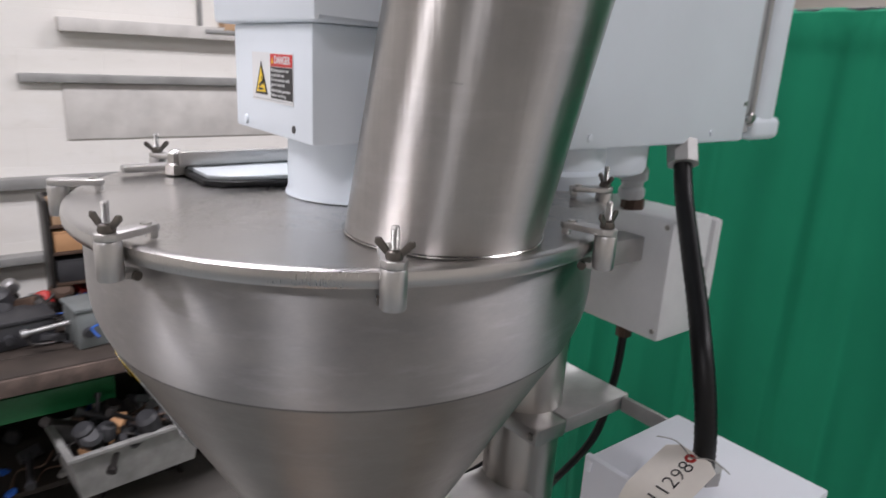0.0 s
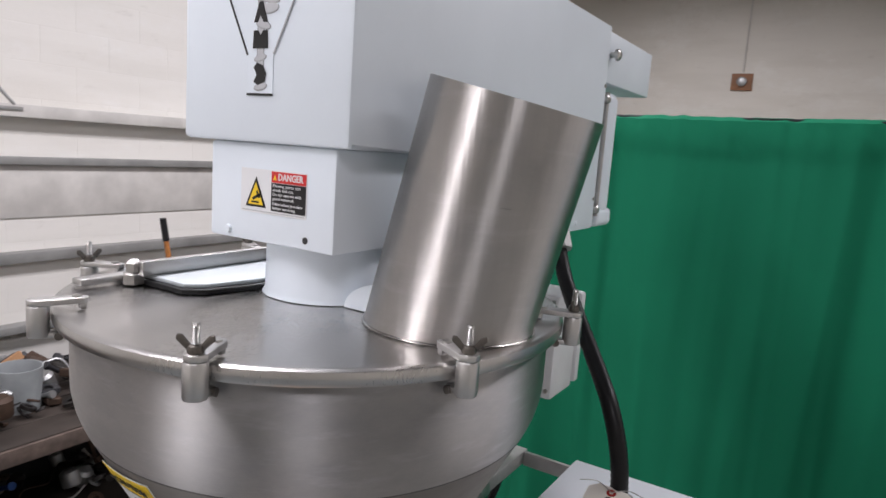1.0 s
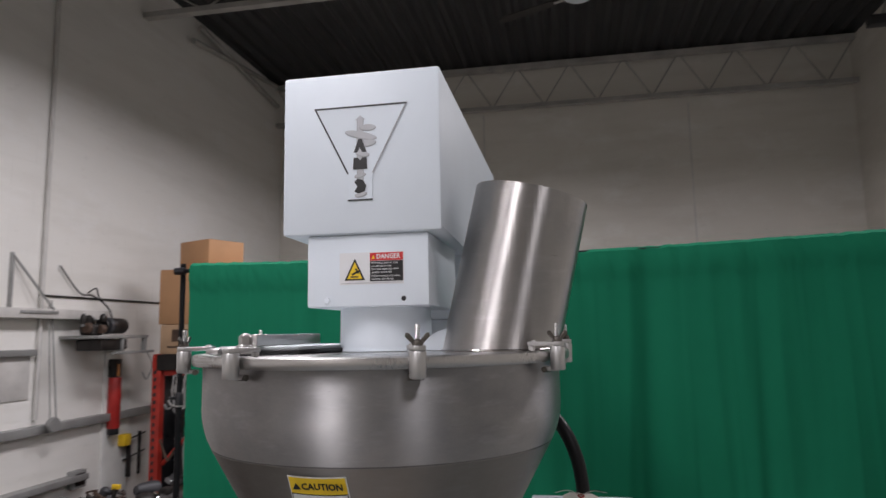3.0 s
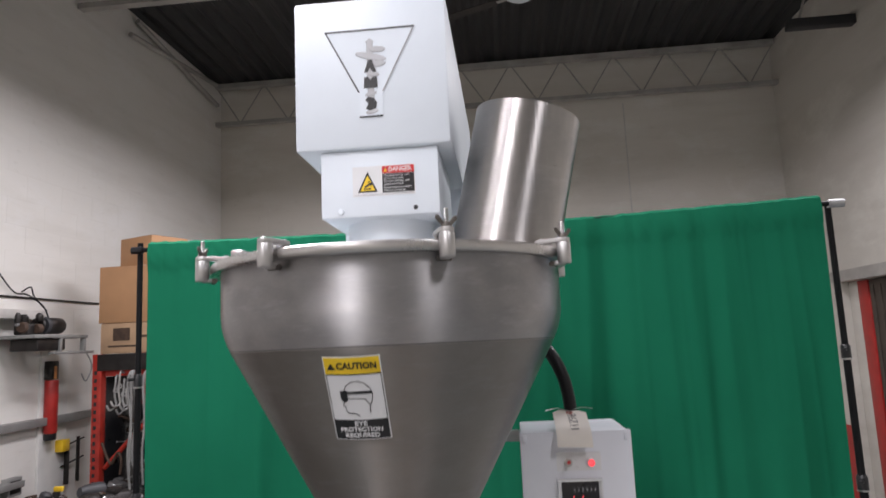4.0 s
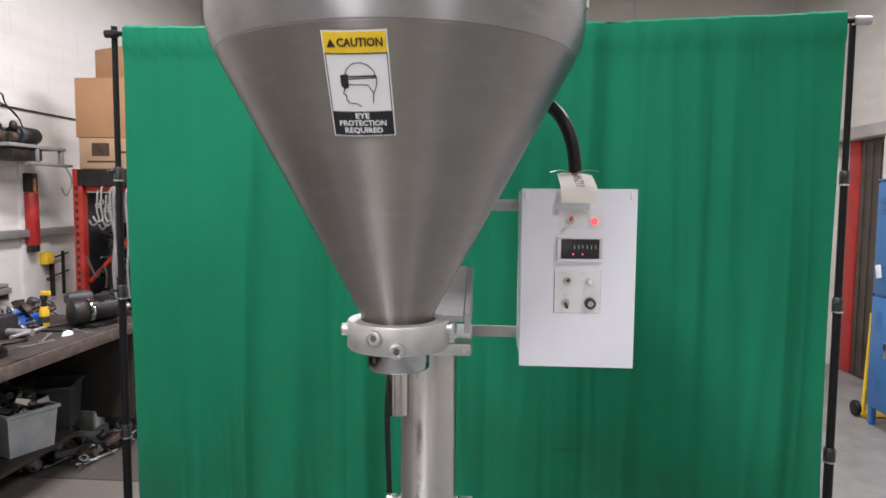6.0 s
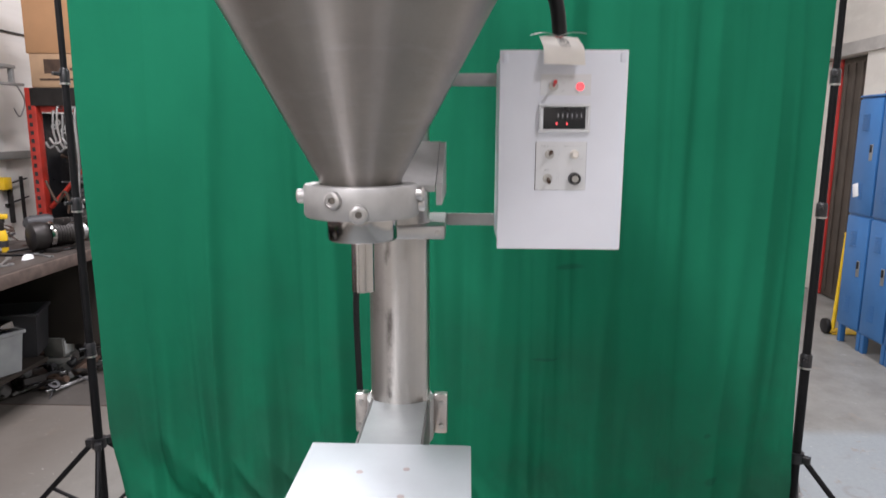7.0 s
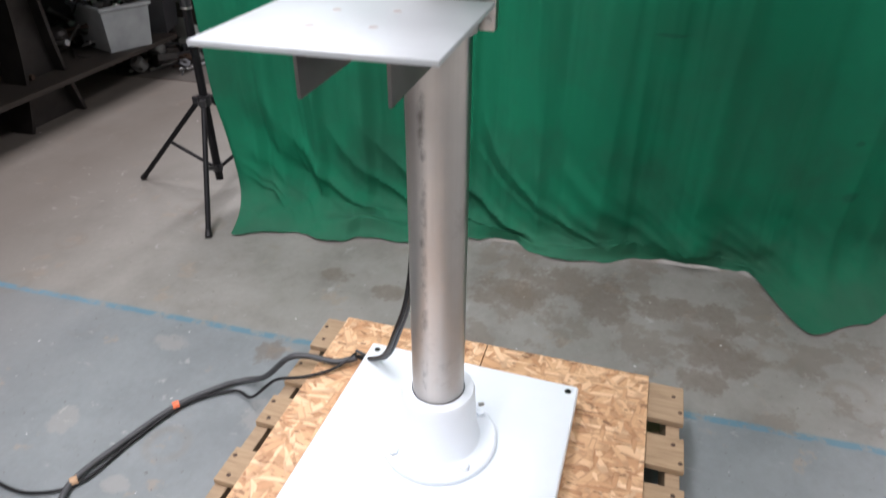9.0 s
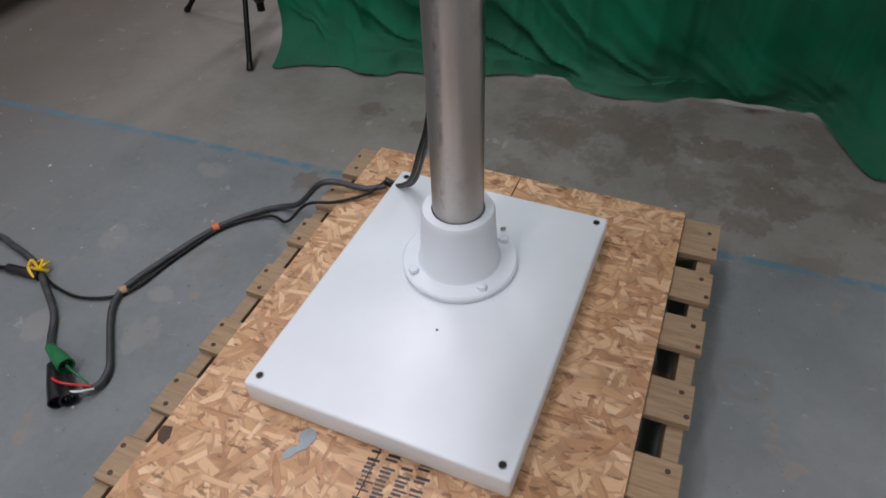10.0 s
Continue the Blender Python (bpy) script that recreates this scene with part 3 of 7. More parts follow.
def lathe(profile, seg=64, bm=None, m=None, closed=False):
    """A body of revolution round z from (radius, height) pairs."""
    out = bm or bmesh.new()
    tmp = bmesh.new()
    rings = []
    for r, z in profile:
        if r < 1e-6:
            rings.append([tmp.verts.new((0, 0, z))])
        else:
            rings.append([tmp.verts.new((r * math.cos(2 * math.pi * i / seg), r * math.sin(2 * math.pi * i / seg), z)) for i in range(seg)])
    pairs = list(zip(rings, rings[1:])) + ([(rings[-1], rings[0])] if closed else [])
    for a, c in pairs:
        for i in range(seg):
            j = (i + 1) % seg
            if len(a) == 1 and len(c) == 1:
                continue
            if len(a) == 1:
                tmp.faces.new((a[0], c[i], c[j]))
            elif len(c) == 1:
                tmp.faces.new((a[i], a[j], c[0]))
            else:
                tmp.faces.new((a[i], a[j], c[j], c[i]))
    return merge(out, tmp, m)


def rod(p, q, r, seg=16, bm=None, r2=None):
    """A round bar from p to q."""
    p, q = Vector(p), Vector(q)
    d = q - p
    m = Matrix.Translation(p) @ d.to_track_quat("Z", "Y").to_matrix().to_4x4()
    r2 = r if r2 is None else r2
    return lathe([(0, 0), (r, 0), (r2, d.length), (0, d.length)], seg, bm, m)


def smooth_path(points, steps=8):
    pts = [Vector(p) for p in points]
    out = []
    for i in range(len(pts) - 1):
        a, b_, c, d = pts[max(i - 1, 0)], pts[i], pts[i + 1], pts[min(i + 2, len(pts) - 1)]
        for k in range(steps):
            t = k / steps
            out.append(0.5 * (2 * b_ + (c - a) * t + (2 * a - 5 * b_ + 4 * c - d) * t * t + (3 * b_ - a - 3 * c + d) * t ** 3))
    return out + [pts[-1]]


def hose(points, r, seg=12, steps=8, bm=None, ribs=0.0):
    out = bm or bmesh.new()
    pts = smooth_path(points, steps)
    rings, ref = [], Vector((0.3, 0.2, 0.9))
    for i, p in enumerate(pts):
        d = (pts[min(i + 1, len(pts) - 1)] - pts[max(i - 1, 0)]).normalized()
        u = d.cross(ref)
        if u.length < 1e-4:
            u = d.cross(Vector((1, 0, 0)))
        u.normalize()
        w = d.cross(u)
        rr = r + (ribs if i % 2 else 0)
        rings.append([out.verts.new(p + rr * (math.cos(2 * math.pi * k / seg) * u + math.sin(2 * math.pi * k / seg) * w)) for k in range(seg)])
    for a, c in zip(rings, rings[1:]):
        for k in range(seg):
            out.faces.new((a[k], a[(k + 1) % seg], c[(k + 1) % seg], c[k]))
    out.faces.new(rings[0][::-1])
    out.faces.new(rings[-1])
    return out


def prism(outline, z0, z1, bm=None, m=None, bevel=0.0):
    """A flat outline of (x, y) raised from z0 to z1."""
    out = bm or bmesh.new()
    tmp = bmesh.new()
    low = [tmp.verts.new((x, y, z0)) for x, y in outline]
    high = [tmp.verts.new((x, y, z1)) for x, y in outline]
    n = len(outline)
    tmp.faces.new(low[::-1])
    tmp.faces.new(high)
    for i in range(n):
        tmp.faces.new((low[i], low[(i + 1) % n], high[(i + 1) % n], high[i]))
    if bevel:
        bmesh.ops.bevel(tmp, geom=tmp.edges[:], offset=bevel, segments=2, affect="EDGES", profile=0.5)
    return merge(out, tmp, m)


def letters(name, text, size, mat, parent, m, label="", width=0.0, bold=0.0):
    """Writing in the built-in font as a thin mesh; m carries x to the right, y up of the text."""
    cu = bpy.data.curves.new("text", "FONT")
    cu.body, cu.size, cu.align_x, cu.align_y, cu.extrude, cu.offset = text, size, "CENTER", "CENTER", 0.0002, bold
    cu.resolution_u = 2
    tmp = new("text", cu)
    bpy.context.view_layer.update()
    me = bpy.data.meshes.new_from_object(tmp.evaluated_get(bpy.context.evaluated_depsgraph_get()))
    wide = max(tmp.dimensions.x, 1e-6)
    bpy.data.objects.remove(tmp)
    bpy.data.curves.remove(cu)
    if width:
        me.transform(Matrix.Diagonal((width / wide, 1, 1, 1)))
    me.transform(m)
    me.name = name
    me.materials.clear()
    me.materials.append(mat)
    ob = new(name, me)
    ob.parent = parent
    return tagged(ob, label)


def flat(name, outline, thick, mat, parent, m, label=""):
    return part(name, prism(outline, 0, thick, None, m), mat, parent, label)


def rect(x0, x1, y0, y1):
    return [(x0, y0), (x1, y0), (x1, y1), (x0, y1)]


def facing(x, y, z, tilt=0.0):
    """A frame on a surface that faces the filler's front: text x runs to -y, text y up."""
    return Matrix.Translation((x, y, z)) @ Matrix(((0, 0, -1, 0), (-1, 0, 0, 0), (0, 1, 0, 0), (0, 0, 0, 1)))

# ---- the hall ----


def slab(name, x0, x1, y0, y1, z0, z1, mat, label, category):
    return solid(name, block(x0, x1, y0, y1, z0, z1), mat, 0, 0, 0, label, category, kind="structure")


X_BACK, Y_LEFT, Y_RIGHT, X_FRONT, Z_ROOF = 7.6, 4.15, -3.0, -4.5, 5.42
slab("floor", X_FRONT - 0.2, X_BACK + 0.2, Y_RIGHT - 2.0, Y_LEFT + 0.2, -0.15, 0, FLOOR, "worn grey painted concrete floor with a blue line", "floor")
slab("wall_left", X_FRONT, X_BACK, Y_LEFT, Y_LEFT + 0.2, 0, Z_ROOF, WALL_Y, "white painted block wall behind the workbench", "wall")
slab("wall_back", X_BACK, X_BACK + 0.2, Y_RIGHT - 0.2, Y_LEFT + 0.2, 0, Z_ROOF, WALL_X, "off-white painted block wall at the far end", "wall")
slab("wall_front", X_FRONT - 0.2, X_FRONT, Y_RIGHT - 0.2, Y_LEFT + 0.2, 0, Z_ROOF, WALL_X, "plain block wall", "wall")
D0, D1, DZ = 5.68, 6.62, 2.33
wall_right = bmesh.new()
block(X_FRONT, D0, Y_RIGHT - 0.2, Y_RIGHT, 0, Z_ROOF, bm=wall_right)
block(D1, X_BACK, Y_RIGHT - 0.2, Y_RIGHT, 0, Z_ROOF, bm=wall_right)
block(D0, D1, Y_RIGHT - 0.2, Y_RIGHT, DZ, Z_ROOF, bm=wall_right)
solid("wall_right", wall_right, WALL_GREY, 0, 0, 0, "beige painted block wall with a doorway", "wall", kind="structure")
slab("lintel", 5.38, 6.72, Y_RIGHT, Y_RIGHT + 0.025, DZ + 0.003, DZ + 0.115, CONCRETE, "bare concrete lintel over the doorway", "lintel")
slab("wainscot", D1 + 0.003, X_BACK, Y_RIGHT, Y_RIGHT + 0.006, 0, 0.86, RED, "dark red painted band on the lower wall", "trim")
slab("wall_passage", D0 - 0.6, D1 + 1.2, Y_RIGHT - 1.6, Y_RIGHT - 1.5, 0, 2.8, DOOR_BROWN, "dark wall of the passage", "wall")
slab("ceiling_passage", D0 - 0.6, D1 + 1.2, Y_RIGHT - 1.5, Y_RIGHT - 0.2, 2.7, 2.8, ROOF, "dark passage ceiling", "ceiling")
door = thing("door_1", D0, Y_RIGHT - 0.12, 0, "dark brown steel door standing in the doorway", "door", kind="structure")
part("leaf", block(0.004, 0.545, -0.02, 0.02, 0.01, DZ - 0.01, 0.004), DOOR_BROWN, door)
for i in range(4):
    part("rib", block(0.07 + i * 0.13, 0.10 + i * 0.13, 0.02, 0.03, 0.05, DZ - 0.06, 0.003), DOOR_BROWN, door)
part("post", block(0.555, 0.745, -0.04, 0.03, 0.005, DZ - 0.005, 0.006), RED, door, "dark red painted door post")
part("jamb", block(0.75, 0.935, -0.06, 0.02, 0.005, DZ - 0.005, 0.004), WALL_GREY, door, "pale jamb")


def build_ceiling():
    bm = bmesh.new()
    n, y = 160, Y_RIGHT - 0.2
    step = (Y_LEFT + 0.2 - y) / n
    rows = []
    for i in range(n + 1):
        dz = 0.04 if (i // 2) % 2 else 0.0
        rows.append([bm.verts.new((x, y + i * step, Z_ROOF + dz)) for x in (X_FRONT - 0.2, X_BACK + 0.2)])
    for a, c in zip(rows, rows[1:]):
        bm.faces.new((a[0], a[1], c[1], c[0]))
    block(X_FRONT - 0.2, X_BACK + 0.2, Y_RIGHT - 0.2, Y_LEFT + 0.2, Z_ROOF + 0.06, Z_ROOF + 0.12, bm=bm)
    return bm


tagged(mesh_object("ceiling", build_ceiling(), ROOF, smooth=False), "dark corrugated steel roof deck", "ceiling", kind="structure")


def roof_joist(x, lower, upper, name="roof_joist", n=12):
    j = thing(name, x, 0.55, lower, "grey open-web steel roof joist", "joist", "roof joists", "structure")
    y0, y1, h = Y_RIGHT + 0.02 - 0.55, Y_LEFT - 0.02 - 0.55, upper - lower
    part("bottom_chord", block(-0.04, 0.04, y0, y1, 0, 0.05), JOIST, j)
    part("top_chord", block(-0.05, 0.05, y0, y1, h - 0.06, h), JOIST, j)
    for i in range(n):
        a, c = y0 + (y1 - y0) * i / n, y0 + (y1 - y0) * (i + 1) / n
        ends = ((0, a, 0.03), (0, c, h - 0.03)) if i % 2 else ((0, a, h - 0.03), (0, c, 0.03))
        part("web", rod(*ends, 0.009, 8), JOIST, j)
    return j


roof_joist(7.42, 4.83, 5.4, n=22)
roof_joist(4.6, 5.0, 5.4)
roof_joist(2.2, 5.0, 5.4)
brace = thing("roof_brace", 5.68, Y_RIGHT, 4.74, "dark steel beam stub and brace by the roof", "brace", kind="structure")
part("beam", block(-0.05, 0.05, 0, 0.62, 0, 0.09, 0.004), ROOF, brace)
part("strut", rod((0.0, 0.50, 0.09), (0.05, 0.30, 0.66), 0.012, 8), JOIST, brace)
for x0, x1, z0, z1 in ((5.33, 7.3, 5.12, 5.36), (5.45, 7.35, 5.32, 5.10)):
    solid("roof_pipe", rod((x0, Y_LEFT - 0.06, z0), (x1, Y_LEFT - 0.06, z1), 0.028, 10), JOIST, 0, 0, 0, "grey pipe running under the roof", "pipe", "roof pipes", "structure")

fan = thing("ceiling_fan", 5.1, 0.18, 5.0, "ceiling fan with a white hub and thin dark blades at rest", "fan")
part("housing", lathe([(0, 0), (0.10, 0.005), (0.14, 0.03), (0.14, 0.09), (0.10, 0.12), (0, 0.125)], 32), WHITE, fan)
part("rod", rod((0, 0, 0.12), (0, 0, 0.42), 0.012, 10), WHITE, fan)
for a in (65, 180, 285):
    iron = part("blade_iron", block(0.10, 0.24, -0.018, 0.018, 0.032, 0.040, 0.003, m=pose(0, 0, 0, 0, 0, a)), GALV, fan)
    blade = [(0.20, -0.035), (0.30, -0.05), (0.74, -0.062), (0.80, -0.045), (0.81, 0.03), (0.76, 0.05), (0.30, 0.04), (0.20, 0.03)]
    part("blade", prism(blade, 0.041, 0.047, m=pose(0, 0, 0, 0, 0, a) @ pose(0, 0, 0, 4)), DARK_STEEL, fan, "thin dark grey blade")

# fixtures on the left wall
WY = Y_LEFT


def rail(x0, x1, z, h, d, mat, label, name="wall_rail"):
    return solid(name, block(0, x1 - x0, -d, 0, -h / 2, h / 2, 0.004), mat, x0, WY, z, label, "rail", "rails along the wall", "structure")


rail(0.6, 4.22, 2.25, 0.07, 0.10, PALE_RAIL, "pale painted steel shelf angle on the wall")
rail(0.4, 3.52, 1.975, 0.045, 0.05, CONDUIT, "dark grey wall rail")
rail(0.0, 4.95, 1.43, 0.06, 0.07, CONDUIT, "grey pipe-like wall rail")
rail(-0.2, 4.05, 1.02, 0.045, 0.09, CONDUIT, "narrow grey wall ledge")
rail(3.55, 5.0, 2.385, 0.016, 0.015, DARK_STEEL, "thin grey cable run on the wall")
solid("wall_panel", block(0, 2.9, -0.012, 0, 0, 0.30, 0.003), PALE_RAIL, 0.6, WY, 1.65, "grey flat panel on the wall below the dark rail", "panel", kind="structure")
for x in (1.34, 3.29):
    br = thing("shelf_bracket", x, WY, 2.25, "thin grey steel triangular shelf bracket", "bracket", "shelf brackets")
    part("upright", block(-0.012, 0.012, -0.02, 0, 0, 0.42, 0.002), CONDUIT, br)
    part("brace", rod((0, -0.02, 0.40), (0.30, -0.10, 0.03), 0.009, 8), CONDUIT, br)
    part("foot", block(0, 0.34, -0.11, -0.08, 0.0, 0.02, 0.002), CONDUIT, br)
solid("lumber_offcut", block(0, 0.09, -0.05, 0.05, 0, 0.05, 0.003), CARD_OLD, 1.45, WY - 0.055, 2.271, "short pale wood offcut on the wall shelf", "offcut")
solid("conduit", rod((0, 0, 0), (0, 0, 3.3), 0.016, 10), PALE_RAIL, 3.56, WY - 0.02, 1.5, "painted vertical conduit on the wall", "conduit", kind="structure")
pulley = thing("hanging_pulley", 3.62, WY - 0.12, 1.40, "grey pulley block hanging on two cords", "pulley")
part("block", lathe([(0, -0.02), (0.05, -0.02), (0.055, 0), (0.05, 0.02), (0, 0.02)], 20, m=pose(0, 0, 0.06, 90)), CONDUIT, pulley)
for dx in (-0.03, 0.03):
    part("cord", rod((dx, 0, 0.06), (dx * 0.4, 0.08, 0.95), 0.005, 6), CONDUIT, pulley)

grinder = thing("wall_grinder_shelf", 4.02, WY, 2.065, "dark steel wall shelf carrying an old greasy motor grinder", "shelf")
part("plate", block(-0.26, 0.34, -0.34, 0, 0, 0.025, 0.004), CONDUIT, grinder)
part("lower_bar", block(-0.05, 0.42, -0.34, -0.29, -0.12, -0.10, 0.003), CONDUIT, grinder)
for x in (0.02, 0.30):
    part("post", block(x, x + 0.025, -0.335, -0.30, -0.12, 0.0, 0.002), CONDUIT, grinder)
part("motor", lathe([(0, 0), (0.052, 0), (0.062, 0.015), (0.062, 0.15), (0.052, 0.17), (0, 0.17)], 24, m=pose(0.06, -0.18, 0.10, 0, 90, 0)), DARK_STEEL, grinder)
part("end_bell", lathe([(0, 0), (0.06, 0), (0.066, 0.01), (0.066, 0.03), (0.04, 0.045), (0, 0.045)], 24, m=pose(0.02, -0.18, 0.10, 0, 90, 0)), GREY_DARK, grinder)
part("pulley", lathe([(0, 0), (0.055, 0), (0.045, 0.012), (0.055, 0.024), (0, 0.024)], 24, m=pose(-0.03, -0.18, 0.10, 0, 90, 0)), DARK_STEEL, grinder)
part("gear_head", block(-0.20, -0.07, -0.25, -0.12, 0.026, 0.11, 0.02, 3), DARK_STEEL, grinder)
for x, y, z, r, n, ry in ((-0.22, -0.20, 0.08, 0.042, 0.05, 90), (-0.15, -0.26, 0.07, 0.036, 0.06, 90), (-0.12, -0.14, 0.11, 0.034, 0.07, 0), (-0.06, -0.22, 0.13, 0.026, 0.06, 0), (-0.19, -0.15, 0.10, 0.022, 0.09, 0)):
    part("bearing", lathe([(0, 0), (r * 0.8, 0), (r, n * 0.2), (r, n * 0.7), (r * 0.5, n), (0, n)], 18, m=pose(x, y, z, 0, ry, 0)), RUST if ry else DARK_STEEL, grinder)
part("pan", block(-0.20, 0.10, -0.32, -0.10, -0.09, -0.004, 0.01), DARK_STEEL, grinder, "dark greasy drip pan under the shelf")
part("spindle", rod((-0.24, -0.18, 0.10), (0.26, -0.18, 0.10), 0.011, 10), GALV, grinder)
part("cable", hose([(0.12, -0.16, 0.16), (0.10, -0.12, 0.26), (0.02, -0.05, 0.34), (-0.10, -0.03, 0.36), (-0.30, -0.02, 0.55)], 0.006, 6), RUBBER, grinder)
part("lead", hose([(-0.02, -0.04, 0.36), (0.06, -0.05, 0.40), (0.10, -0.05, 0.33), (0.18, -0.10, 0.22)], 0.006, 6), RUBBER, grinder)
part("hook", hose([(0.34, -0.32, -0.1), (0.46, -0.30, -0.22), (0.42, -0.28, -0.34), (0.36, -0.28, -0.28)], 0.005, 6), GALV, grinder)

tank = thing("red_cylinder", 4.34, WY - 0.06, 1.335, "red enamelled metal cylinder hanging on the wall", "cylinder")
part("body", lathe([(0, 0), (0.045, 0), (0.05, 0.01), (0.05, 0.40), (0.046, 0.41), (0, 0.41)], 28), RED, tank)
part("cap", lathe([(0, -0.05), (0.042, -0.05), (0.046, -0.04), (0.046, 0.0), (0, 0.0)], 24), BLACK_PLASTIC, tank)
part("holder", block(-0.04, 0.04, -0.03, 0.05, 0.415, 0.56, 0.006), DARK_STEEL, tank)
part("handle", rod((-0.01, -0.035, 0.42), (-0.01, -0.035, 0.52), 0.012, 10), ORANGE_WOOD, tank)

sock = thing("socket_box", 3.99, WY, 0.94, "grey surface-mounted socket box", "socket", kind="structure")
part("box", block(-0.07, 0.07, -0.06, 0, 0, 0.13, 0.006), CONDUIT, sock)
part("face", block(-0.05, 0.05, -0.066, -0.06, 0.02, 0.11, 0.002), DARK_STEEL, sock)
ybox = thing("yellow_switch_box", 4.5, WY, 1.10, "yellow switch box on a dark steel bracket", "switch box")
part("box", block(-0.045, 0.045, -0.09, -0.02, 0.07, 0.165, 0.008), YELLOW, ybox)
part("bracket", block(0.07, 0.085, -0.06, 0, -0.20, 0.10, 0.003), DARK_STEEL, ybox)
part("rod", rod((0.22, -0.04, -0.20), (0.22, -0.04, 0.16), 0.014, 10), DARK_STEEL, ybox)
for z in (-0.03, 0.12):
    part("rail", rod((0.02, -0.035, z - 0.02), (0.30, -0.035, z + 0.02), 0.007, 8), DARK_STEEL, ybox)
solid("wall_board", block(0, 0.32, -0.022, 0, 0, 1.97, 0.003), PALE_BOARD, 4.27, WY, 0, "white painted board fixed upright on the wall", "board", kind="structure")

# ---- auger filler ----
OX, OY, OZ = 0.555, 0.634, 0.14
filler = thing("auger_filler", OX, OY, OZ, "white and stainless steel auger powder filler on a pedestal", "filling machine")
SHIFT = Matrix.Translation((-OX, -OY, -OZ))


def fpart(name, bm, mat, parent=None, label=""):
    bm.transform(SHIFT)
    return part(name, bm, mat, parent or filler, label)


def fletters(name, text, size, mat, parent, m, label="", width=0.0, bold=0.0):
    return letters(name, text, size, mat, parent, SHIFT @ m, label, width, bold)


def fflat(name, outline, thick, mat, parent, m, label=""):
    return fpart(name, prism(outline, 0, thick, None, m), mat, parent, label)


BASE = pose(OX, OY, 0, 0, 0, -2.5)
base_plate = fpart("base_plate", block(-0.35, 0.35, -0.267, 0.267, 0.14, 0.2, 0.007, 3, m=BASE), WHITE_BASE, None, "thick white enamelled steel base plate")
for sx in (-1, 1):
    for sy in (-1, 1):
        fpart("mounting_hole", lathe([(0.0, 0.2005), (0.0065, 0.2005), (0.0065, 0.2012), (0.0, 0.2012)], 20, m=BASE @ pose(sx * 0.325, sy * 0.244, 0)), BLACK_PLASTIC, base_plate)
        fpart("hole_rim", lathe([(0.0065, 0.2), (0.0085, 0.2), (0.0080, 0.2012), (0.0067, 0.2012)], 20, m=BASE @ pose(sx * 0.325, sy * 0.244, 0), closed=True), ZINC, base_plate)
CX, CY = 0.649, 0.634
at_col = pose(CX, CY, 0)
flange = fpart("pipe_flange", lathe([(0.06, 0.2), (0.123, 0.2), (0.126, 0.204), (0.126, 0.214), (0.122, 0.218), (0.091, 0.220), (0.085, 0.228), (0.077, 0.335), (0.0765, 0.350), (0.073, 0.358), (0.055, 0.358)], 64, m=at_col), WHITE, None, "white painted cast pipe flange")
for k in range(4):
    a = radians(45 + 90 * k)
    fpart("bolt", lathe([(0, 0.22), (0.011, 0.22), (0.011, 0.229), (0.008, 0.231), (0, 0.231)], 6, m=at_col @ pose(0.108 * math.cos(a), 0.108 * math.sin(a), 0)), WHITE, flange)
fpart("set_screw", rod((CX + 0.045, CY - 0.078, 0.28), (CX + 0.05, CY - 0.088, 0.28), 0.004, 8), ZINC, flange)
column = fpart("column", lathe([(0, 0.355), (0.0525, 0.355), (0.0525, 2.02), (0, 2.02)], 64, m=at_col), STEEL_PIPE, None, "round stainless steel pipe column")
fpart("cap", lathe([(0.054, 1.985), (0.074, 1.99), (0.078, 2.0), (0.080, 2.055), (0.072, 2.06), (0.072, 2.088), (0.0, 2.088)], 48, m=at_col), WHITE, column, "white painted column cap")

# product table on its bracket
arm = fpart("table_bracket", block(0.285, 0.62, 0.579, 0.5835, 1.088, 1.158, 0.001), DARK_PLATE, None, "grey folded steel bracket under the table")
fpart("cheek", block(0.285, 0.62, 0.6785, 0.683, 1.088, 1.158, 0.001), DARK_PLATE, arm)
fpart("web", prism([(0.31, 0.584), (0.612, 0.584), (0.602, 0.605), (0.598, 0.631), (0.602, 0.657), (0.612, 0.678), (0.31, 0.678)], 1.152, 1.1575), DULL_WEB, arm)
saddle = fpart("saddle_clamp", lathe([(0.0528, 1.075), (0.060, 1.075), (0.060, 1.15), (0.0528, 1.15)], 48, m=at_col, closed=True), STEEL_DULL, None, "grey split clamp round the column")
for s in (-1, 1):
    fpart("ear", block(CX + 0.01, CX + 0.03, CY + s * 0.0585 - (0 if s > 0 else 0.026), CY + s * 0.0585 + (0.026 if s > 0 else 0), 1.075, 1.15, 0.003), STEEL_PIPE, saddle)
    for z in (1.09, 1.135):
        fpart("screw", lathe([(0, 0), (0.005, 0), (0.005, 0.005), (0, 0.005)], 10, m=pose(CX + 0.010, CY + s * 0.074, z, 0, -90, 0)), ZINC, saddle)
table = fpart("product_table", prism(rect(0.205, 0.436, 0.508, 0.744), 1.1585, 1.1645, bevel=0.0012), STEEL_TABLE, None, "square satin metal product plate")
for x, y in ((0.283, 0.66), (0.362, 0.597), (0.293, 0.598), (0.352, 0.660)):
    fpart("rivet", lathe([(0, 1.1645), (0.005, 1.1645), (0.0045, 1.1649), (0, 1.1649)], 14, m=pose(x, y, 0)), RIVET, table, "dull flush rivet")

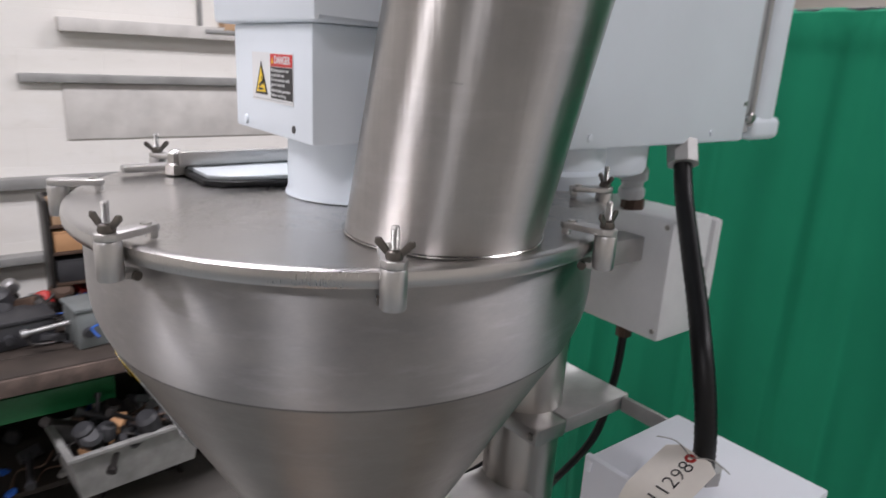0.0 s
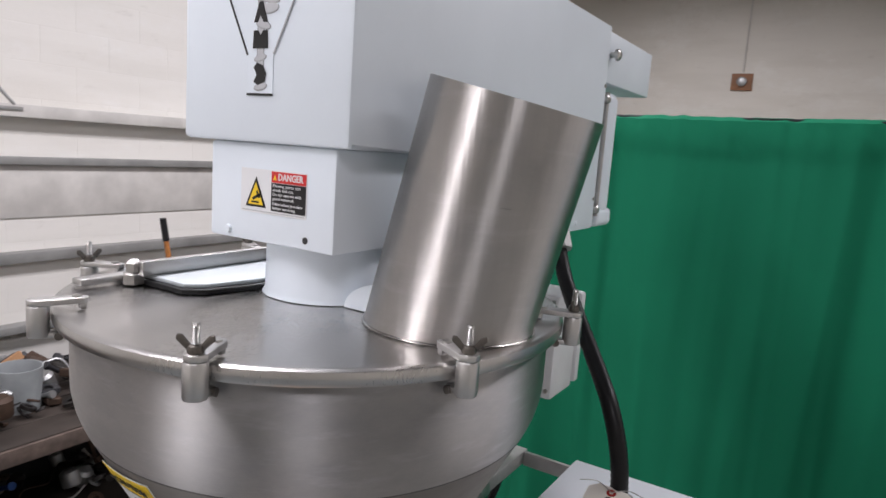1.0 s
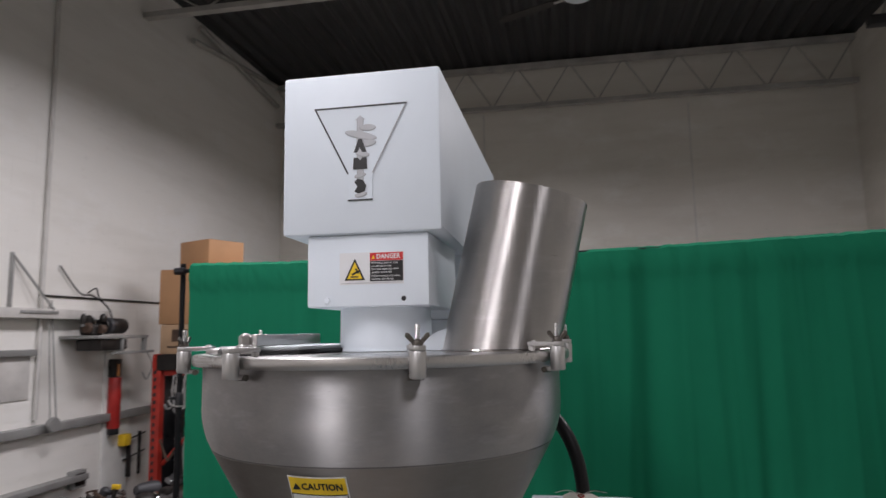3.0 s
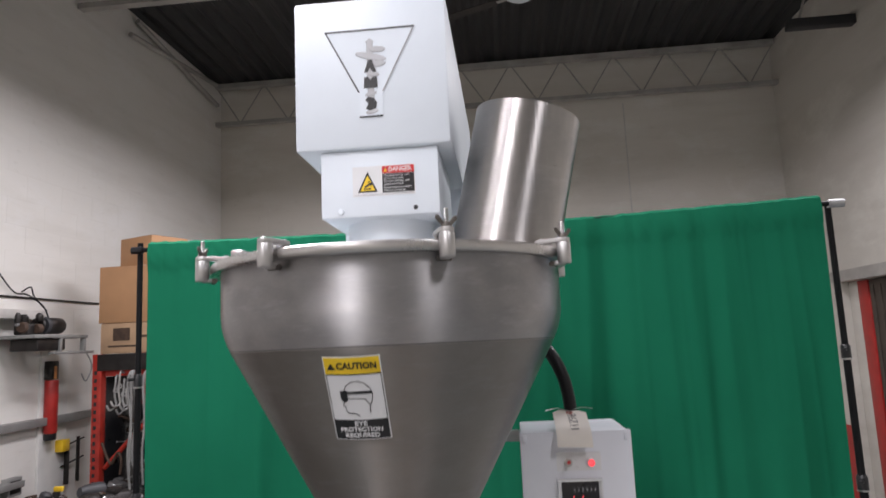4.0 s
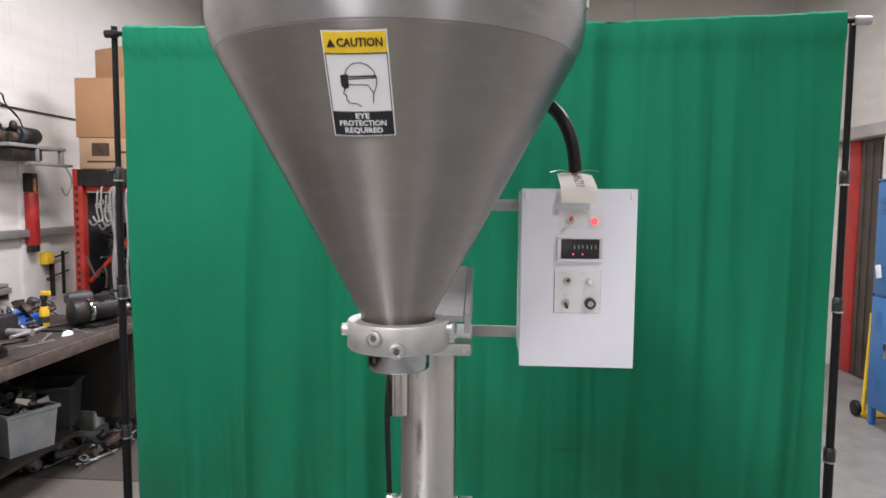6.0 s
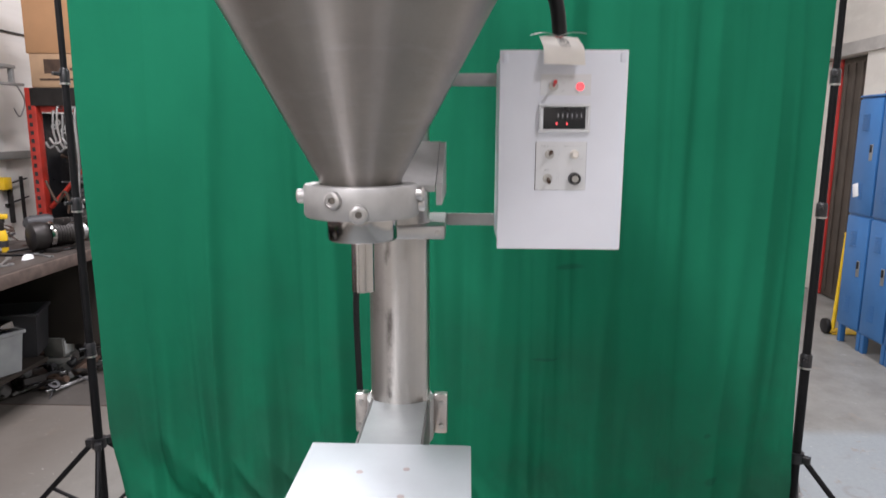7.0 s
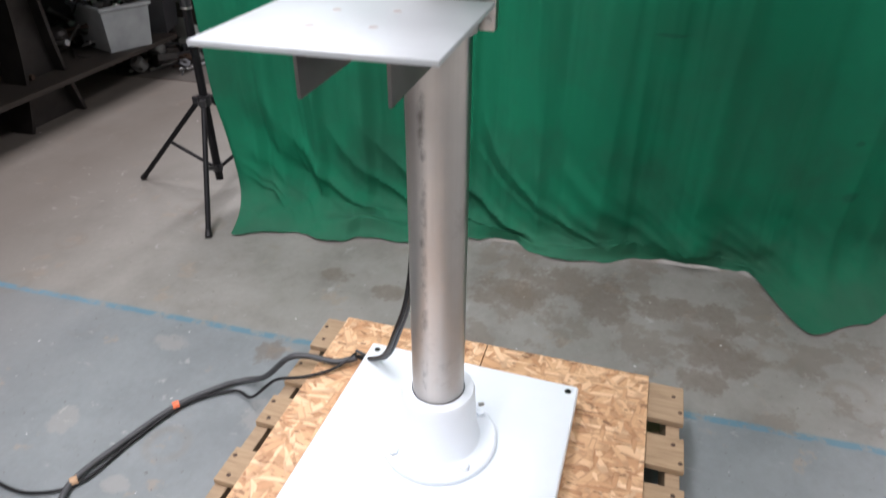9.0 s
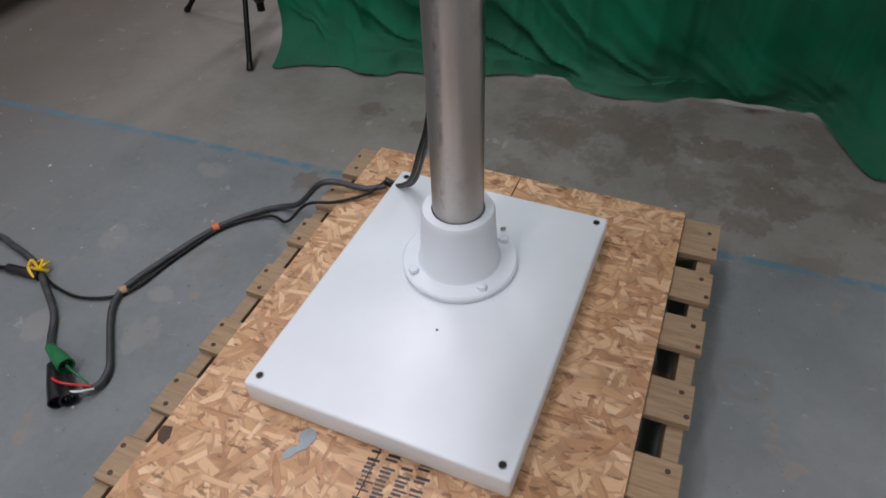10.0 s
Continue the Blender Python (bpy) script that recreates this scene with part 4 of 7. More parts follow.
# hopper: straight shell, knuckle, cone
HX, HY, HR = 0.375, 0.655, 0.2585
hop = [(HR - 0.003, 2.03), (HR, 2.03), (HR, 1.968)]
for i in range(1, 13):
    a = radians(28.3 * i / 12)
    hop.append((HR - 0.11 * (1 - math.cos(a)), 1.968 - 0.11 * math.sin(a)))
KR, KZ = hop[-1]
shell = hop + [(KR - 0.003, KZ - 0.001), (HR - 0.018, 1.915), (HR - 0.003, 1.968)]
at_hop = pose(HX, HY, 0)
hopper = fpart("hopper", lathe(shell, 96, m=at_hop, closed=True), STEEL_SIDE, None, "brushed stainless steel conical hopper")
fpart("weld_seam", lathe([(KR - 0.0006, KZ + 0.0016), (KR + 0.0006, KZ + 0.0012), (KR + 0.0003, KZ - 0.0004), (KR - 0.0008, KZ - 0.0004)], 96, m=at_hop, closed=True), DARK_PLATE, hopper, "thin dark weld line")
fpart("cone", lathe([(KR, KZ + 0.0004), (KR + 0.0001, KZ - 0.0008), (KR - 0.0008, KZ - 0.0022), (0.0535, 1.562), (0.052, 1.54), (0.048, 1.54), (0.05, 1.562), (KR - 0.004, KZ - 0.002)], 96, m=at_hop, closed=True), STEEL_CONE, hopper, "brushed steel cone, its dim floor reflection toned into the colour")
lid = fpart("lid", lathe([(0, 2.04), (0.255, 2.0385), (0.264, 2.0402), (0.2700, 2.0402), (0.2728, 2.0385), (0.2736, 2.0345), (0.2733, 2.0290), (0.2715, 2.0262), (0.2660, 2.0255), (0.2600, 2.0258), (0.2590, 2.027), (0, 2.030)], 96, m=at_hop), STEEL_LID, None, "flat stainless lid with a turned-down rim")

CR = 0.2835
for k, a in enumerate((118, 157, 203, 246, 289, 331, 15, 66)):
    m = at_hop @ pose(0, 0, 0, 0, 0, a)
    cl = fpart("lid_clamp", lathe([(0, 2.016), (0.0088, 2.016), (0.0096, 2.0175), (0.0096, 2.044), (0.0088, 2.0455), (0, 2.0455)], 28, m=m @ pose(CR, 0, 0)), STEEL_BAR, None, "machined steel lid clamp")
    lever = [(CR, -0.0096), (CR + 0.0075, -0.006), (CR + 0.0096, 0), (CR + 0.0075, 0.006), (CR, 0.0096), (0.247, 0.0065), (0.243, 0.004), (0.242, 0), (0.243, -0.004), (0.247, -0.0065)]
    fpart("lever", prism(lever, 2.0458, 2.0515, m=m, bevel=0.001), STEEL_BAR, cl)
    fpart("foot", block(0.244, 0.251, -0.004, 0.004, 2.0395, 2.046, 0.0015, m=m), STEEL_BAR, cl)
    fpart("hook", block(0.263, CR, -0.0065, 0.0065, 2.0145, 2.0205, 0.002, m=m), STEEL_BAR, cl)
    fpart("hook_pin", rod(m @ Vector((0.268, -0.009, 2.0165)), m @ Vector((0.268, 0.009, 2.0165)), 0.0038, 12), BLACKBOLT, cl, "dark pivot pin")
    fpart("lever_screw", lathe([(0, 2.0515), (0.0045, 2.0515), (0.0042, 2.0532), (0, 2.054)], 14, m=m @ pose(0.252, 0, 0)), ZINC, cl)
    if a == 157:
        continue
    stud = [(0, 2.0515)]
    for i in range(13):
        stud += [(0.0026, 2.0515 + i * 0.0017), (0.0032, 2.05235 + i * 0.0017)]
    stud += [(0.0024, 2.0745), (0, 2.075)]
    fpart("stud", lathe(stud, 12, m=m @ pose(CR, 0, 0)), ZINC, cl)
    nut = bmesh.new()
    mm = m @ pose(CR, 0, 2.0515, 0, 0, 60 + 20 * (k % 3)) @ Matrix.Diagonal((0.62, 0.62, 0.62, 1))
    lathe([(0.0042, 0), (0.0095, 0), (0.0105, 0.003), (0.0085, 0.009), (0.0042, 0.011)], 18, nut, mm, closed=True)
    for s in (-1, 1):
        wing = [(0.006, 0.001), (0.011, 0.004), (0.0235, 0.016), (0.0225, 0.0225), (0.0165, 0.0225), (0.006, 0.010)]
        w = Matrix(((s, 0, 0, 0), (0, 0, 1, -0.0022), (0, 1, 0, 0), (0, 0, 0, 1)))
        prism(wing, 0, 0.0044, nut, mm @ w, bevel=0.0012)
    fpart("wing_nut", nut, BLACKBOLT, cl, "dark wing nut")

# inspection hatch with its gasket and bar
# paler metal than the lid paints in the wall's reflection on the hatch
hatch = fpart("hatch", prism([(0.25, 0.742), (0.267, 0.727), (0.33, 0.714), (0.43, 0.716), (0.45, 0.732), (0.45, 0.85), (0.43, 0.868), (0.27, 0.868), (0.25, 0.85)], 2.046, 2.0505, bevel=0.001), STEEL_TABLE, lid, "small stainless inspection hatch")
fpart("gasket", prism([(0.244, 0.737), (0.263, 0.719), (0.33, 0.706), (0.434, 0.708), (0.457, 0.729), (0.457, 0.855), (0.434, 0.875), (0.264, 0.875), (0.244, 0.856)], 2.0402, 2.046, bevel=0.001), RUBBER, lid, "black rubber hatch gasket")
bar = fpart("hatch_bar", block(0.238, 0.47, 0.795, 0.805, 2.051, 2.067, 0.001), STEEL_BAR, lid)
fpart("bar_knob", lathe([(0, 2.041), (0.012, 2.041), (0.012, 2.052), (0.009, 2.054), (0.009, 2.064), (0.005, 2.068), (0, 2.069)], 6, m=pose(0.238, 0.812, 0)), ZINC, lid)
fpart("bar_strap", block(0.185, 0.245, 0.822, 0.840, 2.0425, 2.050, 0.002), STEEL_BAR, lid)

# neck, head and rear housing
neck = fpart("neck", lathe([(0.0685, 2.0405), (0.0720, 2.0405), (0.0690, 2.047), (0.0685, 2.103), (0, 2.103)], 48, m=pose(0.376, 0.653, 0)), WHITE, None, "white painted round neck on the lid")
fin = [(0.070, 0.0)] + [(0.070 - 0.070 * math.cos(radians(a)), 0.034 * math.sin(radians(a))) for a in range(0, 91, 10)]
fpart("fillet", prism(fin, -0.012, 0.012, m=Matrix.Translation((0.345, 0.590, 2.0405)) @ pose(0, 0, 0, 0, 0, -90) @ pose(0, 0, 0, 90)), WHITE, neck)
gearbox = fpart("gearbox_cover", block(0.284, 0.50, 0.566, 0.743, 2.103, 2.2045, 0.003, 2), WHITE, None, "white enamelled gearbox cover")
fpart("screw", lathe([(0, 0), (0.005, 0), (0.004, 0.0025), (0, 0.003)], 14, m=pose(0.284, 0.713, 2.112, 0, -90, 0)), WHITE, gearbox)
fpart("hole", lathe([(0, 0), (0.0035, 0), (0.0035, 0.0006), (0, 0.0006)], 12, m=pose(0.284, 0.602, 2.113, 0, -90, 0)), BLACK_PLASTIC, gearbox)
XZ = Matrix(((1, 0, 0, 0), (0, 0, 1, 0), (0, 1, 0, 0), (0, 0, 0, 1)))
head = fpart("head_cover", prism([(0.275, 2.205), (0.575, 2.205), (0.575, 2.089), (0.955, 2.089), (0.955, 2.440), (0.275, 2.440)], 0.545, 0.778, m=XZ, bevel=0.005), WHITE, None, "white enamelled sheet metal head cover")
fpart("top_screw", lathe([(0, 2.44), (0.006, 2.44), (0.005, 2.4435), (0, 2.4445)], 14, m=pose(0.30, 0.665, 0)), ZINC, head)
for x in (0.62, 0.87):
    fpart("screw", lathe([(0, 0), (0.0045, 0), (0.004, 0.002), (0, 0.0025)], 12, m=pose(x, 0.545, 2.103, 90, 0, 0)), WHITE, head)
hood = fpart("rear_hood", block(0.9555, 1.22, 0.547, 0.776, 2.345, 2.432, 0.003, 2), WHITE, None, "white overhanging rear hood")
fpart("knob", lathe([(0, 0), (0.005, 0), (0.005, 0.008), (0.010, 0.009), (0.010, 0.015), (0.006, 0.018), (0, 0.018)], 18, m=pose(0.965, 0.547, 2.393, 90, 0, 0)), ZINC, hood)
rdoor = fpart("rear_door", block(0.995, 1.055, 0.55, 0.772, 2.10, 2.335, 0.018, 4), WHITE, None, "white rounded rear door")
fpart("door_foot", block(0.985, 1.062, 0.5465, 0.776, 2.088, 2.122, 0.010, 3), WHITE, rdoor)
fpart("hinge_strip", block(0.957, 0.993, 0.556, 0.76, 2.10, 2.33, 0.002), GREY_PAINT, rdoor)
for z0, z1 in ((2.11, 2.33),):
    fpart("hinge_rod", rod((0.972, 0.548, z0), (0.972, 0.548, z1), 0.004, 10), STEEL_DULL, rdoor)
for z in (2.122, 2.318):
    fpart("hinge_screw", lathe([(0, 0), (0.008, 0), (0.008, 0.006), (0.005, 0.009), (0, 0.009)], 12, m=pose(0.968, 0.550, z, 90, 0, 0)), ZINC, rdoor)
    fpart("small_screw", lathe([(0, 0), (0.0035, 0), (0.003, 0.002), (0, 0.002)], 10, m=pose(0.945, 0.545, z + 0.02, 90, 0, 0)), ZINC, rdoor)

# emblem on the head: outlined funnel with an auger, drawn as plain shapes
E_ = facing(0.2748, 0.661, 2.32)
emblem = fflat("emblem", [(-0.0675, 0.068), (0.0675, 0.068), (0.0175, -0.030), (0.0175, -0.068), (-0.0175, -0.068), (-0.0175, -0.030)], 0.0006, WHITE, head, E_, "funnel-shaped maker's emblem")


def bar2d(x0, y0, x1, y1, w):
    d = Vector((x1 - x0, y1 - y0)).normalized() * w / 2
    n = (-d.y, d.x)
    return [(x0 - d.x + n[0], y0 - d.y + n[1]), (x0 - d.x - n[0], y0 - d.y - n[1]), (x1 + d.x - n[0], y1 + d.y - n[1]), (x1 + d.x + n[0], y1 + d.y + n[1])]


E1 = facing(0.2741, 0.661, 2.32)
for x0, y0, x1, y1, w, mat in ((-0.0675, 0.068, 0.0675, 0.068, 0.0024, INK), (-0.0675, 0.068, -0.0185, -0.029, 0.0022, INK), (0.0675, 0.068, 0.0185, -0.029, 0.0018, INK_GREY),
                               (-0.0170, -0.068, 0.0170, -0.068, 0.0022, INK)):
    fflat("outline_bar", bar2d(x0, y0, x1, y1, w), 0.0004, mat, emblem, E1)
fflat("auger_shaft", [(-0.0042, -0.064), (0.0042, -0.064), (0.0042, 0.048), (0.0075, 0.048), (0.0, 0.0545), (-0.0075, 0.048), (-0.0042, 0.048)], 0.0003, INK_PALE, emblem, E1)
for x in (-0.0044, 0.0044):
    fflat("shaft_edge", rect(x - 0.0005, x + 0.0005, -0.062, 0.050), 0.0004, INK_GREY, emblem, E1)


def oval(cx, cy, a, b_, tilt):
    c, s = math.cos(radians(tilt)), math.sin(radians(tilt))
    return [(cx + a * math.cos(k * math.pi / 12) * c - b_ * math.sin(k * math.pi / 12) * s, cy + a * math.cos(k * math.pi / 12) * s + b_ * math.sin(k * math.pi / 12) * c) for k in range(24)]


for cx, cy, a, b_, tilt in ((0.011, 0.0365, 0.0115, 0.0042, -2), (0.001, 0.0260, 0.0235, 0.0048, -14), (0.011, 0.0138, 0.0120, 0.0044, 4), (0.0035, -0.0015, 0.0095, 0.0034, -12), (0.0, -0.0325, 0.0080, 0.0028, 12), (0.001, -0.0600, 0.0085, 0.0030, 10)):
    fflat("flight_edge", oval(cx, cy - 0.0006, a + 0.0007, b_ + 0.0007, tilt), 0.00045, INK_GREY, emblem, E1)
    fflat("auger_flight", oval(cx, cy, a, b_, tilt), 0.0006, INK_PALE, emblem, E1)
E2 = facing(0.2736, 0.661, 2.32)
for outline in ([(-0.0095, 0.0005), (-0.0040, 0.0005), (-0.0008, 0.0075), (0.0035, 0.0005), (0.0095, 0.0005), (0.0025, 0.0200), (-0.0025, 0.0200)],
                [(-0.0105, -0.0240), (0.0105, -0.0240), (0.0095, -0.0070), (0.0035, -0.0070), (0.0, -0.0115), (-0.0035, -0.0070), (-0.0095, -0.0070)],
                [(-0.0085, -0.0560), (-0.0020, -0.0590), (0.0070, -0.0560), (0.0090, -0.0480), (0.0045, -0.0400), (-0.0040, -0.0375), (-0.0085, -0.0420), (-0.0040, -0.0490)]):
    fflat("emblem_mark", outline, 0.0003, INK, emblem, E2)

# danger label
L0 = facing(0.2839, 0.648, 2.156)
danger = fflat("danger_label", rect(-0.0465, 0.0465, -0.0225, 0.0225), 0.0005, STICKER, gearbox, L0, "white, red, black and yellow danger label")
L1 = facing(0.2833, 0.648, 2.156)
fflat("red_field", rect(-0.002, 0.0455, 0.0105, 0.0215), 0.0003, LABEL_RED, danger, L1)
fflat("black_field", rect(-0.002, 0.0455, -0.0185, 0.0100), 0.0003, INK, danger, L1)
fflat("triangle", [(-0.039, -0.0165), (-0.009, -0.0165), (-0.024, 0.0145)], 0.0003, INK, danger, L1)
L2 = facing(0.2829, 0.648, 2.156)
fflat("triangle_field", [(-0.0350, -0.0142), (-0.0130, -0.0142), (-0.024, 0.0092)], 0.0002, LABEL_YELLOW, danger, L2)
for seg in ((-0.029, -0.0115, -0.020, -0.0115, 0.002), (-0.027, -0.008, -0.019, -0.004, 0.003), (-0.022, -0.001, -0.019, -0.006, 0.0025)):
    fflat("pictogram", bar2d(*seg), 0.0003, INK, danger, L2)
fletters("word", "DANGER", 0.0095, STICKER, danger, facing(0.2828, 0.648 - 0.0245, 2.156 + 0.0160), width=0.034, bold=0.0002)
fflat("small_triangle", [(0.0005, 0.0130), (0.0055, 0.0130), (0.003, 0.0185)], 0.0002, LABEL_YELLOW, danger, L2)
for i, text in enumerate(("Moving parts can", "crush and cut.", "Do not operate with", "guard removed.", "Follow lockout procedure", "before servicing.")):
    fletters("line", text, 0.0042, STICKER, danger, facing(0.2828, 0.648 - (0.0005 + 0.0205 * [0.92, 0.70, 0.95, 0.72, 1.0, 0.78][i]), 2.156 + 0.0072 - i * 0.0043 - (0.001 if i > 3 else 0)), width=0.041 * [0.92, 0.70, 0.95, 0.72, 1.0, 0.78][i])
fflat("print_line", bar2d(-0.044, -0.0205, 0.044, -0.0205, 0.0006), 0.0002, INK_GREY, danger, L1)

# caution label on the cone
slope = math.atan2(KZ - 1.562, KR - 0.0535)
C0 = Matrix.Translation((0.1614, 0.667, 1.8568)) @ pose(0, 0, 0, 0, 0, -2.0) @ Matrix.Rotation(-(math.pi / 2 - slope), 4, "Y") @ Matrix(((0, 0, -1, 0), (-1, 0, 0, 0), (0, 1, 0, 0), (0, 0, 0, 1))) @ Matrix.Translation((-0.0015, -0.0047, 0))


def on_cone(lift):
    return C0 @ Matrix.Translation((0, 0, lift))


def cone_sheet(x0, x1, y0, y1, lift, mat, name, parent, label=""):
    """A label piece that follows the round cone."""
    bm = bmesh.new()
    n = 12
    rows = []
    for k in range(2):
        rows.append([bm.verts.new((x0 + (x1 - x0) * i / n, y0 if k == 0 else y1, -((x0 + (x1 - x0) * i / n) ** 2) * (2.0 + 3.2 * (0.06 - (y0 if k == 0 else y1))) + lift)) for i in range(n + 1)])
    for i in range(n):
        bm.faces.new((rows[0][i], rows[0][i + 1], rows[1][i + 1], rows[1][i]))
    ext = bmesh.ops.extrude_face_region(bm, geom=bm.faces[:])
    bmesh.ops.translate(bm, vec=(0, 0, -0.0003), verts=[v for v in ext["geom"] if isinstance(v, bmesh.types.BMVert)])
    bm.transform(C0)
    return fpart(name, bm, mat, parent, label)


caution = cone_sheet(-0.036, 0.036, -0.060, 0.060, 0.0015, STICKER, "caution_label", hopper, "black, white and yellow eye protection label")
cone_sheet(-0.0345, 0.0345, 0.036, 0.0585, 0.0021, LABEL_YELLOW, "yellow_field", caution)
cone_sheet(-0.0345, 0.0345, 0.0345, 0.0358, 0.0021, INK, "rule", caution)
for x in (-0.0345, 0.0337):
    cone_sheet(x, x + 0.0008, -0.030, 0.0345, 0.0021, INK, "rule", caution)
cone_sheet(-0.0345, 0.0345, -0.0585, -0.030, 0.0021, INK, "black_field", caution)
fletters("word", "CAUTION", 0.0125, INK, caution, on_cone(0.0024) @ Matrix.Translation((0.006, 0.047, 0)), width=0.050, bold=0.0003)
fflat("small_triangle", [(-0.031, 0.0425), (-0.021, 0.0425), (-0.026, 0.0515)], 0.0003, INK, caution, on_cone(0.0016))
for i, (text, wide) in enumerate((("EYE", 0.016), ("PROTECTION", 0.054), ("REQUIRED", 0.044))):
    fletters("line", text, 0.0088, STICKER, caution, on_cone(0.0017) @ Matrix.Translation((0, -0.0352 - i * 0.0086, 0.0008)), width=wide, bold=0.0002)
profile = [(-0.015, 0.012), (-0.012, 0.019), (-0.005, 0.0245), (0.004, 0.0255), (0.012, 0.0225), (0.018, 0.016), (0.0205, 0.008), (0.019, -0.002), (0.015, -0.010), (0.0145, -0.019)]
face = [(-0.0165, -0.003), (-0.0185, -0.009), (-0.0155, -0.011), (-0.0155, -0.016), (-0.0125, -0.0205), (-0.005, -0.0205), (0.0, -0.024)]
for chain in (profile, face):
    for p, q in zip(chain, chain[1:]):
        fflat("pictogram", bar2d(*p, *q, 0.0009), 0.0003, INK, caution, on_cone(0.0017))
for seg in ((-0.012, 0.0075, 0.0195, 0.0085, 0.0012), (-0.012, 0.0015, 0.010, 0.0005, 0.0008), (0.010, 0.0005, 0.015, -0.008, 0.0009), (-0.012, 0.0105, 0.0195, 0.0112, 0.0008)):
    fflat("pictogram", bar2d(*seg), 0.0003, INK, caution, on_cone(0.0017))
fflat("pictogram", [(-0.020, 0.012), (-0.0115, 0.013), (-0.0115, -0.002), (-0.016, -0.004), (-0.020, 0.0)], 0.0003, INK, caution, on_cone(0.0017))
fflat("pictogram", bar2d(-0.013, 0.010, 0.020, 0.010, 0.0012), 0.0003, INK, caution, on_cone(0.0019))

# sloping feed tube
TUBE = Matrix.Translation((0.364, 0.477, 2.05)) @ Vector((0.0348, -0.2319, 1)).to_track_quat("Z", "Y").to_matrix().to_4x4()
tube = fpart("feed_tube", lathe([(0.0828, -0.045), (0.0828, 0.218), (0.0808, 0.218), (0.0808, -0.045)], 96, m=TUBE, closed=True), STEEL_TUBE, None, "sloping brushed stainless feed tube")
bead = []
for i in range(49):
    a = 2 * math.pi * i / 48
    p, q = TUBE @ Vector((0.0835 * math.cos(a), 0.0835 * math.sin(a), 0)), TUBE.to_3x3() @ Vector((0, 0, 1))
    k = (2.0405 - p.z) / q.z
    bead.append(p + q * k)
fpart("weld_bead", hose(bead, 0.0014, 8, 2), STEEL_SHINY, tube, "bright weld bead round the tube")

# collar, spacer and nozzle
NX, NY = 0.363, 0.652
at_noz = pose(NX, NY, 0)
collar = fpart("outlet_clamp", lathe([(0.0535, 1.516), (0.071, 1.516), (0.073, 1.519), (0.073, 1.553), (0.071, 1.556), (0.0535, 1.556)], 64, m=at_noz, closed=True), STEEL_DULL, None, "cast metal split clamp at the outlet")
for y, z, a in ((0.675, 1.541, 162), (0.645, 1.525, 186)):
    mm = at_noz @ pose(0, 0, z, 0, 0, a) @ pose(0.068, 0, 0, 0, 90, 0)
    fpart("bolt_boss", lathe([(0, 0), (0.0105, 0), (0.0115, 0.006), (0.0105, 0.010), (0.0075, 0.011), (0.007, 0.0095), (0.0045, 0.0095), (0.004, 0.006), (0, 0.006)], 20, m=mm), STEEL_BAR, collar)
    fpart("hex_socket", lathe([(0, 0.0062), (0.0042, 0.0062), (0.0042, 0.0090), (0, 0.0090)], 6, m=mm), BLACKBOLT, collar, "dark hex socket")
for a, z in ((100, 1.541), (262, 1.545), (274, 1.53)):
    mm = at_noz @ pose(0, 0, z, 0, 0, a) @ pose(0.070, 0, 0, 0, 90, 0)
    fpart("bolt_boss", lathe([(0, 0), (0.009, 0), (0.009, 0.010), (0.006, 0.012), (0, 0.012)], 18, m=mm), STEEL_BAR, collar)
fpart("spacer", lathe([(0.02, 1.485), (0.0435, 1.485), (0.045, 1.487), (0.045, 1.517), (0.02, 1.517)], 48, m=at_noz, closed=True), STEEL_SHINY, None, "turned steel spacer ring")
fpart("nozzle", lathe([(0.0125, 1.416), (0.0148, 1.416), (0.0148, 1.49), (0.0125, 1.49)], 36, m=at_noz, closed=True), STEEL_SHINY, None, "short steel filling nozzle")
wedge = bmesh.new()
for y0, y1 in ((0.552, 0.560), (0.660, 0.668)):
    prism([(0.43, 1.522), (0.62, 1.522), (0.62, 1.605), (0.565, 1.605), (0.43, 1.552)], y0, y1, wedge, Matrix(((1, 0, 0, 0), (0, 0, 1, 0), (0, 1, 0, 0), (0, 0, 0, 1))))
prism([(0.43, 1.549), (0.565, 1.606), (0.62, 1.606), (0.62, 1.596), (0.568, 1.596), (0.43, 1.540)], 0.561, 0.659, wedge, Matrix(((1, 0, 0, 0), (0, 0, 1, 0), (0, 1, 0, 0), (0, 0, 0, 1))))
fpart("outlet_arm", wedge, STEEL_DULL, None, "grey cast arm from column to outlet")

# control box on two arms
for z, h in ((1.447, 0.0225), (1.704, 0.023)):
    cc = fpart("arm_collar", block(0.592, 0.648, 0.553, 0.712, z, z + h, 0.003), STEEL_BAR, None, "grey two-piece clamp block on the column")
    fpart("back_half", block(0.651, 0.784, 0.556, 0.712, z, z + h, 0.003), STEEL_DULL, cc)
    for y in (0.564, 0.701):
        fpart("clamp_screw", lathe([(0, 0), (0.0055, 0), (0.0055, 0.003), (0.003, 0.0035), (0.003, 0.002), (0, 0.002)], 14, m=pose(0.592, y, z + h / 2, 0, -90, 0)), ZINC, cc)
    fpart("flat_bar", block(0.7665, 0.7735, 0.42, 0.5555, z, z + h, 0.001), STEEL_DULL, cc)
cbox = fpart("control_box", block(0.592, 0.766, 0.273, 0.466, 1.437, 1.744, 0.003), WHITE_BOX, None, "white powder-coated control box")
front = fpart("front_cover", block(0.584, 0.5925, 0.2705, 0.4685, 1.4345, 1.7465, 0.002), WHITE_BOX, cbox)
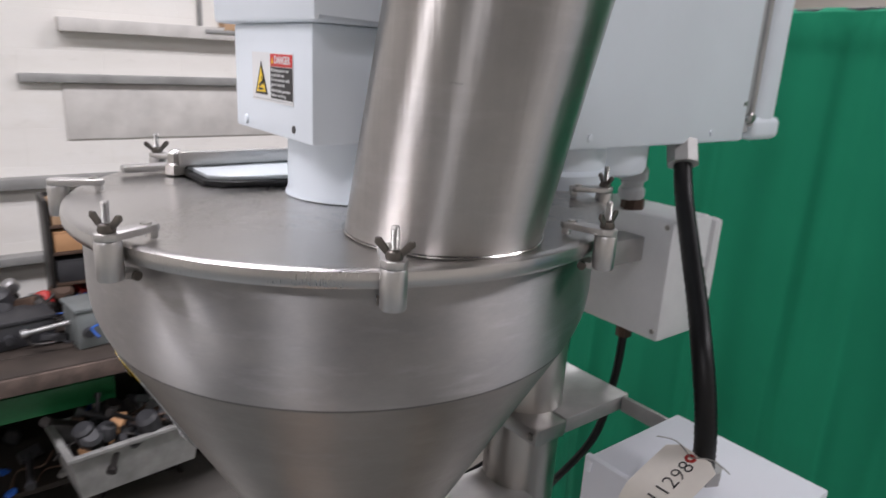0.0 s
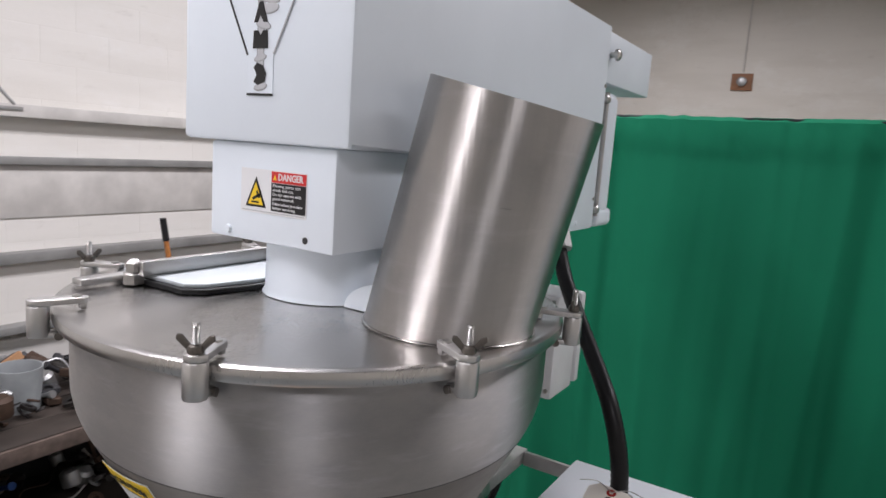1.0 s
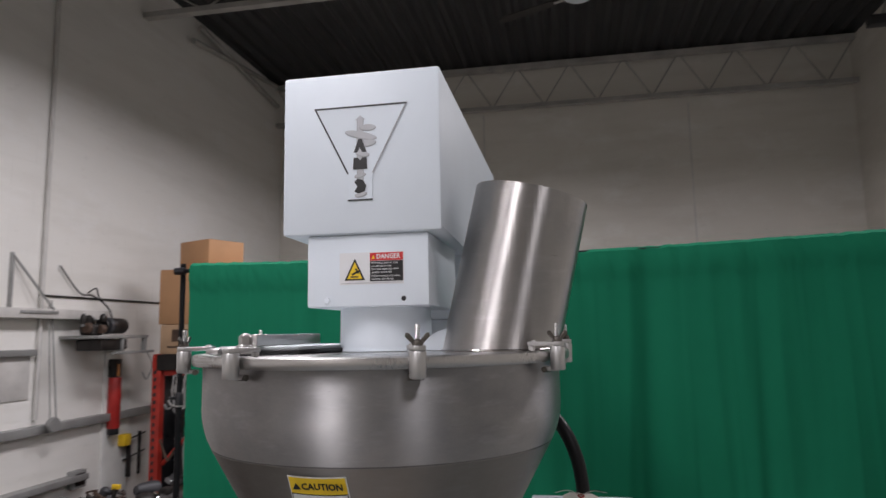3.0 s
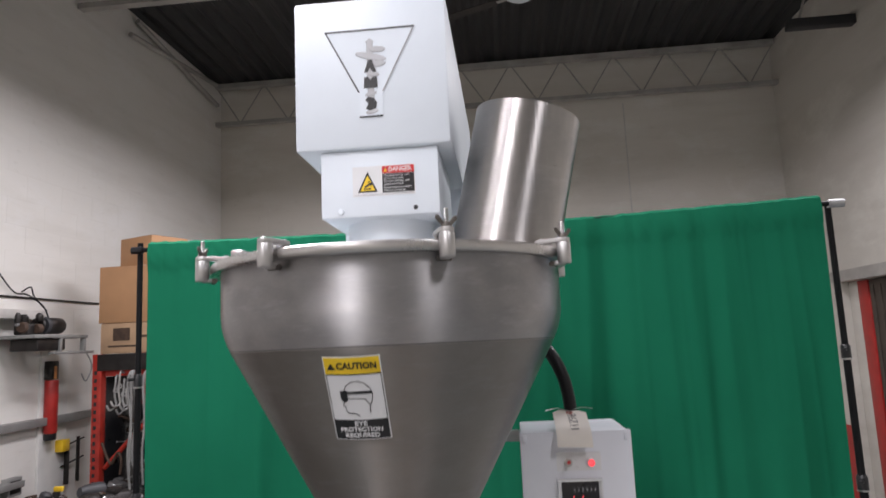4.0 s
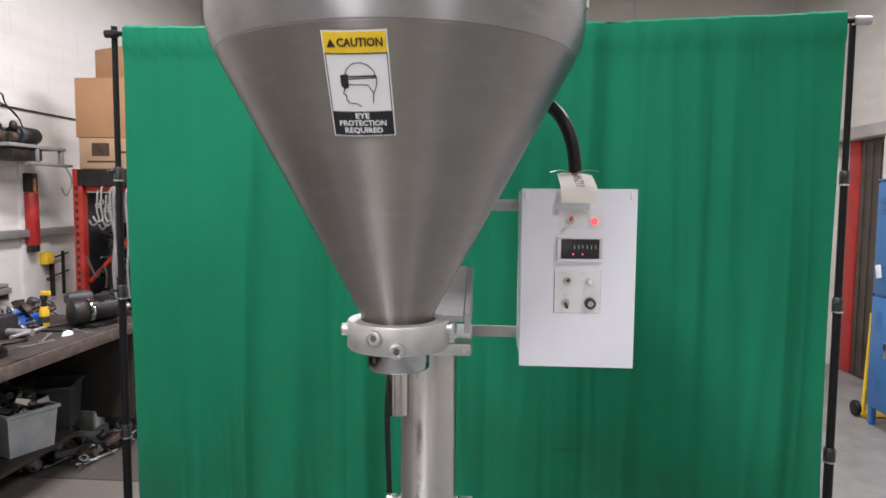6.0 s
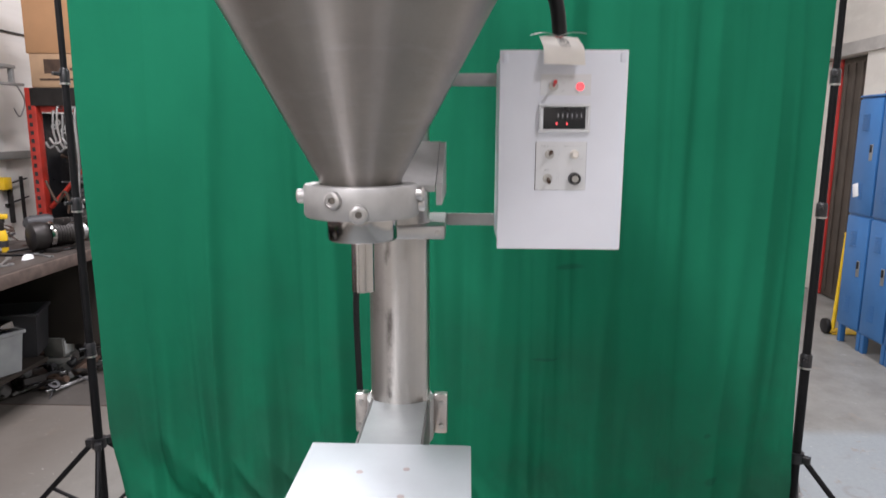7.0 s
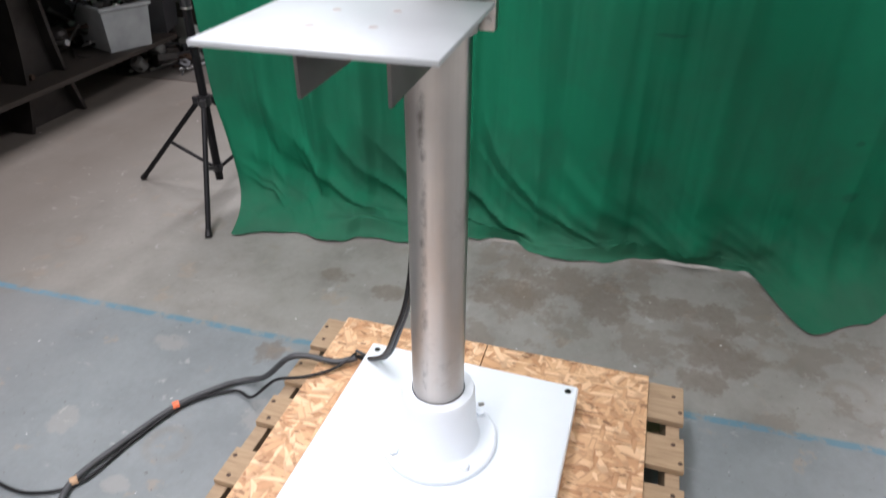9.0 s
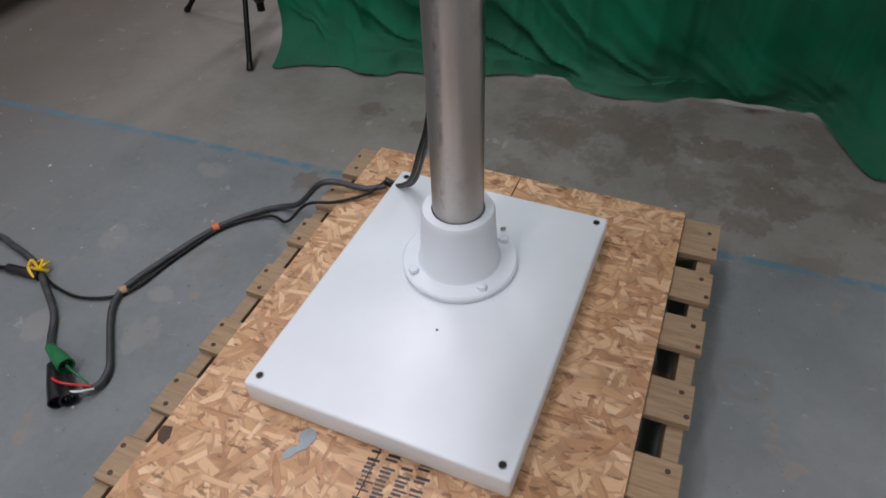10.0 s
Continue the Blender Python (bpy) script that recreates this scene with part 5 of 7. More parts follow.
for y in (0.460, 0.279):
    fpart("latch", block(0.581, 0.585, y - 0.004, y + 0.004, 1.728, 1.742, 0.0012), WHITE_BOX, front)
FR = lambda y, z, lift=0.0: facing(0.584 - lift, y, z)
fflat("power_plate", rect(-0.039, 0.039, -0.016, 0.016), 0.0011, STICKER, front, FR(0.366, 1.694))
cnt = fflat("counter_bezel", rect(-0.039, 0.039, -0.0215, 0.0215), 0.0060, STICKER, front, FR(0.367, 1.643), "raised white counter bezel")
for y0, y1, z0, z1 in ((0.3275, 0.4065, 1.6605, 1.6650), (0.3275, 0.4065, 1.6210, 1.6258), (0.3275, 0.3320, 1.6259, 1.6604), (0.4020, 0.4065, 1.6259, 1.6604)):
    fpart("bezel_rim", block(0.5742, 0.5782, y0, y1, z0, z1, 0.0012), STICKER, cnt)
fpart("counter_window", block(0.5768, 0.5788, 0.3345, 0.3995, 1.6265, 1.6600, 0.0015), BLACK_PLASTIC, cnt, "black six-wheel counter window")
for i in range(6):
    fpart("digit_wheel", block(0.5760, 0.5769, 0.377 - i * 0.0072 - 0.0026, 0.377 - i * 0.0072 + 0.0026, 1.641, 1.652, 0.001), GREY_DARK, cnt)
    fpart("digit_mark", block(0.5757, 0.5760, 0.377 - i * 0.0072 - 0.0005, 0.377 - i * 0.0072 + 0.0005, 1.6440, 1.6495), INK_PALE, cnt)
# black sheet offset left and down paints the panel's edge shadow
fflat("panel_gasket", rect(-0.0405, 0.0398, -0.0384, 0.0378), 0.0006, INK, front, FR(0.3695, 1.569))
panel = fflat("switch_panel", rect(-0.0395, 0.0395, -0.038, 0.038), 0.0011, STICKER, front, FR(0.3695, 1.569))


def toggle(y, z, tip, mat):
    base = fpart("toggle_switch", lathe([(0, 0), (0.0075, 0), (0.0075, 0.003), (0.0052, 0.0035), (0.0052, 0.009), (0, 0.009)], 12, m=pose(0.5832, y, z, 0, -90, 0)), ZINC, front)
    fpart("lever", rod((0.575, y, z), (0.559, y, z + tip), 0.0022, 10, r2=0.0032), mat, base)


for y in (0.379, 0.363):
    fpart("count_light", lathe([(0, 0), (0.0017, 0), (0.0014, 0.0006), (0, 0.0008)], 12, m=pose(0.5767, y, 1.6345, 0, -90, 0)), lamp_red, cnt, "lit red counting light")
toggle(0.385, 1.692, 0.005, LABEL_RED)
toggle(0.388, 1.587, 0.004, RUST)
toggle(0.390, 1.549, -0.004, RUST)
fpart("push_button", lathe([(0, 0), (0.007, 0), (0.007, 0.004), (0.0055, 0.005), (0.0055, 0.013), (0.004, 0.015), (0, 0.015)], 20, m=pose(0.5832, 0.349, 1.587, 0, -90, 0)), PAPER, front, "cream push button")
fpart("speed_knob", lathe([(0, 0), (0.0098, 0), (0.0094, 0.012), (0.0084, 0.0145), (0.0058, 0.0145), (0.0055, 0.0135), (0, 0.0135)], 28, m=pose(0.5832, 0.348, 1.549, 0, -90, 0)), BLACK_PLASTIC, front, "black speed knob")
fpart("knob_cap", lathe([(0, 0), (0.0052, 0), (0.0052, 0.0008), (0, 0.0008)], 20, m=pose(0.5697, 0.348, 1.549, 0, -90, 0)), ZINC, front)
fpart("lamp_ring", lathe([(0.0066, 0), (0.0088, 0), (0.0088, 0.0022), (0.0070, 0.0030), (0.0066, 0.0030)], 28, m=pose(0.5832, 0.344, 1.691, 0, -90, 0), closed=True), STICKER, front)
fpart("pilot_lamp", lathe([(0, 0), (0.0064, 0), (0.0064, 0.003), (0.0054, 0.006), (0, 0.0075)], 24, m=pose(0.5832, 0.344, 1.691, 0, -90, 0)), lamp_red, front, "lit red pilot lamp")
for text, y, z, s, wide in (("POWER", 0.366, 1.7055, 0.005, 0.026), ("ON", 0.371, 1.697, 0.0035, 0.006), ("OFF", 0.371, 1.684, 0.0035, 0.008)):
    fletters("print", text, s, INK_GREY, front, FR(y, z, 0.0009), width=wide)
for y, z, w in ((0.388, 1.600, 0.030), (0.350, 1.600, 0.032), (0.389, 1.5625, 0.014), (0.349, 1.5625, 0.020), (0.374, 1.592, 0.007), (0.374, 1.587, 0.005), (0.374, 1.581, 0.008), (0.374, 1.556, 0.008), (0.374, 1.550, 0.006), (0.374, 1.543, 0.008), (0.338, 1.580, 0.005)):
    for k in range(max(2, int(w / 0.0045))):
        n = max(2, int(w / 0.0045))
        fflat("print_bar", rect(-0.0012, 0.0012, -0.0011, 0.0011), 0.0002, INK_GREY, front, FR(y + w / 2 - (k + 0.5) * w / n, z, 0.0009))

conduit = fpart("flexible_conduit", hose([(0.825, 0.556, 2.078), (0.803, 0.529, 2.022), (0.765, 0.487, 1.972), (0.713, 0.434, 1.920), (0.676, 0.399, 1.885), (0.662, 0.378, 1.840), (0.661, 0.369, 1.795), (0.664, 0.367, 1.752)], 0.0117, 16, 12, ribs=0.0007), RUBBER, None, "ribbed black flexible conduit")
for p, q, r in (((0.828, 0.560, 2.089), (0.818, 0.548, 2.062), 0.021), ((0.665, 0.367, 1.744), (0.665, 0.367, 1.760), 0.020)):
    fpart("fitting", rod(p, q, r, 8), STEEL_DULL, conduit)

jbox = fpart("junction_box", block(0.79, 0.885, 0.529, 0.70, 1.815, 1.99, 0.006), PALE_PAINT, None, "pale grey painted junction box behind the column")
fpart("cover", block(0.885, 0.905, 0.524, 0.705, 1.822, 1.984, 0.006), PALE_PAINT, jbox)
for y, z in ((0.538, 1.83), (0.538, 1.98), (0.694, 1.83)):
    fpart("cover_screw", lathe([(0, 0), (0.004, 0), (0.0035, 0.002), (0, 0.002)], 10, m=pose(0.79, y, z, 0, -90, 0)), ZINC, jbox)
fpart("stay", block(0.70, 0.79, 0.57, 0.61, 1.925, 1.96, 0.003), STEEL_DULL, jbox)
fpart("gland", rod((0.815, 0.602, 1.795), (0.815, 0.602, 1.817), 0.012, 8), RUST, jbox)
fpart("conduit_nut", rod((0.808, 0.612, 1.989), (0.808, 0.612, 2.004), 0.0165, 8), RUST, jbox)
fpart("conduit_coupling", lathe([(0, 2.003), (0.0150, 2.003), (0.0185, 2.008), (0.0185, 2.018), (0.0150, 2.022), (0.0155, 2.028), (0.0205, 2.032), (0.0205, 2.046), (0.016, 2.052), (0.016, 2.088), (0, 2.088)], 24, m=pose(0.806, 0.615, 0)), GREY_PAINT, jbox)
fpart("motor_boss", lathe([(0, 2.046), (0.055, 2.046), (0.064, 2.050), (0.067, 2.057), (0.067, 2.0885), (0, 2.0885)], 48, m=pose(0.735, 0.628, 0)), WHITE, jbox, "white round boss under the head")
fpart("power_cord", hose([(0.815, 0.602, 1.80), (0.812, 0.605, 1.72), (0.80, 0.622, 1.61), (0.762, 0.685, 1.48), (0.730, 0.722, 1.36), (0.73, 0.722, 1.15), (0.737, 0.712, 0.90), (0.742, 0.712, 0.66), (0.742, 0.728, 0.50), (0.76, 0.765, 0.38), (0.80, 0.81, 0.27), (0.86, 0.88, 0.19), (0.888, 0.922, 0.166)], 0.0062, 8, 6), RUBBER, None, "black power cord hanging behind the column")
fpart("second_power_cord", hose([(0.80, 0.69, 1.822), (0.79, 0.70, 1.66), (0.757, 0.726, 1.5), (0.757, 0.728, 1.2), (0.76, 0.722, 0.80), (0.75, 0.722, 0.52), (0.775, 0.76, 0.37), (0.82, 0.81, 0.25), (0.875, 0.875, 0.185), (0.895, 0.925, 0.178)], 0.0045, 8, 6), CORD, None, "thin black cord beside the power cord")
# paper tag tied to the control box
tag = thing("paper_tag", 0.66, 0.372, 1.747, "manila stock tag wired to the control box", "tag")
bm = bmesh.new()
prof = [(-0.008, 0.0275), (-0.018, 0.0245), (-0.045, 0.0155), (-0.070, 0.0070), (-0.084, 0.001), (-0.093, -0.009), (-0.1005, -0.026)]
rows = []
for x, z in prof:
    w = 0.019 if x > -0.01 else 0.031
    rows.append([bm.verts.new((x, -w, z)), bm.verts.new((x, w, z + 0.002))])
for a, c in zip(rows, rows[1:]):
    bm.faces.new((a[0], a[1], c[1], c[0]))
ext = bmesh.ops.extrude_face_region(bm, geom=bm.faces[:])
bmesh.ops.translate(bm, vec=(0, 0, 0.0005), verts=[v for v in ext["geom"] if isinstance(v, bmesh.types.BMVert)])
part("card", bm, PAPER, tag)
part("reinforcement", lathe([(0.0025, 0.0115), (0.0065, 0.0115), (0.006, 0.0125), (0.0028, 0.0125)], 18, m=Matrix.Translation((-0.0175, 0, 0.0255)) @ Matrix.Rotation(radians(-18.5), 4, "Y") @ Matrix.Translation((0, 0, -0.0112)), closed=True), RED, tag)
for s, z in ((-1, 0.020), (1, 0.018)):
    part("wire", hose([(-0.0175, 0, 0.027), (-0.012, s * 0.022, 0.034), (-0.016, s * 0.045, z + 0.012)], 0.0007, 5, 4), ZINC, tag)
letters("writing", "11298", 0.024, INK, tag, Matrix.Translation((-0.056, -0.004, 0.0122)) @ Matrix.Rotation(radians(-18.5), 4, "Y") @ Matrix.Translation((0, 0, 0.0012)), width=0.062, bold=-0.0003)

# ---- pallet and boards ----
PT = 1.5
pallet = thing("pallet", 0.44, 0.605, 0.0, "weathered wooden shipping pallet under the filler", "pallet", turn=-PT)
PB = 0.128
slat_rows = ((-0.58, 0.13), (-0.42, 0.092), (-0.265, 0.092), (-0.11, 0.092), (0.065, 0.095), (0.24, 0.092), (0.385, 0.096), (0.545, 0.125))
for x, w in slat_rows:
    s = part("deck_board", block(x - w / 2, x + w / 2, -0.495, 0.490, PB - 0.016, PB, 0.0015, 1), PLANK, pallet)
    for y in (-0.478, 0.472):
        for dx in (-0.028, 0.024):
            part("nail", lathe([(0, PB), (0.0055, PB), (0.0055, PB + 0.0006), (0, PB + 0.0006)], 8, m=pose(x + dx, y + dx * 0.3, 0)), RUST, s)
for y in (-0.472, 0.0, 0.474):
    part("stringer", block(-0.64, 0.60, y - 0.016, y + 0.016, 0.016, PB - 0.0165, 0.0015, 1), PLANK, pallet)
for x in (-0.58, -0.2, 0.17, 0.545):
    part("bottom_board", block(x - 0.045, x + 0.045, -0.495, 0.490, 0.0, 0.016, 0.0015, 1), PLANK, pallet)
for y0, y1, label in ((-0.408, 0.017, "strand board sheet nailed on the pallet"), (0.019, 0.43, "strand board sheet with a printed stamp")):
    sheet = thing("strand_board", 0.44, 0.605, PB, label, "board", "boards on the pallet", turn=-PT)
    part("board", block(-0.66, 0.615, y0, y1, 0, 0.0118, 0.001, 1), OSB, sheet)
    if y0 > 0:
        part("knot", prism([(-0.372, 0.402), (-0.356, 0.398), (-0.334, 0.408), (-0.338, 0.426), (-0.352, 0.428), (-0.368, 0.418)], 0.0118, 0.0124), RUST, sheet, "dark chip")
stamp = thing("board_stamp", 0.150, 0.592, PB + 0.012, "black printed grade stamp on the strand board", "stamp", turn=-PT + 4)
srng = random.Random(12)
for j in range(4):
    for i in range(13):
        if srng.random() < 0.12:
            continue
        y, x = 0.052 - j * 0.031 - srng.uniform(0, 0.004), 0.048 - i * 0.0082
        part("stamp_bar", block(x, x + srng.uniform(0.0032, 0.0058), y - srng.uniform(0.016, 0.027), y, 0, 0.0004), INK, stamp)
spill = bmesh.new()
lathe([(0, 0), (0.017, 0), (0.016, 0.0012), (0, 0.0016)], 18, spill, pose(0.0, 0, 0))
prism([(-0.010, -0.010), (-0.013, 0.006), (-0.024, 0.010), (-0.034, 0.022), (-0.048, 0.028), (-0.056, 0.020), (-0.050, 0.010), (-0.040, 0.006), (-0.030, -0.002), (-0.022, -0.012)], 0, 0.0012, spill)
solid("paint_spill", spill, GREY_FLAKE, 0.184, 0.768, PB + 0.0122, "grey dried paint drips on the strand board", "paint")
solid("mark_dot", lathe([(0, 0), (0.003, 0), (0.003, 0.0006), (0, 0.0006)], 8), INK, 0.453, 0.612, 0.2002, "small dark chip in the white enamel", "chip")

# ---- green backdrop and stands ----
CUR_X = 1.865


def drape():
    bm = bmesh.new()
    nu, nv = 420, 230
    y0, y1, top = 1.905, -0.70, 2.37
    hem = [(0.0, 1.575), (0.07, 1.635), (0.14, 1.672), (0.20, 1.64), (0.234, 1.645), (0.255, 1.70), (0.337, 1.718), (0.42, 1.80), (0.45, 1.835), (0.475, 1.825), (0.504, 1.758), (0.55, 1.745), (0.604, 1.762), (0.656, 1.83), (0.716, 1.84), (0.788, 1.835), (0.858, 1.522), (0.92, 1.63), (0.984, 1.768), (1.0, 1.79)]

    def rounded(n):
        """A fold crest without a knife edge."""
        return math.sqrt(n * n + 0.008) - 0.05

    def hem_x(u):
        for (a, xa), (c, xc) in zip(hem, hem[1:]):
            if u <= c:
                k = (u - a) / (c - a)
                k = k * k * (3 - 2 * k)
                return xa + (xc - xa) * k
        return hem[-1][1]

    rows = []
    for j in range(nv + 1):
        v = j / nv
        row = []
        for i in range(nu + 1):
            u = i / nu
            y = y0 + (y1 - y0) * u
            trail = max(0.03, CUR_X - hem_x(u))
            turn_up = 0.05 + min(0.20, 0.55 * trail)
            drop = v * (top - turn_up + 0.72 * (turn_up + trail) + 0.02)
            n1 = noise.noise((y * 2.1, 0.3, v * 0.9))
            n2 = noise.noise((y * 5.5, 5.1, v * 1.6))
            n3 = noise.noise((y * 13, 9.1, v * 1.4))
            n4 = noise.noise((y * 7.5 + 0.6 * n1, 3.7, v * 0.7))
            amp = 0.35 + 0.65 * min(1, v * 1.6)
            # soft hanging folds, narrow pleats that fade and merge on the way down
            pleat = 1 - 2 * rounded(noise.noise((y * 6.0 + 0.5 * n1, 1.9, v * 0.9)))
            thin = 1 - 2 * rounded(noise.noise((y * 17.0 + 0.8 * n2, 6.3, v * 1.2)))
            slack = noise.noise((y * 3.2 + v * 2.4, 8.1, v * 4.2))
            fold = amp * (0.050 * n1 + 0.050 * n4 + 0.034 * n2 + 0.019 * n3 + 0.010 * slack - 0.020 * max(0, pleat) ** 3 - 0.007 * max(0, thin) ** 2)
            if drop <= top - turn_up:
                k = 0.0
                x, z = CUR_X + fold, top - drop
            else:
                # the cloth sweeps out over the floor to its hem
                k = min(1.0, (drop - (top - turn_up)) / (0.72 * (turn_up + trail) + 0.02))
                xa, xb, xc = CUR_X + fold, CUR_X + fold * 0.6 - 0.10 * trail, hem_x(u) if trail > 0.031 else CUR_X - 0.03
                x = (1 - k) ** 2 * xa + 2 * k * (1 - k) * xb + k * k * xc
                z = (1 - k) ** 2 * turn_up + 0.007
            # dragged folds low on the cloth, swinging sideways and flattening towards the floor
            low = max(0.0, min(1.0, (0.80 - z) / 0.80))
            if low > 0:
                swing = y + 0.62 * low ** 3
                ridge = 1 - 2.2 * rounded(noise.noise((swing * 4.6, 2.2, 0.25 * z)))
                small = 1 - 2.2 * rounded(noise.noise((swing * 9.5, 7.7, 0.4 * z)))
                hollow = noise.noise((y * 3.4, 4.9, z * 7.0))
                left_side = 1.0 if u < 0.42 else max(0.35, 1.0 - 3.0 * (u - 0.42))
                push = low ** 1.5 * min(1.0, u / 0.06) * left_side * (0.058 * max(0.0, ridge) ** 2 + 0.022 * max(0.0, small) ** 2) + 0.022 * low ** 2 * hollow
                flatten = max(0.0, 1 - k * 1.05)
                x -= push * (0.25 + 0.75 * flatten)
                z += 0.85 * k * (1 - k ** 3) * (0.60 * push + 0.010 + 0.018 * max(0.0, noise.noise((y * 11, k * 2.5, 3.3))))
            if k > 0.2:
                # cloth bunched in a loose roll just inside its hem, a crease behind it
                bunch = max(0.0, 0.35 + 1.3 * noise.noise((y * 3.6, 7.4, 0.2))) * min(1.0, u / 0.05) * (1.0 if u < 0.76 else 0.35)
                at = 0.74 + 0.10 * noise.noise((y * 5.2, 1.1, 4.0))
                z += 0.055 * bunch * math.exp(-((k - at) / 0.12) ** 2) + 0.024 * bunch * math.exp(-((k - at + 0.30) / 0.08) ** 2)
                x -= 0.020 * bunch * math.exp(-((k - at) / 0.10) ** 2)
            if k > 0.75:
                # the hem curls up a little here and there
                z += (k - 0.75) * 0.06 * max(0.0, noise.noise((y * 8, 2.2, 0.7))) + 0.004 * abs(noise.noise((y * 24, 5.2, k * 2)))
                x += 0.010 * noise.noise((y * 12, 4.4, k)) * (k - 0.75) * 4
            if v < 0.22:
                gather = (1 - v / 0.22) ** 1.5
                x -= 0.004 * gather * noise.noise((y * 26, 12.0, v * 3.0))
            if v < 0.045:
                ruff = 1 - v / 0.045
                x -= 0.003 * noise.noise((y * 40 + v * 40, 4, v * 40)) + 0.0015 * noise.noise((y * 80, 9, v * 90)) + 0.007 * math.sin(math.pi * ruff)
                z += 0.004 * ruff * noise.noise((y * 30, 1, 0))
            z += (0.022 * u - 0.012 - 0.024 * math.sin(math.pi * u)) * max(0.0, 1 - v * 1.2)
            inset = max(0.0, (v - 0.72) / 0.28) ** 1.6
            yy = y - (0.15 * inset + 0.03 * min(1.0, v * 1.8)) * max(0, 1 - u * 5)
            row.append(bm.verts.new((x, yy, max(z, 0.006))))
        rows.append(row)
    for a, c in zip(rows, rows[1:]):
        for i in range(nu):
            bm.faces.new((a[i], a[i + 1], c[i + 1], c[i]))
    # rod pocket over the crossbar
    back = [[], []]
    for i in range(nu + 1):
        t = rows[0][i].co
        back[0].append(bm.verts.new((t.x + 0.022, t.y, t.z + 0.012)))
        back[1].append(bm.verts.new((t.x + 0.040, t.y, t.z - 0.07)))
    for a, c in ((rows[0], back[0]), (back[0], back[1])):
        for i in range(nu):
            bm.faces.new((a[i], c[i], c[i + 1], a[i + 1]))
    return bm


curtain = thing("backdrop_curtain", CUR_X, 0.6, 0, "green muslin backdrop draped from a crossbar onto the floor", "curtain")
bm = drape()
bm.transform(Matrix.Translation((-CUR_X, -0.6, 0)))
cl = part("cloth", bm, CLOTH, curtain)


def stand(x, y, height, legs, label):
    s = thing("backdrop_stand", x, y, 0, label, "light stand", "backdrop stands")
    part("lower_tube", rod((0, 0, 0.06), (0, 0, 0.80), 0.0165, 16), BLACK_PAINT, s)
    part("middle_tube", rod((0, 0, 0.78), (0, 0, 1.36), 0.0145, 16), BLACK_PAINT, s)
    part("middle_tube", rod((0, 0, 1.34), (0, 0, 1.82), 0.0128, 16), BLACK_PAINT, s)
    part("upper_tube", rod((0, 0, 1.80), (0, 0, height), 0.0112, 16), BLACK_PAINT, s)
    for z, r in ((0.80, 0.021), (1.36, 0.019), (1.82, 0.017)):
        c = part("lock_collar", lathe([(0, z - 0.03), (r, z - 0.03), (r, z + 0.012), (r - 0.004, z + 0.02), (0, z + 0.02)], 20), BLACK_PLASTIC, s)
        part("lock_knob", rod((-0.016, 0.01, z), (-0.036, 0.022, z), 0.007, 10), BLACK_PLASTIC, c)
        part("trim_ring", lathe([(0, z - 0.036), (r + 0.001, z - 0.036), (r + 0.001, z - 0.030), (0, z - 0.030)], 20), ZINC, c)
    col = part("leg_collar", lathe([(0, 0.39), (0.027, 0.39), (0.027, 0.43), (0, 0.43)], 20), BLACK_PLASTIC, s)
    low = part("spreader_collar", lathe([(0, 0.10), (0.022, 0.10), (0.022, 0.13), (0, 0.13)], 20), BLACK_PLASTIC, s)
    for a in legs:
        c, d = math.cos(radians(a)), math.sin(radians(a))
        leg = part("leg", rod((0.028 * c, 0.028 * d, 0.405), (0.395 * c, 0.395 * d, 0.012), 0.0105, 12), BLACK_PAINT, s)
        part("rubber_foot", rod((0.385 * c, 0.385 * d, 0.022), (0.402 * c, 0.402 * d, 0.006), 0.013, 10), RUBBER, leg)
        part("strut", rod((0.02 * c, 0.02 * d, 0.115), (0.21 * c, 0.21 * d, 0.205), 0.0075, 10), BLACK_PAINT, s)
        part("hinge", block(0.02, 0.05, -0.012, 0.012, 0.392, 0.422, 0.003, m=pose(0, 0, 0, 0, 0, a)), BLACK_PLASTIC, col)
    return s


stand(1.905, 1.962, 2.37, (204, 89, -33), "black telescopic stand with tripod legs holding the backdrop")
stand(1.905, -0.742, 2.37, (-30, -130, 95), "black telescopic stand with tripod legs at the cloth's edge")
cross = thing("backdrop_crossbar", CUR_X + 0.02, 0.61, 2.338, "thin black crossbar carrying the backdrop", "crossbar")
part("bar", rod((0, -1.40, 0.02), (0, 1.37, 0.0), 0.009, 14), BLACK_PAINT, cross)
part("end_cap", rod((0, -1.345, 0.02), (0, -1.40, 0.02), 0.016, 12), GALV, cross)
part("end_cap", rod((0, 1.33, 0.0), (0, 1.375, 0.0), 0.015, 12), BLACK_PLASTIC, cross)

# wire-spoked stool base behind the stand
loop = thing("wire_stool_base", 2.20, -0.86, 0, "bent steel tube base with thin wires", "stool")
part("foot_loop", hose([(0.10, -0.05, 0.35), (0.10, -0.10, 0.10), (0.08, -0.12, 0.025), (0.0, -0.12, 0.014), (-0.10, -0.06, 0.014), (-0.12, 0.04, 0.03), (-0.10, 0.06, 0.35)], 0.012, 10, 6), GALV, loop)
for i in range(4):
    part("spoke", rod((0.09 - i * 0.05, -0.10 + i * 0.04, 0.03), (0.02, 0.0, 0.34), 0.003, 6), GALV, loop)

# ---- cord on the floor ----
cordset = thing("extension_cord", 0.60, 1.50, 0, "grey-black power cords bundled on the floor with loose plugs", "cable")


def ground(points, r, name, mat, label="", steps=8):
    return part(name, hose([(x - 0.60, y - 1.50, z) for x, y, z in points], r, 10, steps), mat, cordset, label)


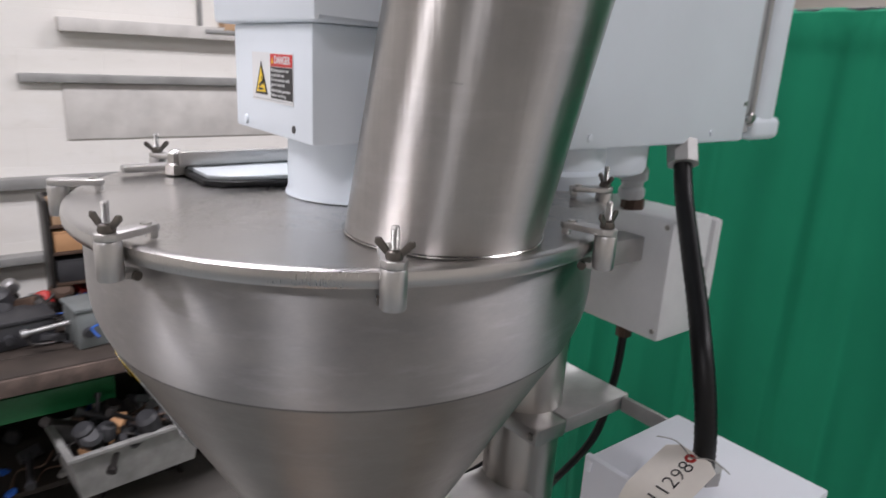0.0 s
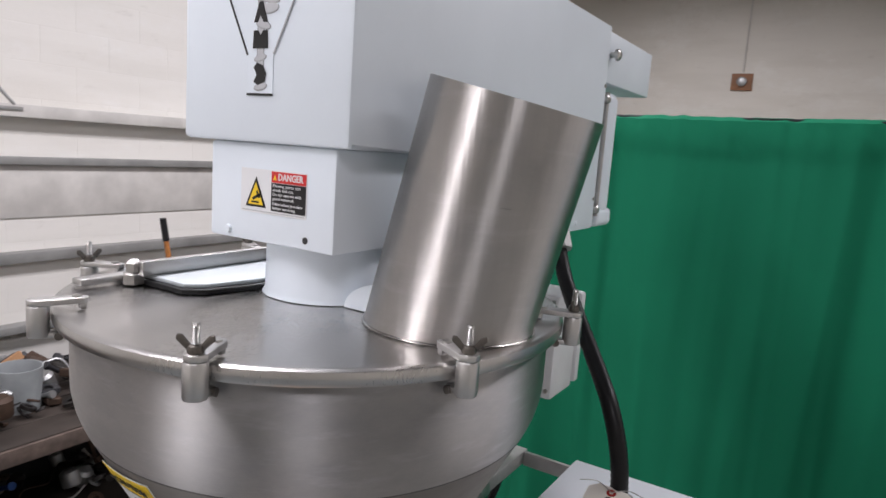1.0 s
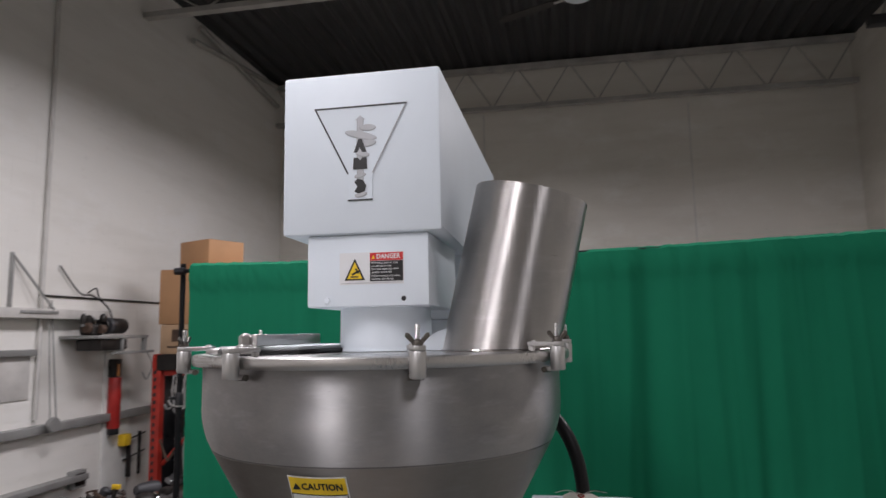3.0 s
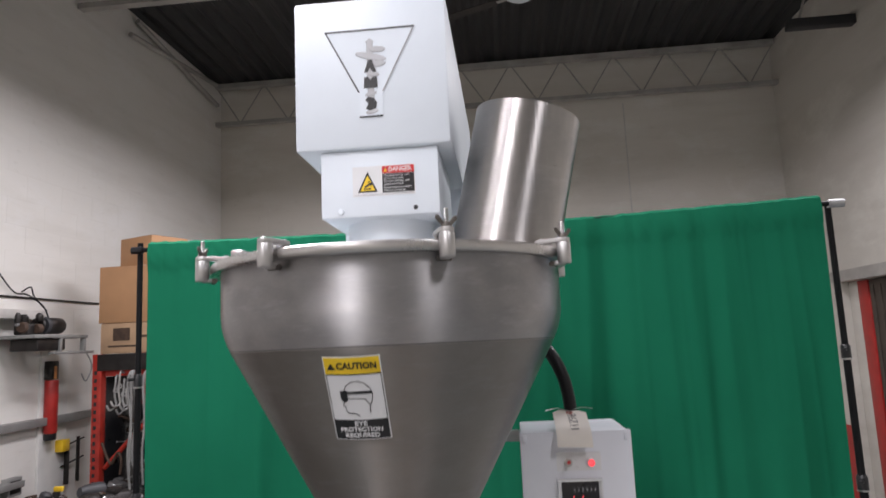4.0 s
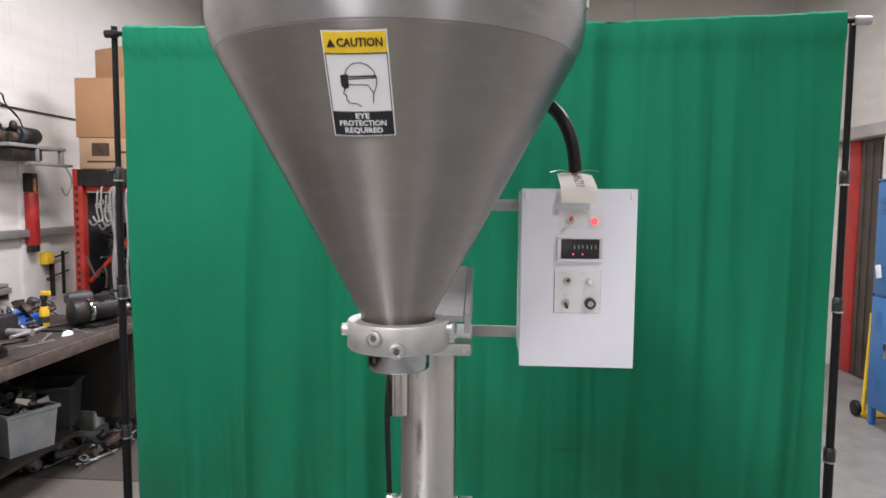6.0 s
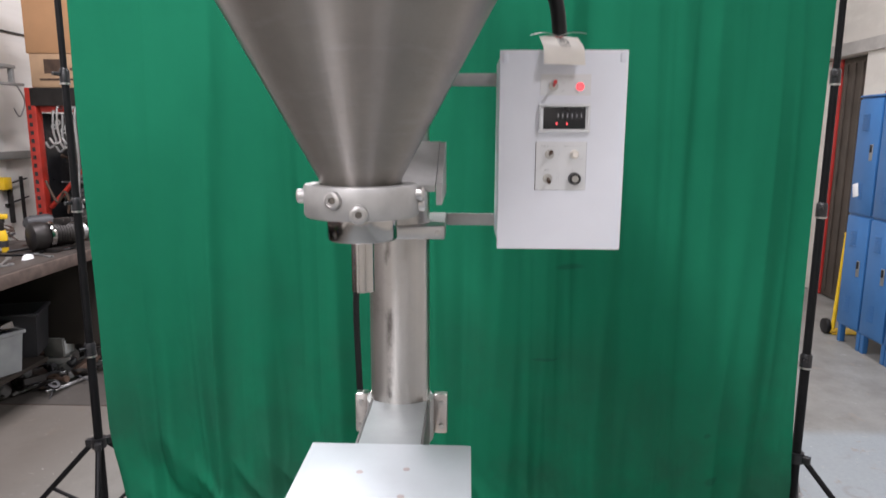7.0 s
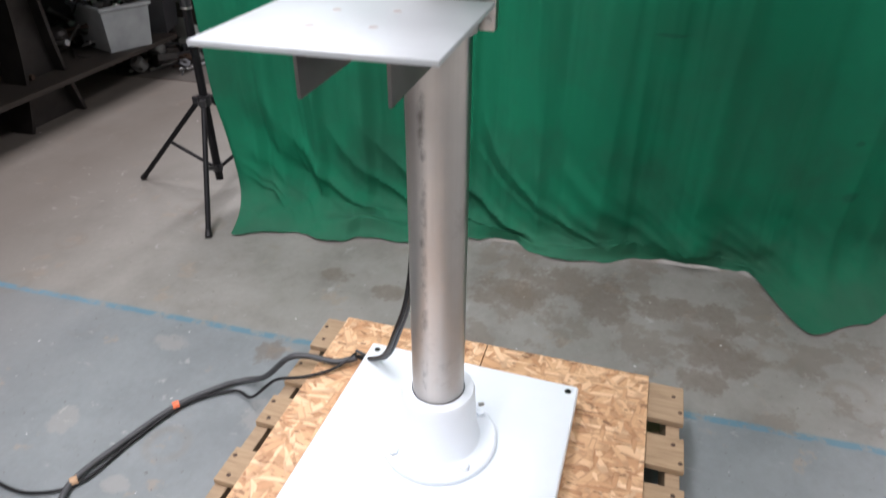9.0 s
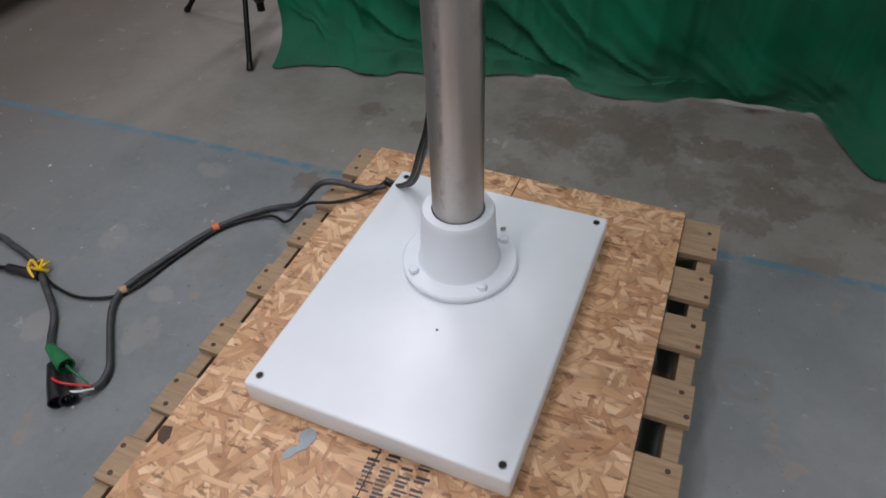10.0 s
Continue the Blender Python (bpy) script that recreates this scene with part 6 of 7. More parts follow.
ground([(0.888, 0.922, 0.160), (0.862, 0.972, 0.157), (0.862, 1.045, 0.158), (0.85, 1.10, 0.150), (0.862, 1.19, 0.05), (0.868, 1.262, 0.013), (0.83, 1.313, 0.012), (0.733, 1.39, 0.012), (0.592, 1.445, 0.012), (0.47, 1.482, 0.012), (0.41, 1.475, 0.012), (0.355, 1.44, 0.012), (0.29, 1.385, 0.012), (0.24, 1.345, 0.012), (0.195, 1.335, 0.014), (0.175, 1.355, 0.02)], 0.0082, "thick_cord", CORD)
ground([(0.895, 0.925, 0.170), (0.845, 0.965, 0.152), (0.80, 1.03, 0.146), (0.775, 1.10, 0.14), (0.80, 1.20, 0.03), (0.825, 1.275, 0.010), (0.745, 1.372, 0.010), (0.60, 1.428, 0.008), (0.455, 1.468, 0.008), (0.40, 1.56, 0.008), (0.405, 1.66, 0.008), (0.435, 1.74, 0.008)], 0.0042, "thin_cord", RUBBER)
ground([(0.237, 1.506, 0.030), (0.27, 1.545, 0.012), (0.335, 1.60, 0.012), (0.405, 1.70, 0.012), (0.455, 1.78, 0.012), (0.49, 1.90, 0.012), (0.506, 1.97, 0.012), (0.52, 2.2, 0.012), (0.50, 2.6, 0.012)], 0.0088, "second_cord", CORD)
ground([(0.42, 1.73, 0.012), (0.418, 1.78, 0.014), (0.415, 1.83, 0.014)], 0.013, "plug_body", BLACK_PLASTIC, "small black plug")
ground([(0.415, 1.83, 0.014), (0.40, 1.95, 0.010), (0.42, 2.2, 0.010)], 0.006, "plug_lead", RUBBER)
ground([(0.726, 1.398, 0.012), (0.738, 1.386, 0.012)], 0.0125, "tape_wrap", TAPE_ORANGE, "orange tape wrap", 2)
ground([(0.447, 1.487, 0.010), (0.460, 1.476, 0.010)], 0.0125, "tape_wrap", CARD_OLD, "tan tape wrap", 2)
for k in range(5):
    a = k * 1.3
    ground([(0.437, 1.745, 0.016), (0.437 + 0.02 * math.cos(a), 1.745 + 0.02 * math.sin(a), 0.03 + 0.008 * (k % 2)), (0.437 + 0.03 * math.cos(a + 0.9), 1.745 + 0.03 * math.sin(a + 0.9), 0.016)], 0.0042, "yellow_tie", YELLOW)
for x0, y0, x1, y1, z, mat, label in ((0.237, 1.507, 0.205, 1.424, 0.034, GREEN_PLASTIC, "green plug shell"), (0.205, 1.475, 0.127, 1.383, 0.021, BLACK_PLASTIC, "open black plug shell"), (0.195, 1.425, 0.140, 1.362, 0.021, BLACK_PLASTIC, "open black plug shell")):
    d = Vector((x1 - x0, y1 - y0, 0))
    mm = Matrix.Translation((x0 - 0.60, y0 - 1.50, z)) @ d.to_track_quat("Z", "Y").to_matrix().to_4x4()
    n = d.length
    shell = part("plug_shell", lathe([(0.007, 0), (0.011, 0.005), (0.017, n * 0.55), (0.0200, n), (0.0165, n), (0.013, n * 0.6), (0.005, 0.012)], 20, m=mm, closed=True), mat, cordset, label)
    part("plug_face", lathe([(0, n * 0.80), (0.0142, n * 0.80), (0.0142, n * 0.83), (0, n * 0.83)], 18, m=mm), BLACK_PLASTIC, shell)
    for a in (0.4, 2.5, 4.6):
        part("plug_blade", block(-0.0018, 0.0018, -0.0008, 0.0008, n * 0.83, n * 0.95, m=mm @ pose(0.007 * math.cos(a), 0.007 * math.sin(a), 0, 0, 0, math.degrees(a))), ZINC, shell)
for pts, mat in ((((0.206, 1.424, 0.036), (0.192, 1.385, 0.05), (0.186, 1.345, 0.028)), GREEN_PLASTIC), (((0.165, 1.425, 0.040), (0.160, 1.385, 0.048), (0.184, 1.338, 0.026)), LABEL_RED), (((0.150, 1.372, 0.036), (0.160, 1.348, 0.034), (0.183, 1.332, 0.02)), STICKER)):
    ground(pts, 0.0026, "wire", mat, "", 5)
solid("floor_joint", block(0, 0.006, -1.3, 1.6, 0, 0.0012), RUST, 3.165, 2.6, 0.0, "dark joint between concrete slabs", "joint", kind="structure")

# ---- lockers by the right wall ----


def locker(x):
    lk = thing("locker", x, -2.42, 0, "blue enamelled two-tier steel locker on legs", "locker", "row of lockers")
    part("body", block(-0.148, 0.148, -0.46, -0.018, 0.14, 1.885, 0.003), BLUE_LOCKER, lk)
    part("top", block(-0.150, 0.150, -0.462, 0.0, 1.885, 1.90, 0.003), BLUE_LOCKER, lk)
    for sx in (-0.125, 0.125):
        part("leg", block(sx - 0.02, sx + 0.02, -0.06, -0.02, 0, 0.14, 0.003), BLUE_LOCKER, lk)
        part("leg", block(sx - 0.02, sx + 0.02, -0.45, -0.41, 0, 0.14, 0.003), BLUE_LOCKER, lk)
    for z0 in (0.16, 1.025):
        d = part("door", block(-0.138, 0.138, -0.0175, 0.002, z0, z0 + 0.845, 0.004), BLUE_LOCKER, lk)
        part("handle_recess", block(-0.085, -0.045, 0.0022, 0.006, z0 + 0.40, z0 + 0.52, 0.002), GALV, d)
        part("handle", block(-0.075, -0.055, 0.006, 0.014, z0 + 0.46, z0 + 0.515, 0.003), DARK_STEEL, d)
        for zz in (z0 + 0.11, z0 + 0.62):
            for k in range(6):
                part("louvre", block(-0.01, 0.075, 0.0022, 0.0075, zz + k * 0.022, zz + k * 0.022 + 0.008, 0.002), BLUE_LOCKER, d)
    return lk


first = locker(4.55)
for i in range(1, 4):
    copy_thing(first, pose(4.55 - 0.302 * i, -2.42, 0))
solid("paper_slip", block(-0.035, 0.035, 0, 0.004, -0.05, 0.05, 0.001, m=pose(0, 0, 0, 0, 12, 0)), STICKER, 4.62, -2.416, 1.20, "torn white paper slip stuck on a locker door", "paper")
solid("red_cloth", lathe([(0, 0), (0.09, 0), (0.10, 0.02), (0.07, 0.045), (0, 0.05)], 16, m=Matrix.Diagonal((1.6, 1, 1, 1))), RED, 4.40, -2.55, 1.90, "red folded cloth on top of a locker", "cloth")
truck = thing("hand_truck", 4.84, -2.47, 0, "yellow steel hand truck leaning by the lockers", "hand truck", turn=-90)
for x in (0.0, 0.30):
    part("frame_tube", rod((x, -0.02, 0.05), (x + 0.01, -0.06, 0.85), 0.016, 12), YELLOW, truck)
    part("wheel", lathe([(0, -0.02), (0.04, -0.02), (0.06, -0.016), (0.065, 0), (0.06, 0.016), (0.04, 0.02), (0, 0.02)], 24, m=pose(x - 0.03, 0.03, 0.066, 0, 90, 0)), RUBBER, truck)
for z in (0.25, 0.55, 0.84):
    part("crossbar", rod((0.005, -0.04, z), (0.305, -0.04, z), 0.011, 10), YELLOW, truck)
part("toe_plate", block(0.0, 0.3, -0.02, 0.14, 0.004, 0.012, 0.001), YELLOW, truck)

# fixture on the far wall
plate = thing("wall_box", X_BACK, 1.36, 3.03, "small brown wooden plate with a round fitting", "junction box")
part("plate", block(-0.03, 0, -0.105, 0.105, 0.01, 0.185, 0.004), surface("brown_stained_board", (0.27, 0.125, 0.06), 0.6, 0, 0.25, 12, 90, 0.2), plate)
part("fitting", lathe([(0, 0), (0.05, 0), (0.05, 0.02), (0.03, 0.03), (0, 0.03)], 20, m=pose(-0.03, 0.0, 0.10, 0, -90, 0)), GALV, plate)
solid("wall_conduit", rod((0, 0, 0), (0, 0, 1.6), 0.008, 8), PALE_RAIL, X_BACK - 0.012, 1.36, 3.231, "thin conduit down the far wall", "conduit", kind="structure")

solid("wall_joint", block(0, 0.008, -0.007, 0.007, 0, 2.6), PALE_RAIL, X_BACK - 0.009, -1.15, 2.2, "vertical sealed joint in the far wall", "joint", kind="structure")

# ---- workbench side ----
bench = thing("workbench", 1.35, 2.87, 0, "long oily wooden workbench with steel pedestals", "workbench")
for k in range(5):
    part("top_plank", block(-2.6, 2.42, 0.01 + k * 0.19, 0.195 + k * 0.19, 0.85, 0.90, 0.006), BENCH_TOP, bench)
part("front_rail", block(-2.6, 2.42, -0.01, 0.008, 0.825, 0.895, 0.003), BENCH_EDGE, bench, "chipped wooden bench edge")
part("lower_shelf", block(-2.5, 2.0, 0.24, 0.95, 0.212, 0.24, 0.005), BENCH_SHADED, bench)


def flare(z):
    """Half width of the cast leg: slim under the top, spreading to the foot."""
    return 0.075 + 0.105 * (1 - z / 0.85) ** 2.6


for x in (-2.3, -0.7, 1.05):
    zs = [0.85 * i / 12 for i in range(13)]
    web = [(-flare(z), z) for z in zs] + [(flare(z), z) for z in reversed(zs)]
    part("pedestal", prism(web, 0, 0.03, m=Matrix.Translation((x, 0.45, 0)) @ pose(0, 0, 0, 90)), DARK_STEEL, bench)
    for s_ in (-1, 1):
        rim = [(s_ * flare(z), z) for z in zs] + [(s_ * (flare(z) + 0.022), z) for z in reversed(zs)]
        part("pedestal_flange", prism(rim, 0, 0.14, m=Matrix.Translation((x, 0.50, 0)) @ pose(0, 0, 0, 90), bevel=0.003), DARK_STEEL, bench)
# added sheet hides the lit wall and paints in the shade below
part("back_board", block(-2.55, 2.41, 0.955, 0.975, 0.02, 0.85, 0.002), GREY_DARK, bench, "added dark sheet standing in for the shade under the bench")
part("end_panel", block(2.30, 2.33, 0.05, 0.94, 0.22, 0.85, 0.004), BENCH_SHADED, bench)


def tote(x, y, z, w, d, h, mat, label, turn=0.0):
    t = thing("storage_bin", x, y, z, label, "bin", "bins of parts", turn=turn)
    bm = bmesh.new()
    inner = 0.006
    low = [(-w * 0.44, -d * 0.44), (w * 0.44, -d * 0.44), (w * 0.44, d * 0.44), (-w * 0.44, d * 0.44)]
    high = [(-w / 2, -d / 2), (w / 2, -d / 2), (w / 2, d / 2), (-w / 2, d / 2)]
    a = [bm.verts.new((px, py, 0)) for px, py in low]
    c = [bm.verts.new((px, py, h)) for px, py in high]
    e = [bm.verts.new((px * 0.94, py * 0.94, h)) for px, py in high]
    g = [bm.verts.new((px * 0.94, py * 0.94, inner)) for px, py in low]
    bm.faces.new(a[::-1])
    bm.faces.new(g)
    for i in range(4):
        j = (i + 1) % 4
        bm.faces.new((a[i], a[j], c[j], c[i]))
        bm.faces.new((c[i], c[j], e[j], e[i]))
        bm.faces.new((e[i], e[j], g[j], g[i]))
    part("tub", bm, mat, t)
    rim = bmesh.new()
    for x0, x1, y0, y1 in ((-w / 2 - 0.012, w / 2 + 0.012, -d / 2 - 0.012, -d / 2), (-w / 2 - 0.012, w / 2 + 0.012, d / 2, d / 2 + 0.012), (-w / 2 - 0.012, -w / 2, -d / 2, d / 2), (w / 2, w / 2 + 0.012, -d / 2, d / 2)):
        block(x0, x1, y0, y1, h - 0.02, h, 0.003, 1, bm=rim)
    part("rim", rim, mat, t)
    return t


rng = random.Random(4)


def scrap(n, x0, x1, y0, y1, z, spread, label, name="scrap_metal", mats=None):
    """Loose oddments heaped together: one heap, nobody could count it."""
    bms = {}
    for i in range(n):
        x, y = rng.uniform(x0, x1), rng.uniform(y0, y1)
        h = z + rng.uniform(0, spread)
        m = Matrix.Translation((x, y, h)) @ Euler((rng.uniform(-0.5, 0.5), rng.uniform(-0.6, 0.6), rng.uniform(0, 6.3))).to_matrix().to_4x4()
        mat = rng.choice(mats or (DARK_STEEL, GALV, RUST, DARK_STEEL, GREY_DARK))
        bm = bms.setdefault(mat.name, (bmesh.new(), mat))[0]
        kind = rng.randrange(5)
        s = rng.uniform(0.5, 1.2)
        if kind == 0:
            lathe([(0, 0), (0.012 * s, 0), (0.012 * s, 0.16 * s), (0.02 * s, 0.17 * s), (0.02 * s, 0.19 * s), (0, 0.19 * s)], 10, bm, m @ pose(0, 0, 0.012, 0, 80, 0))
        elif kind == 1:
            block(-0.06 * s, 0.06 * s, -0.035 * s, 0.035 * s, 0, 0.04 * s, 0.006, 1, bm, m)
        elif kind == 2:
            lathe([(0.02 * s, 0), (0.045 * s, 0), (0.045 * s, 0.02 * s), (0.02 * s, 0.02 * s)], 16, bm, m, closed=True)
        elif kind == 3:
            lathe([(0, 0), (0.04 * s, 0), (0.045 * s, 0.01), (0.045 * s, 0.07 * s), (0.03 * s, 0.085 * s), (0, 0.085 * s)], 14, bm, m)
        else:
            hose([m @ Vector(p) for p in ((-0.1 * s, 0, 0.01), (-0.03 * s, 0.04 * s, 0.02), (0.05 * s, -0.03 * s, 0.02), (0.12 * s, 0.02 * s, 0.01))], 0.006 * s, 6, 4, bm)
    heap = thing(name, (x0 + x1) / 2, (y0 + y1) / 2, z, label, "scrap", kind="stuff")
    for key, (bm, mat) in bms.items():
        bm.transform(Matrix.Translation((-(x0 + x1) / 2, -(y0 + y1) / 2, -z)))
        part("oddments", bm, mat, heap)
    return heap


scrap(130, 2.6, 3.7, 3.38, 3.78, 0.90, 0.07, "tools and fittings piled on the bench", "bench_tools", (DARK_STEEL, DARK_STEEL, GALV, RUST, RUST, GREY_DARK, STEEL_SHINY, RUST, DARK_STEEL))
scrap(140, 0.9, 2.5, 3.05, 3.75, 0.90, 0.08, "greasy tools and machine parts heaped on the bench", "bench_tools", (DARK_STEEL, DARK_STEEL, DARK_STEEL, GALV, RUST, RUST, GREY_DARK, GREY_DARK, RUST, CARD))
scrap(110, -1.0, 0.9, 3.0, 3.75, 0.90, 0.10, "mixed tools and fittings heaped on the bench", "bench_tools", (DARK_STEEL, DARK_STEEL, DARK_STEEL, DARK_STEEL, GALV, RUST, RUST, GREY_DARK, GREY_DARK, GREY_DARK, BLUE, RED))
scrap(150, 1.6, 3.6, 3.35, 3.7, 0.24, 0.10, "dark machine parts on the lower shelf", "shelf_parts")
scrap(90, -0.8, 1.6, 3.05, 3.7, 0.24, 0.12, "machine parts and wire on the lower shelf", "shelf_parts", (DARK_STEEL, GALV, RUST, GREY_DARK, BLUE, WHITE_DIRTY))
scrap(190, 3.22, 4.2, 3.02, 3.8, 0.0, 0.07, "rods and scrap lying on the floor under the bench", "floor_scrap")
scrap(50, 3.5, 4.4, 3.0, 3.9, 0.0, 0.25, "iron fittings heaped by the rack", "floor_scrap", (DARK_STEEL, GALV, RUST))

tote(3.04, 3.30, 0.241, 0.29, 0.36, 0.25, GREY_BIN, "grey plastic bin full of metal tools", -23)
scrap(60, 2.95, 3.12, 3.18, 3.42, 0.46, 0.06, "chrome and black tools filling a bin", "bin_contents", (STEEL_SHINY, GALV, DARK_STEEL, GREY_DARK))
tote(3.42, 3.34, 0.241, 0.30, 0.30, 0.28, GREY_DARK, "dark grey plastic bin lying tilted", 20)
solid("blue_case", block(-0.12, 0.12, -0.08, 0.08, 0, 0.22, 0.015), BLUE, 3.62, 3.60, 0.241, "blue plastic case on the lower shelf", "case")
for z, tw in ((0.0, 12), (0.132, -9)):
    sw = thing("switch_housing", 3.72 + 0.015 * (z > 0), 3.25, z, "grubby white electrical housing on the floor", "housing", "electrical housings", turn=tw)
    part("case", block(-0.10, 0.10, -0.075, 0.075, 0, 0.13, 0.010), WHITE_DIRTY, sw)
    part("knockout_cover", block(-0.085, -0.005, -0.079, -0.075, 0.02, 0.11, 0.0015), STICKER, sw)
    part("hole", lathe([(0, 0), (0.018, 0), (0.018, 0.002), (0, 0.002)], 16, m=pose(0.045, -0.075, 0.06, 90, 0, 0)), BLACK_PLASTIC, sw)
for p, q in (((3.28, 3.317), (3.509, 3.239)), ((3.341, 3.141), (3.442, 3.059)), ((3.36, 3.10), (3.60, 3.02)), ((3.22, 3.42), (3.44, 3.46))):
    solid("steel_rod", rod((0, 0, 0.012), (q[0] - p[0], q[1] - p[1], 0.016), 0.011, 10), GALV, p[0], p[1], 0, "bright steel rod on the floor under the bench", "rod", "steel rods")

motor = thing("electric_motor", 3.42, 3.07, 0.90, "dark electric motor lying on the bench", "motor")
part("gear_housing", lathe([(0, 0), (0.05, 0), (0.082, 0.012), (0.090, 0.05), (0.082, 0.09), (0.066, 0.105), (0, 0.105)], 28, m=pose(-0.12, 0.05, 0.095, 0, 90, -35)), DARK_STEEL, motor)
part("clamp_band", lathe([(0, 0), (0.076, 0), (0.078, 0.006), (0.078, 0.026), (0.074, 0.030), (0, 0.030)], 28, m=pose(-0.035, -0.010, 0.10, 0, 90, -35)), STEEL_SHINY, motor)
finned = [(0, 0), (0.064, 0), (0.072, 0.006)]
for i in range(9):
    finned += [(0.071, 0.012 + i * 0.015), (0.068, 0.0135 + i * 0.015), (0.068, 0.0185 + i * 0.015), (0.071, 0.020 + i * 0.015)]
part("stator", lathe(finned + [(0.070, 0.150), (0.055, 0.17), (0, 0.17)], 28, m=pose(-0.015, -0.024, 0.10, 0, 90, -35)), DARK_STEEL, motor, "oily finned motor body")
part("end_bell", lathe([(0, 0), (0.05, 0), (0.05, 0.03), (0.02, 0.04), (0.016, 0.08), (0, 0.08)], 24, m=pose(0.12, -0.118, 0.10, 0, 90, -35)), GALV, motor)
part("cowl", lathe([(0, 0), (0.062, 0), (0.064, 0.03), (0.045, 0.12), (0.03, 0.15), (0, 0.15)], 24, m=pose(0.22, 0.14, 0.13, 0, -80, -25)), GREY_DARK, motor)
part("terminal_box", block(0.0, 0.07, -0.10, -0.03, 0.155, 0.195, 0.006), DARK_STEEL, motor)
part("foot", block(-0.09, 0.12, -0.10, 0.06, 0, 0.025, 0.003), DARK_STEEL, motor)
bottle = thing("yellow_bottle", 3.34, 3.31, 0.90, "yellow spray bottle standing on the bench", "bottle")
part("body", lathe([(0, 0), (0.036, 0), (0.040, 0.01), (0.040, 0.10), (0.028, 0.13), (0, 0.13)], 24), YELLOW, bottle)
part("band", lathe([(0.0405, 0.03), (0.0412, 0.03), (0.0412, 0.07), (0.0405, 0.07)], 24, closed=True), GREY_DARK, bottle)
part("neck", lathe([(0, 0.13), (0.020, 0.13), (0.020, 0.17), (0.03, 0.175), (0.03, 0.20), (0, 0.20)], 20), DARK_STEEL, bottle)
part("trigger", block(-0.012, 0.012, -0.06, 0.02, 0.20, 0.23, 0.005), YELLOW, bottle)
bottle.scale = (0.74, 0.74, 1.0)
blue_tool = thing("blue_tool", 3.27, 3.42, 0.90, "blue plastic tool case lying on the bench", "tool")
part("case", block(-0.17, 0.17, -0.055, 0.055, 0, 0.075, 0.012, m=pose(0, 0, 0, 0, 0, 10)), BLUE, blue_tool)
part("grip", hose([(-0.08, 0, 0.07), (-0.06, 0, 0.10), (0.06, 0.01, 0.10), (0.08, 0.01, 0.07)], 0.011, 10, 5), BLUE, blue_tool)
vise = thing("bench_vise", 2.55, 3.10, 0.90, "heavy dark iron vise on the bench edge", "vise")
part("base", lathe([(0, 0), (0.10, 0), (0.10, 0.03), (0.06, 0.06), (0, 0.06)], 24), DARK_STEEL, vise)
part("body", block(-0.055, 0.055, -0.06, 0.12, 0.06, 0.15, 0.022, 3), DARK_STEEL, vise)
part("anvil", block(-0.04, 0.04, 0.06, 0.16, 0.10, 0.145, 0.012), DARK_STEEL, vise)
part("fixed_jaw", block(-0.075, 0.075, -0.075, -0.035, 0.10, 0.19, 0.012), DARK_STEEL, vise)
part("jaw", block(-0.075, 0.075, -0.13, -0.09, 0.09, 0.19, 0.014), DARK_STEEL, vise)
part("screw", rod((0, -0.24, 0.12), (0, -0.06, 0.12), 0.016, 12), GALV, vise)
part("bar", rod((-0.10, -0.22, 0.12), (0.10, -0.22, 0.12), 0.008, 10), GALV, vise)
vise.scale = (1.2, 1.2, 1.15)
for pts, r in (([(3.30, 3.26, 0.908), (3.38, 3.18, 0.912), (3.36, 3.06, 0.908), (3.22, 3.10, 0.908), (3.20, 3.24, 0.908), (3.30, 3.36, 0.915)], 0.007),
               ([(3.60, 3.10, 0.99), (3.66, 3.06, 0.94), (3.58, 2.98, 0.908), (3.44, 2.95, 0.908), (3.36, 3.00, 0.907)], 0.006),
               ([(2.80, 3.20, 0.908), (2.92, 3.13, 0.915), (3.02, 3.22, 0.910), (2.94, 3.34, 0.912), (3.05, 3.44, 0.930)], 0.008)):
    x, y = pts[0][0], pts[0][1]
    solid("loose_cable", hose([(p[0] - x, p[1] - y, p[2] - 0.90) for p in pts], r, 8, 6), RUBBER, x, y, 0.90, "black rubber cable trailing over the bench", "cable", "cables on the bench")
for x, y, a, n in ((3.02, 3.08, 25, 0.20), (2.86, 3.02, -18, 0.16), (3.22, 2.99, 60, 0.13)):
    spanner = thing("spanner", x, y, 0.901, "worn steel spanner lying on the bench", "spanner", "spanners on the bench", turn=a)
    part("shank", block(-n / 2, n / 2, -0.006, 0.006, 0, 0.007, 0.002), GALV, spanner)
    part("ring", lathe([(0.008, 0), (0.016, 0), (0.016, 0.009), (0.008, 0.009)], 16, m=pose(n / 2 + 0.012, 0, 0), closed=True), GALV, spanner)
    part("jaw", prism([(0, -0.009), (-0.022, -0.017), (-0.026, -0.008), (-0.014, -0.005), (-0.014, 0.005), (-0.026, 0.008), (-0.022, 0.017), (0, 0.009)], 0, 0.009, m=pose(-n / 2, 0, 0)), GALV, spanner)
scraper = thing("paper_scrap", 3.13, 3.02, 0.90, "white scrap of plastic on the bench", "scrap")
part("scrap", lathe([(0, 0), (0.04, 0), (0.03, 0.02), (0, 0.03)], 9, m=Matrix.Diagonal((1.2, 0.6, 1, 1))), STICKER, scraper)
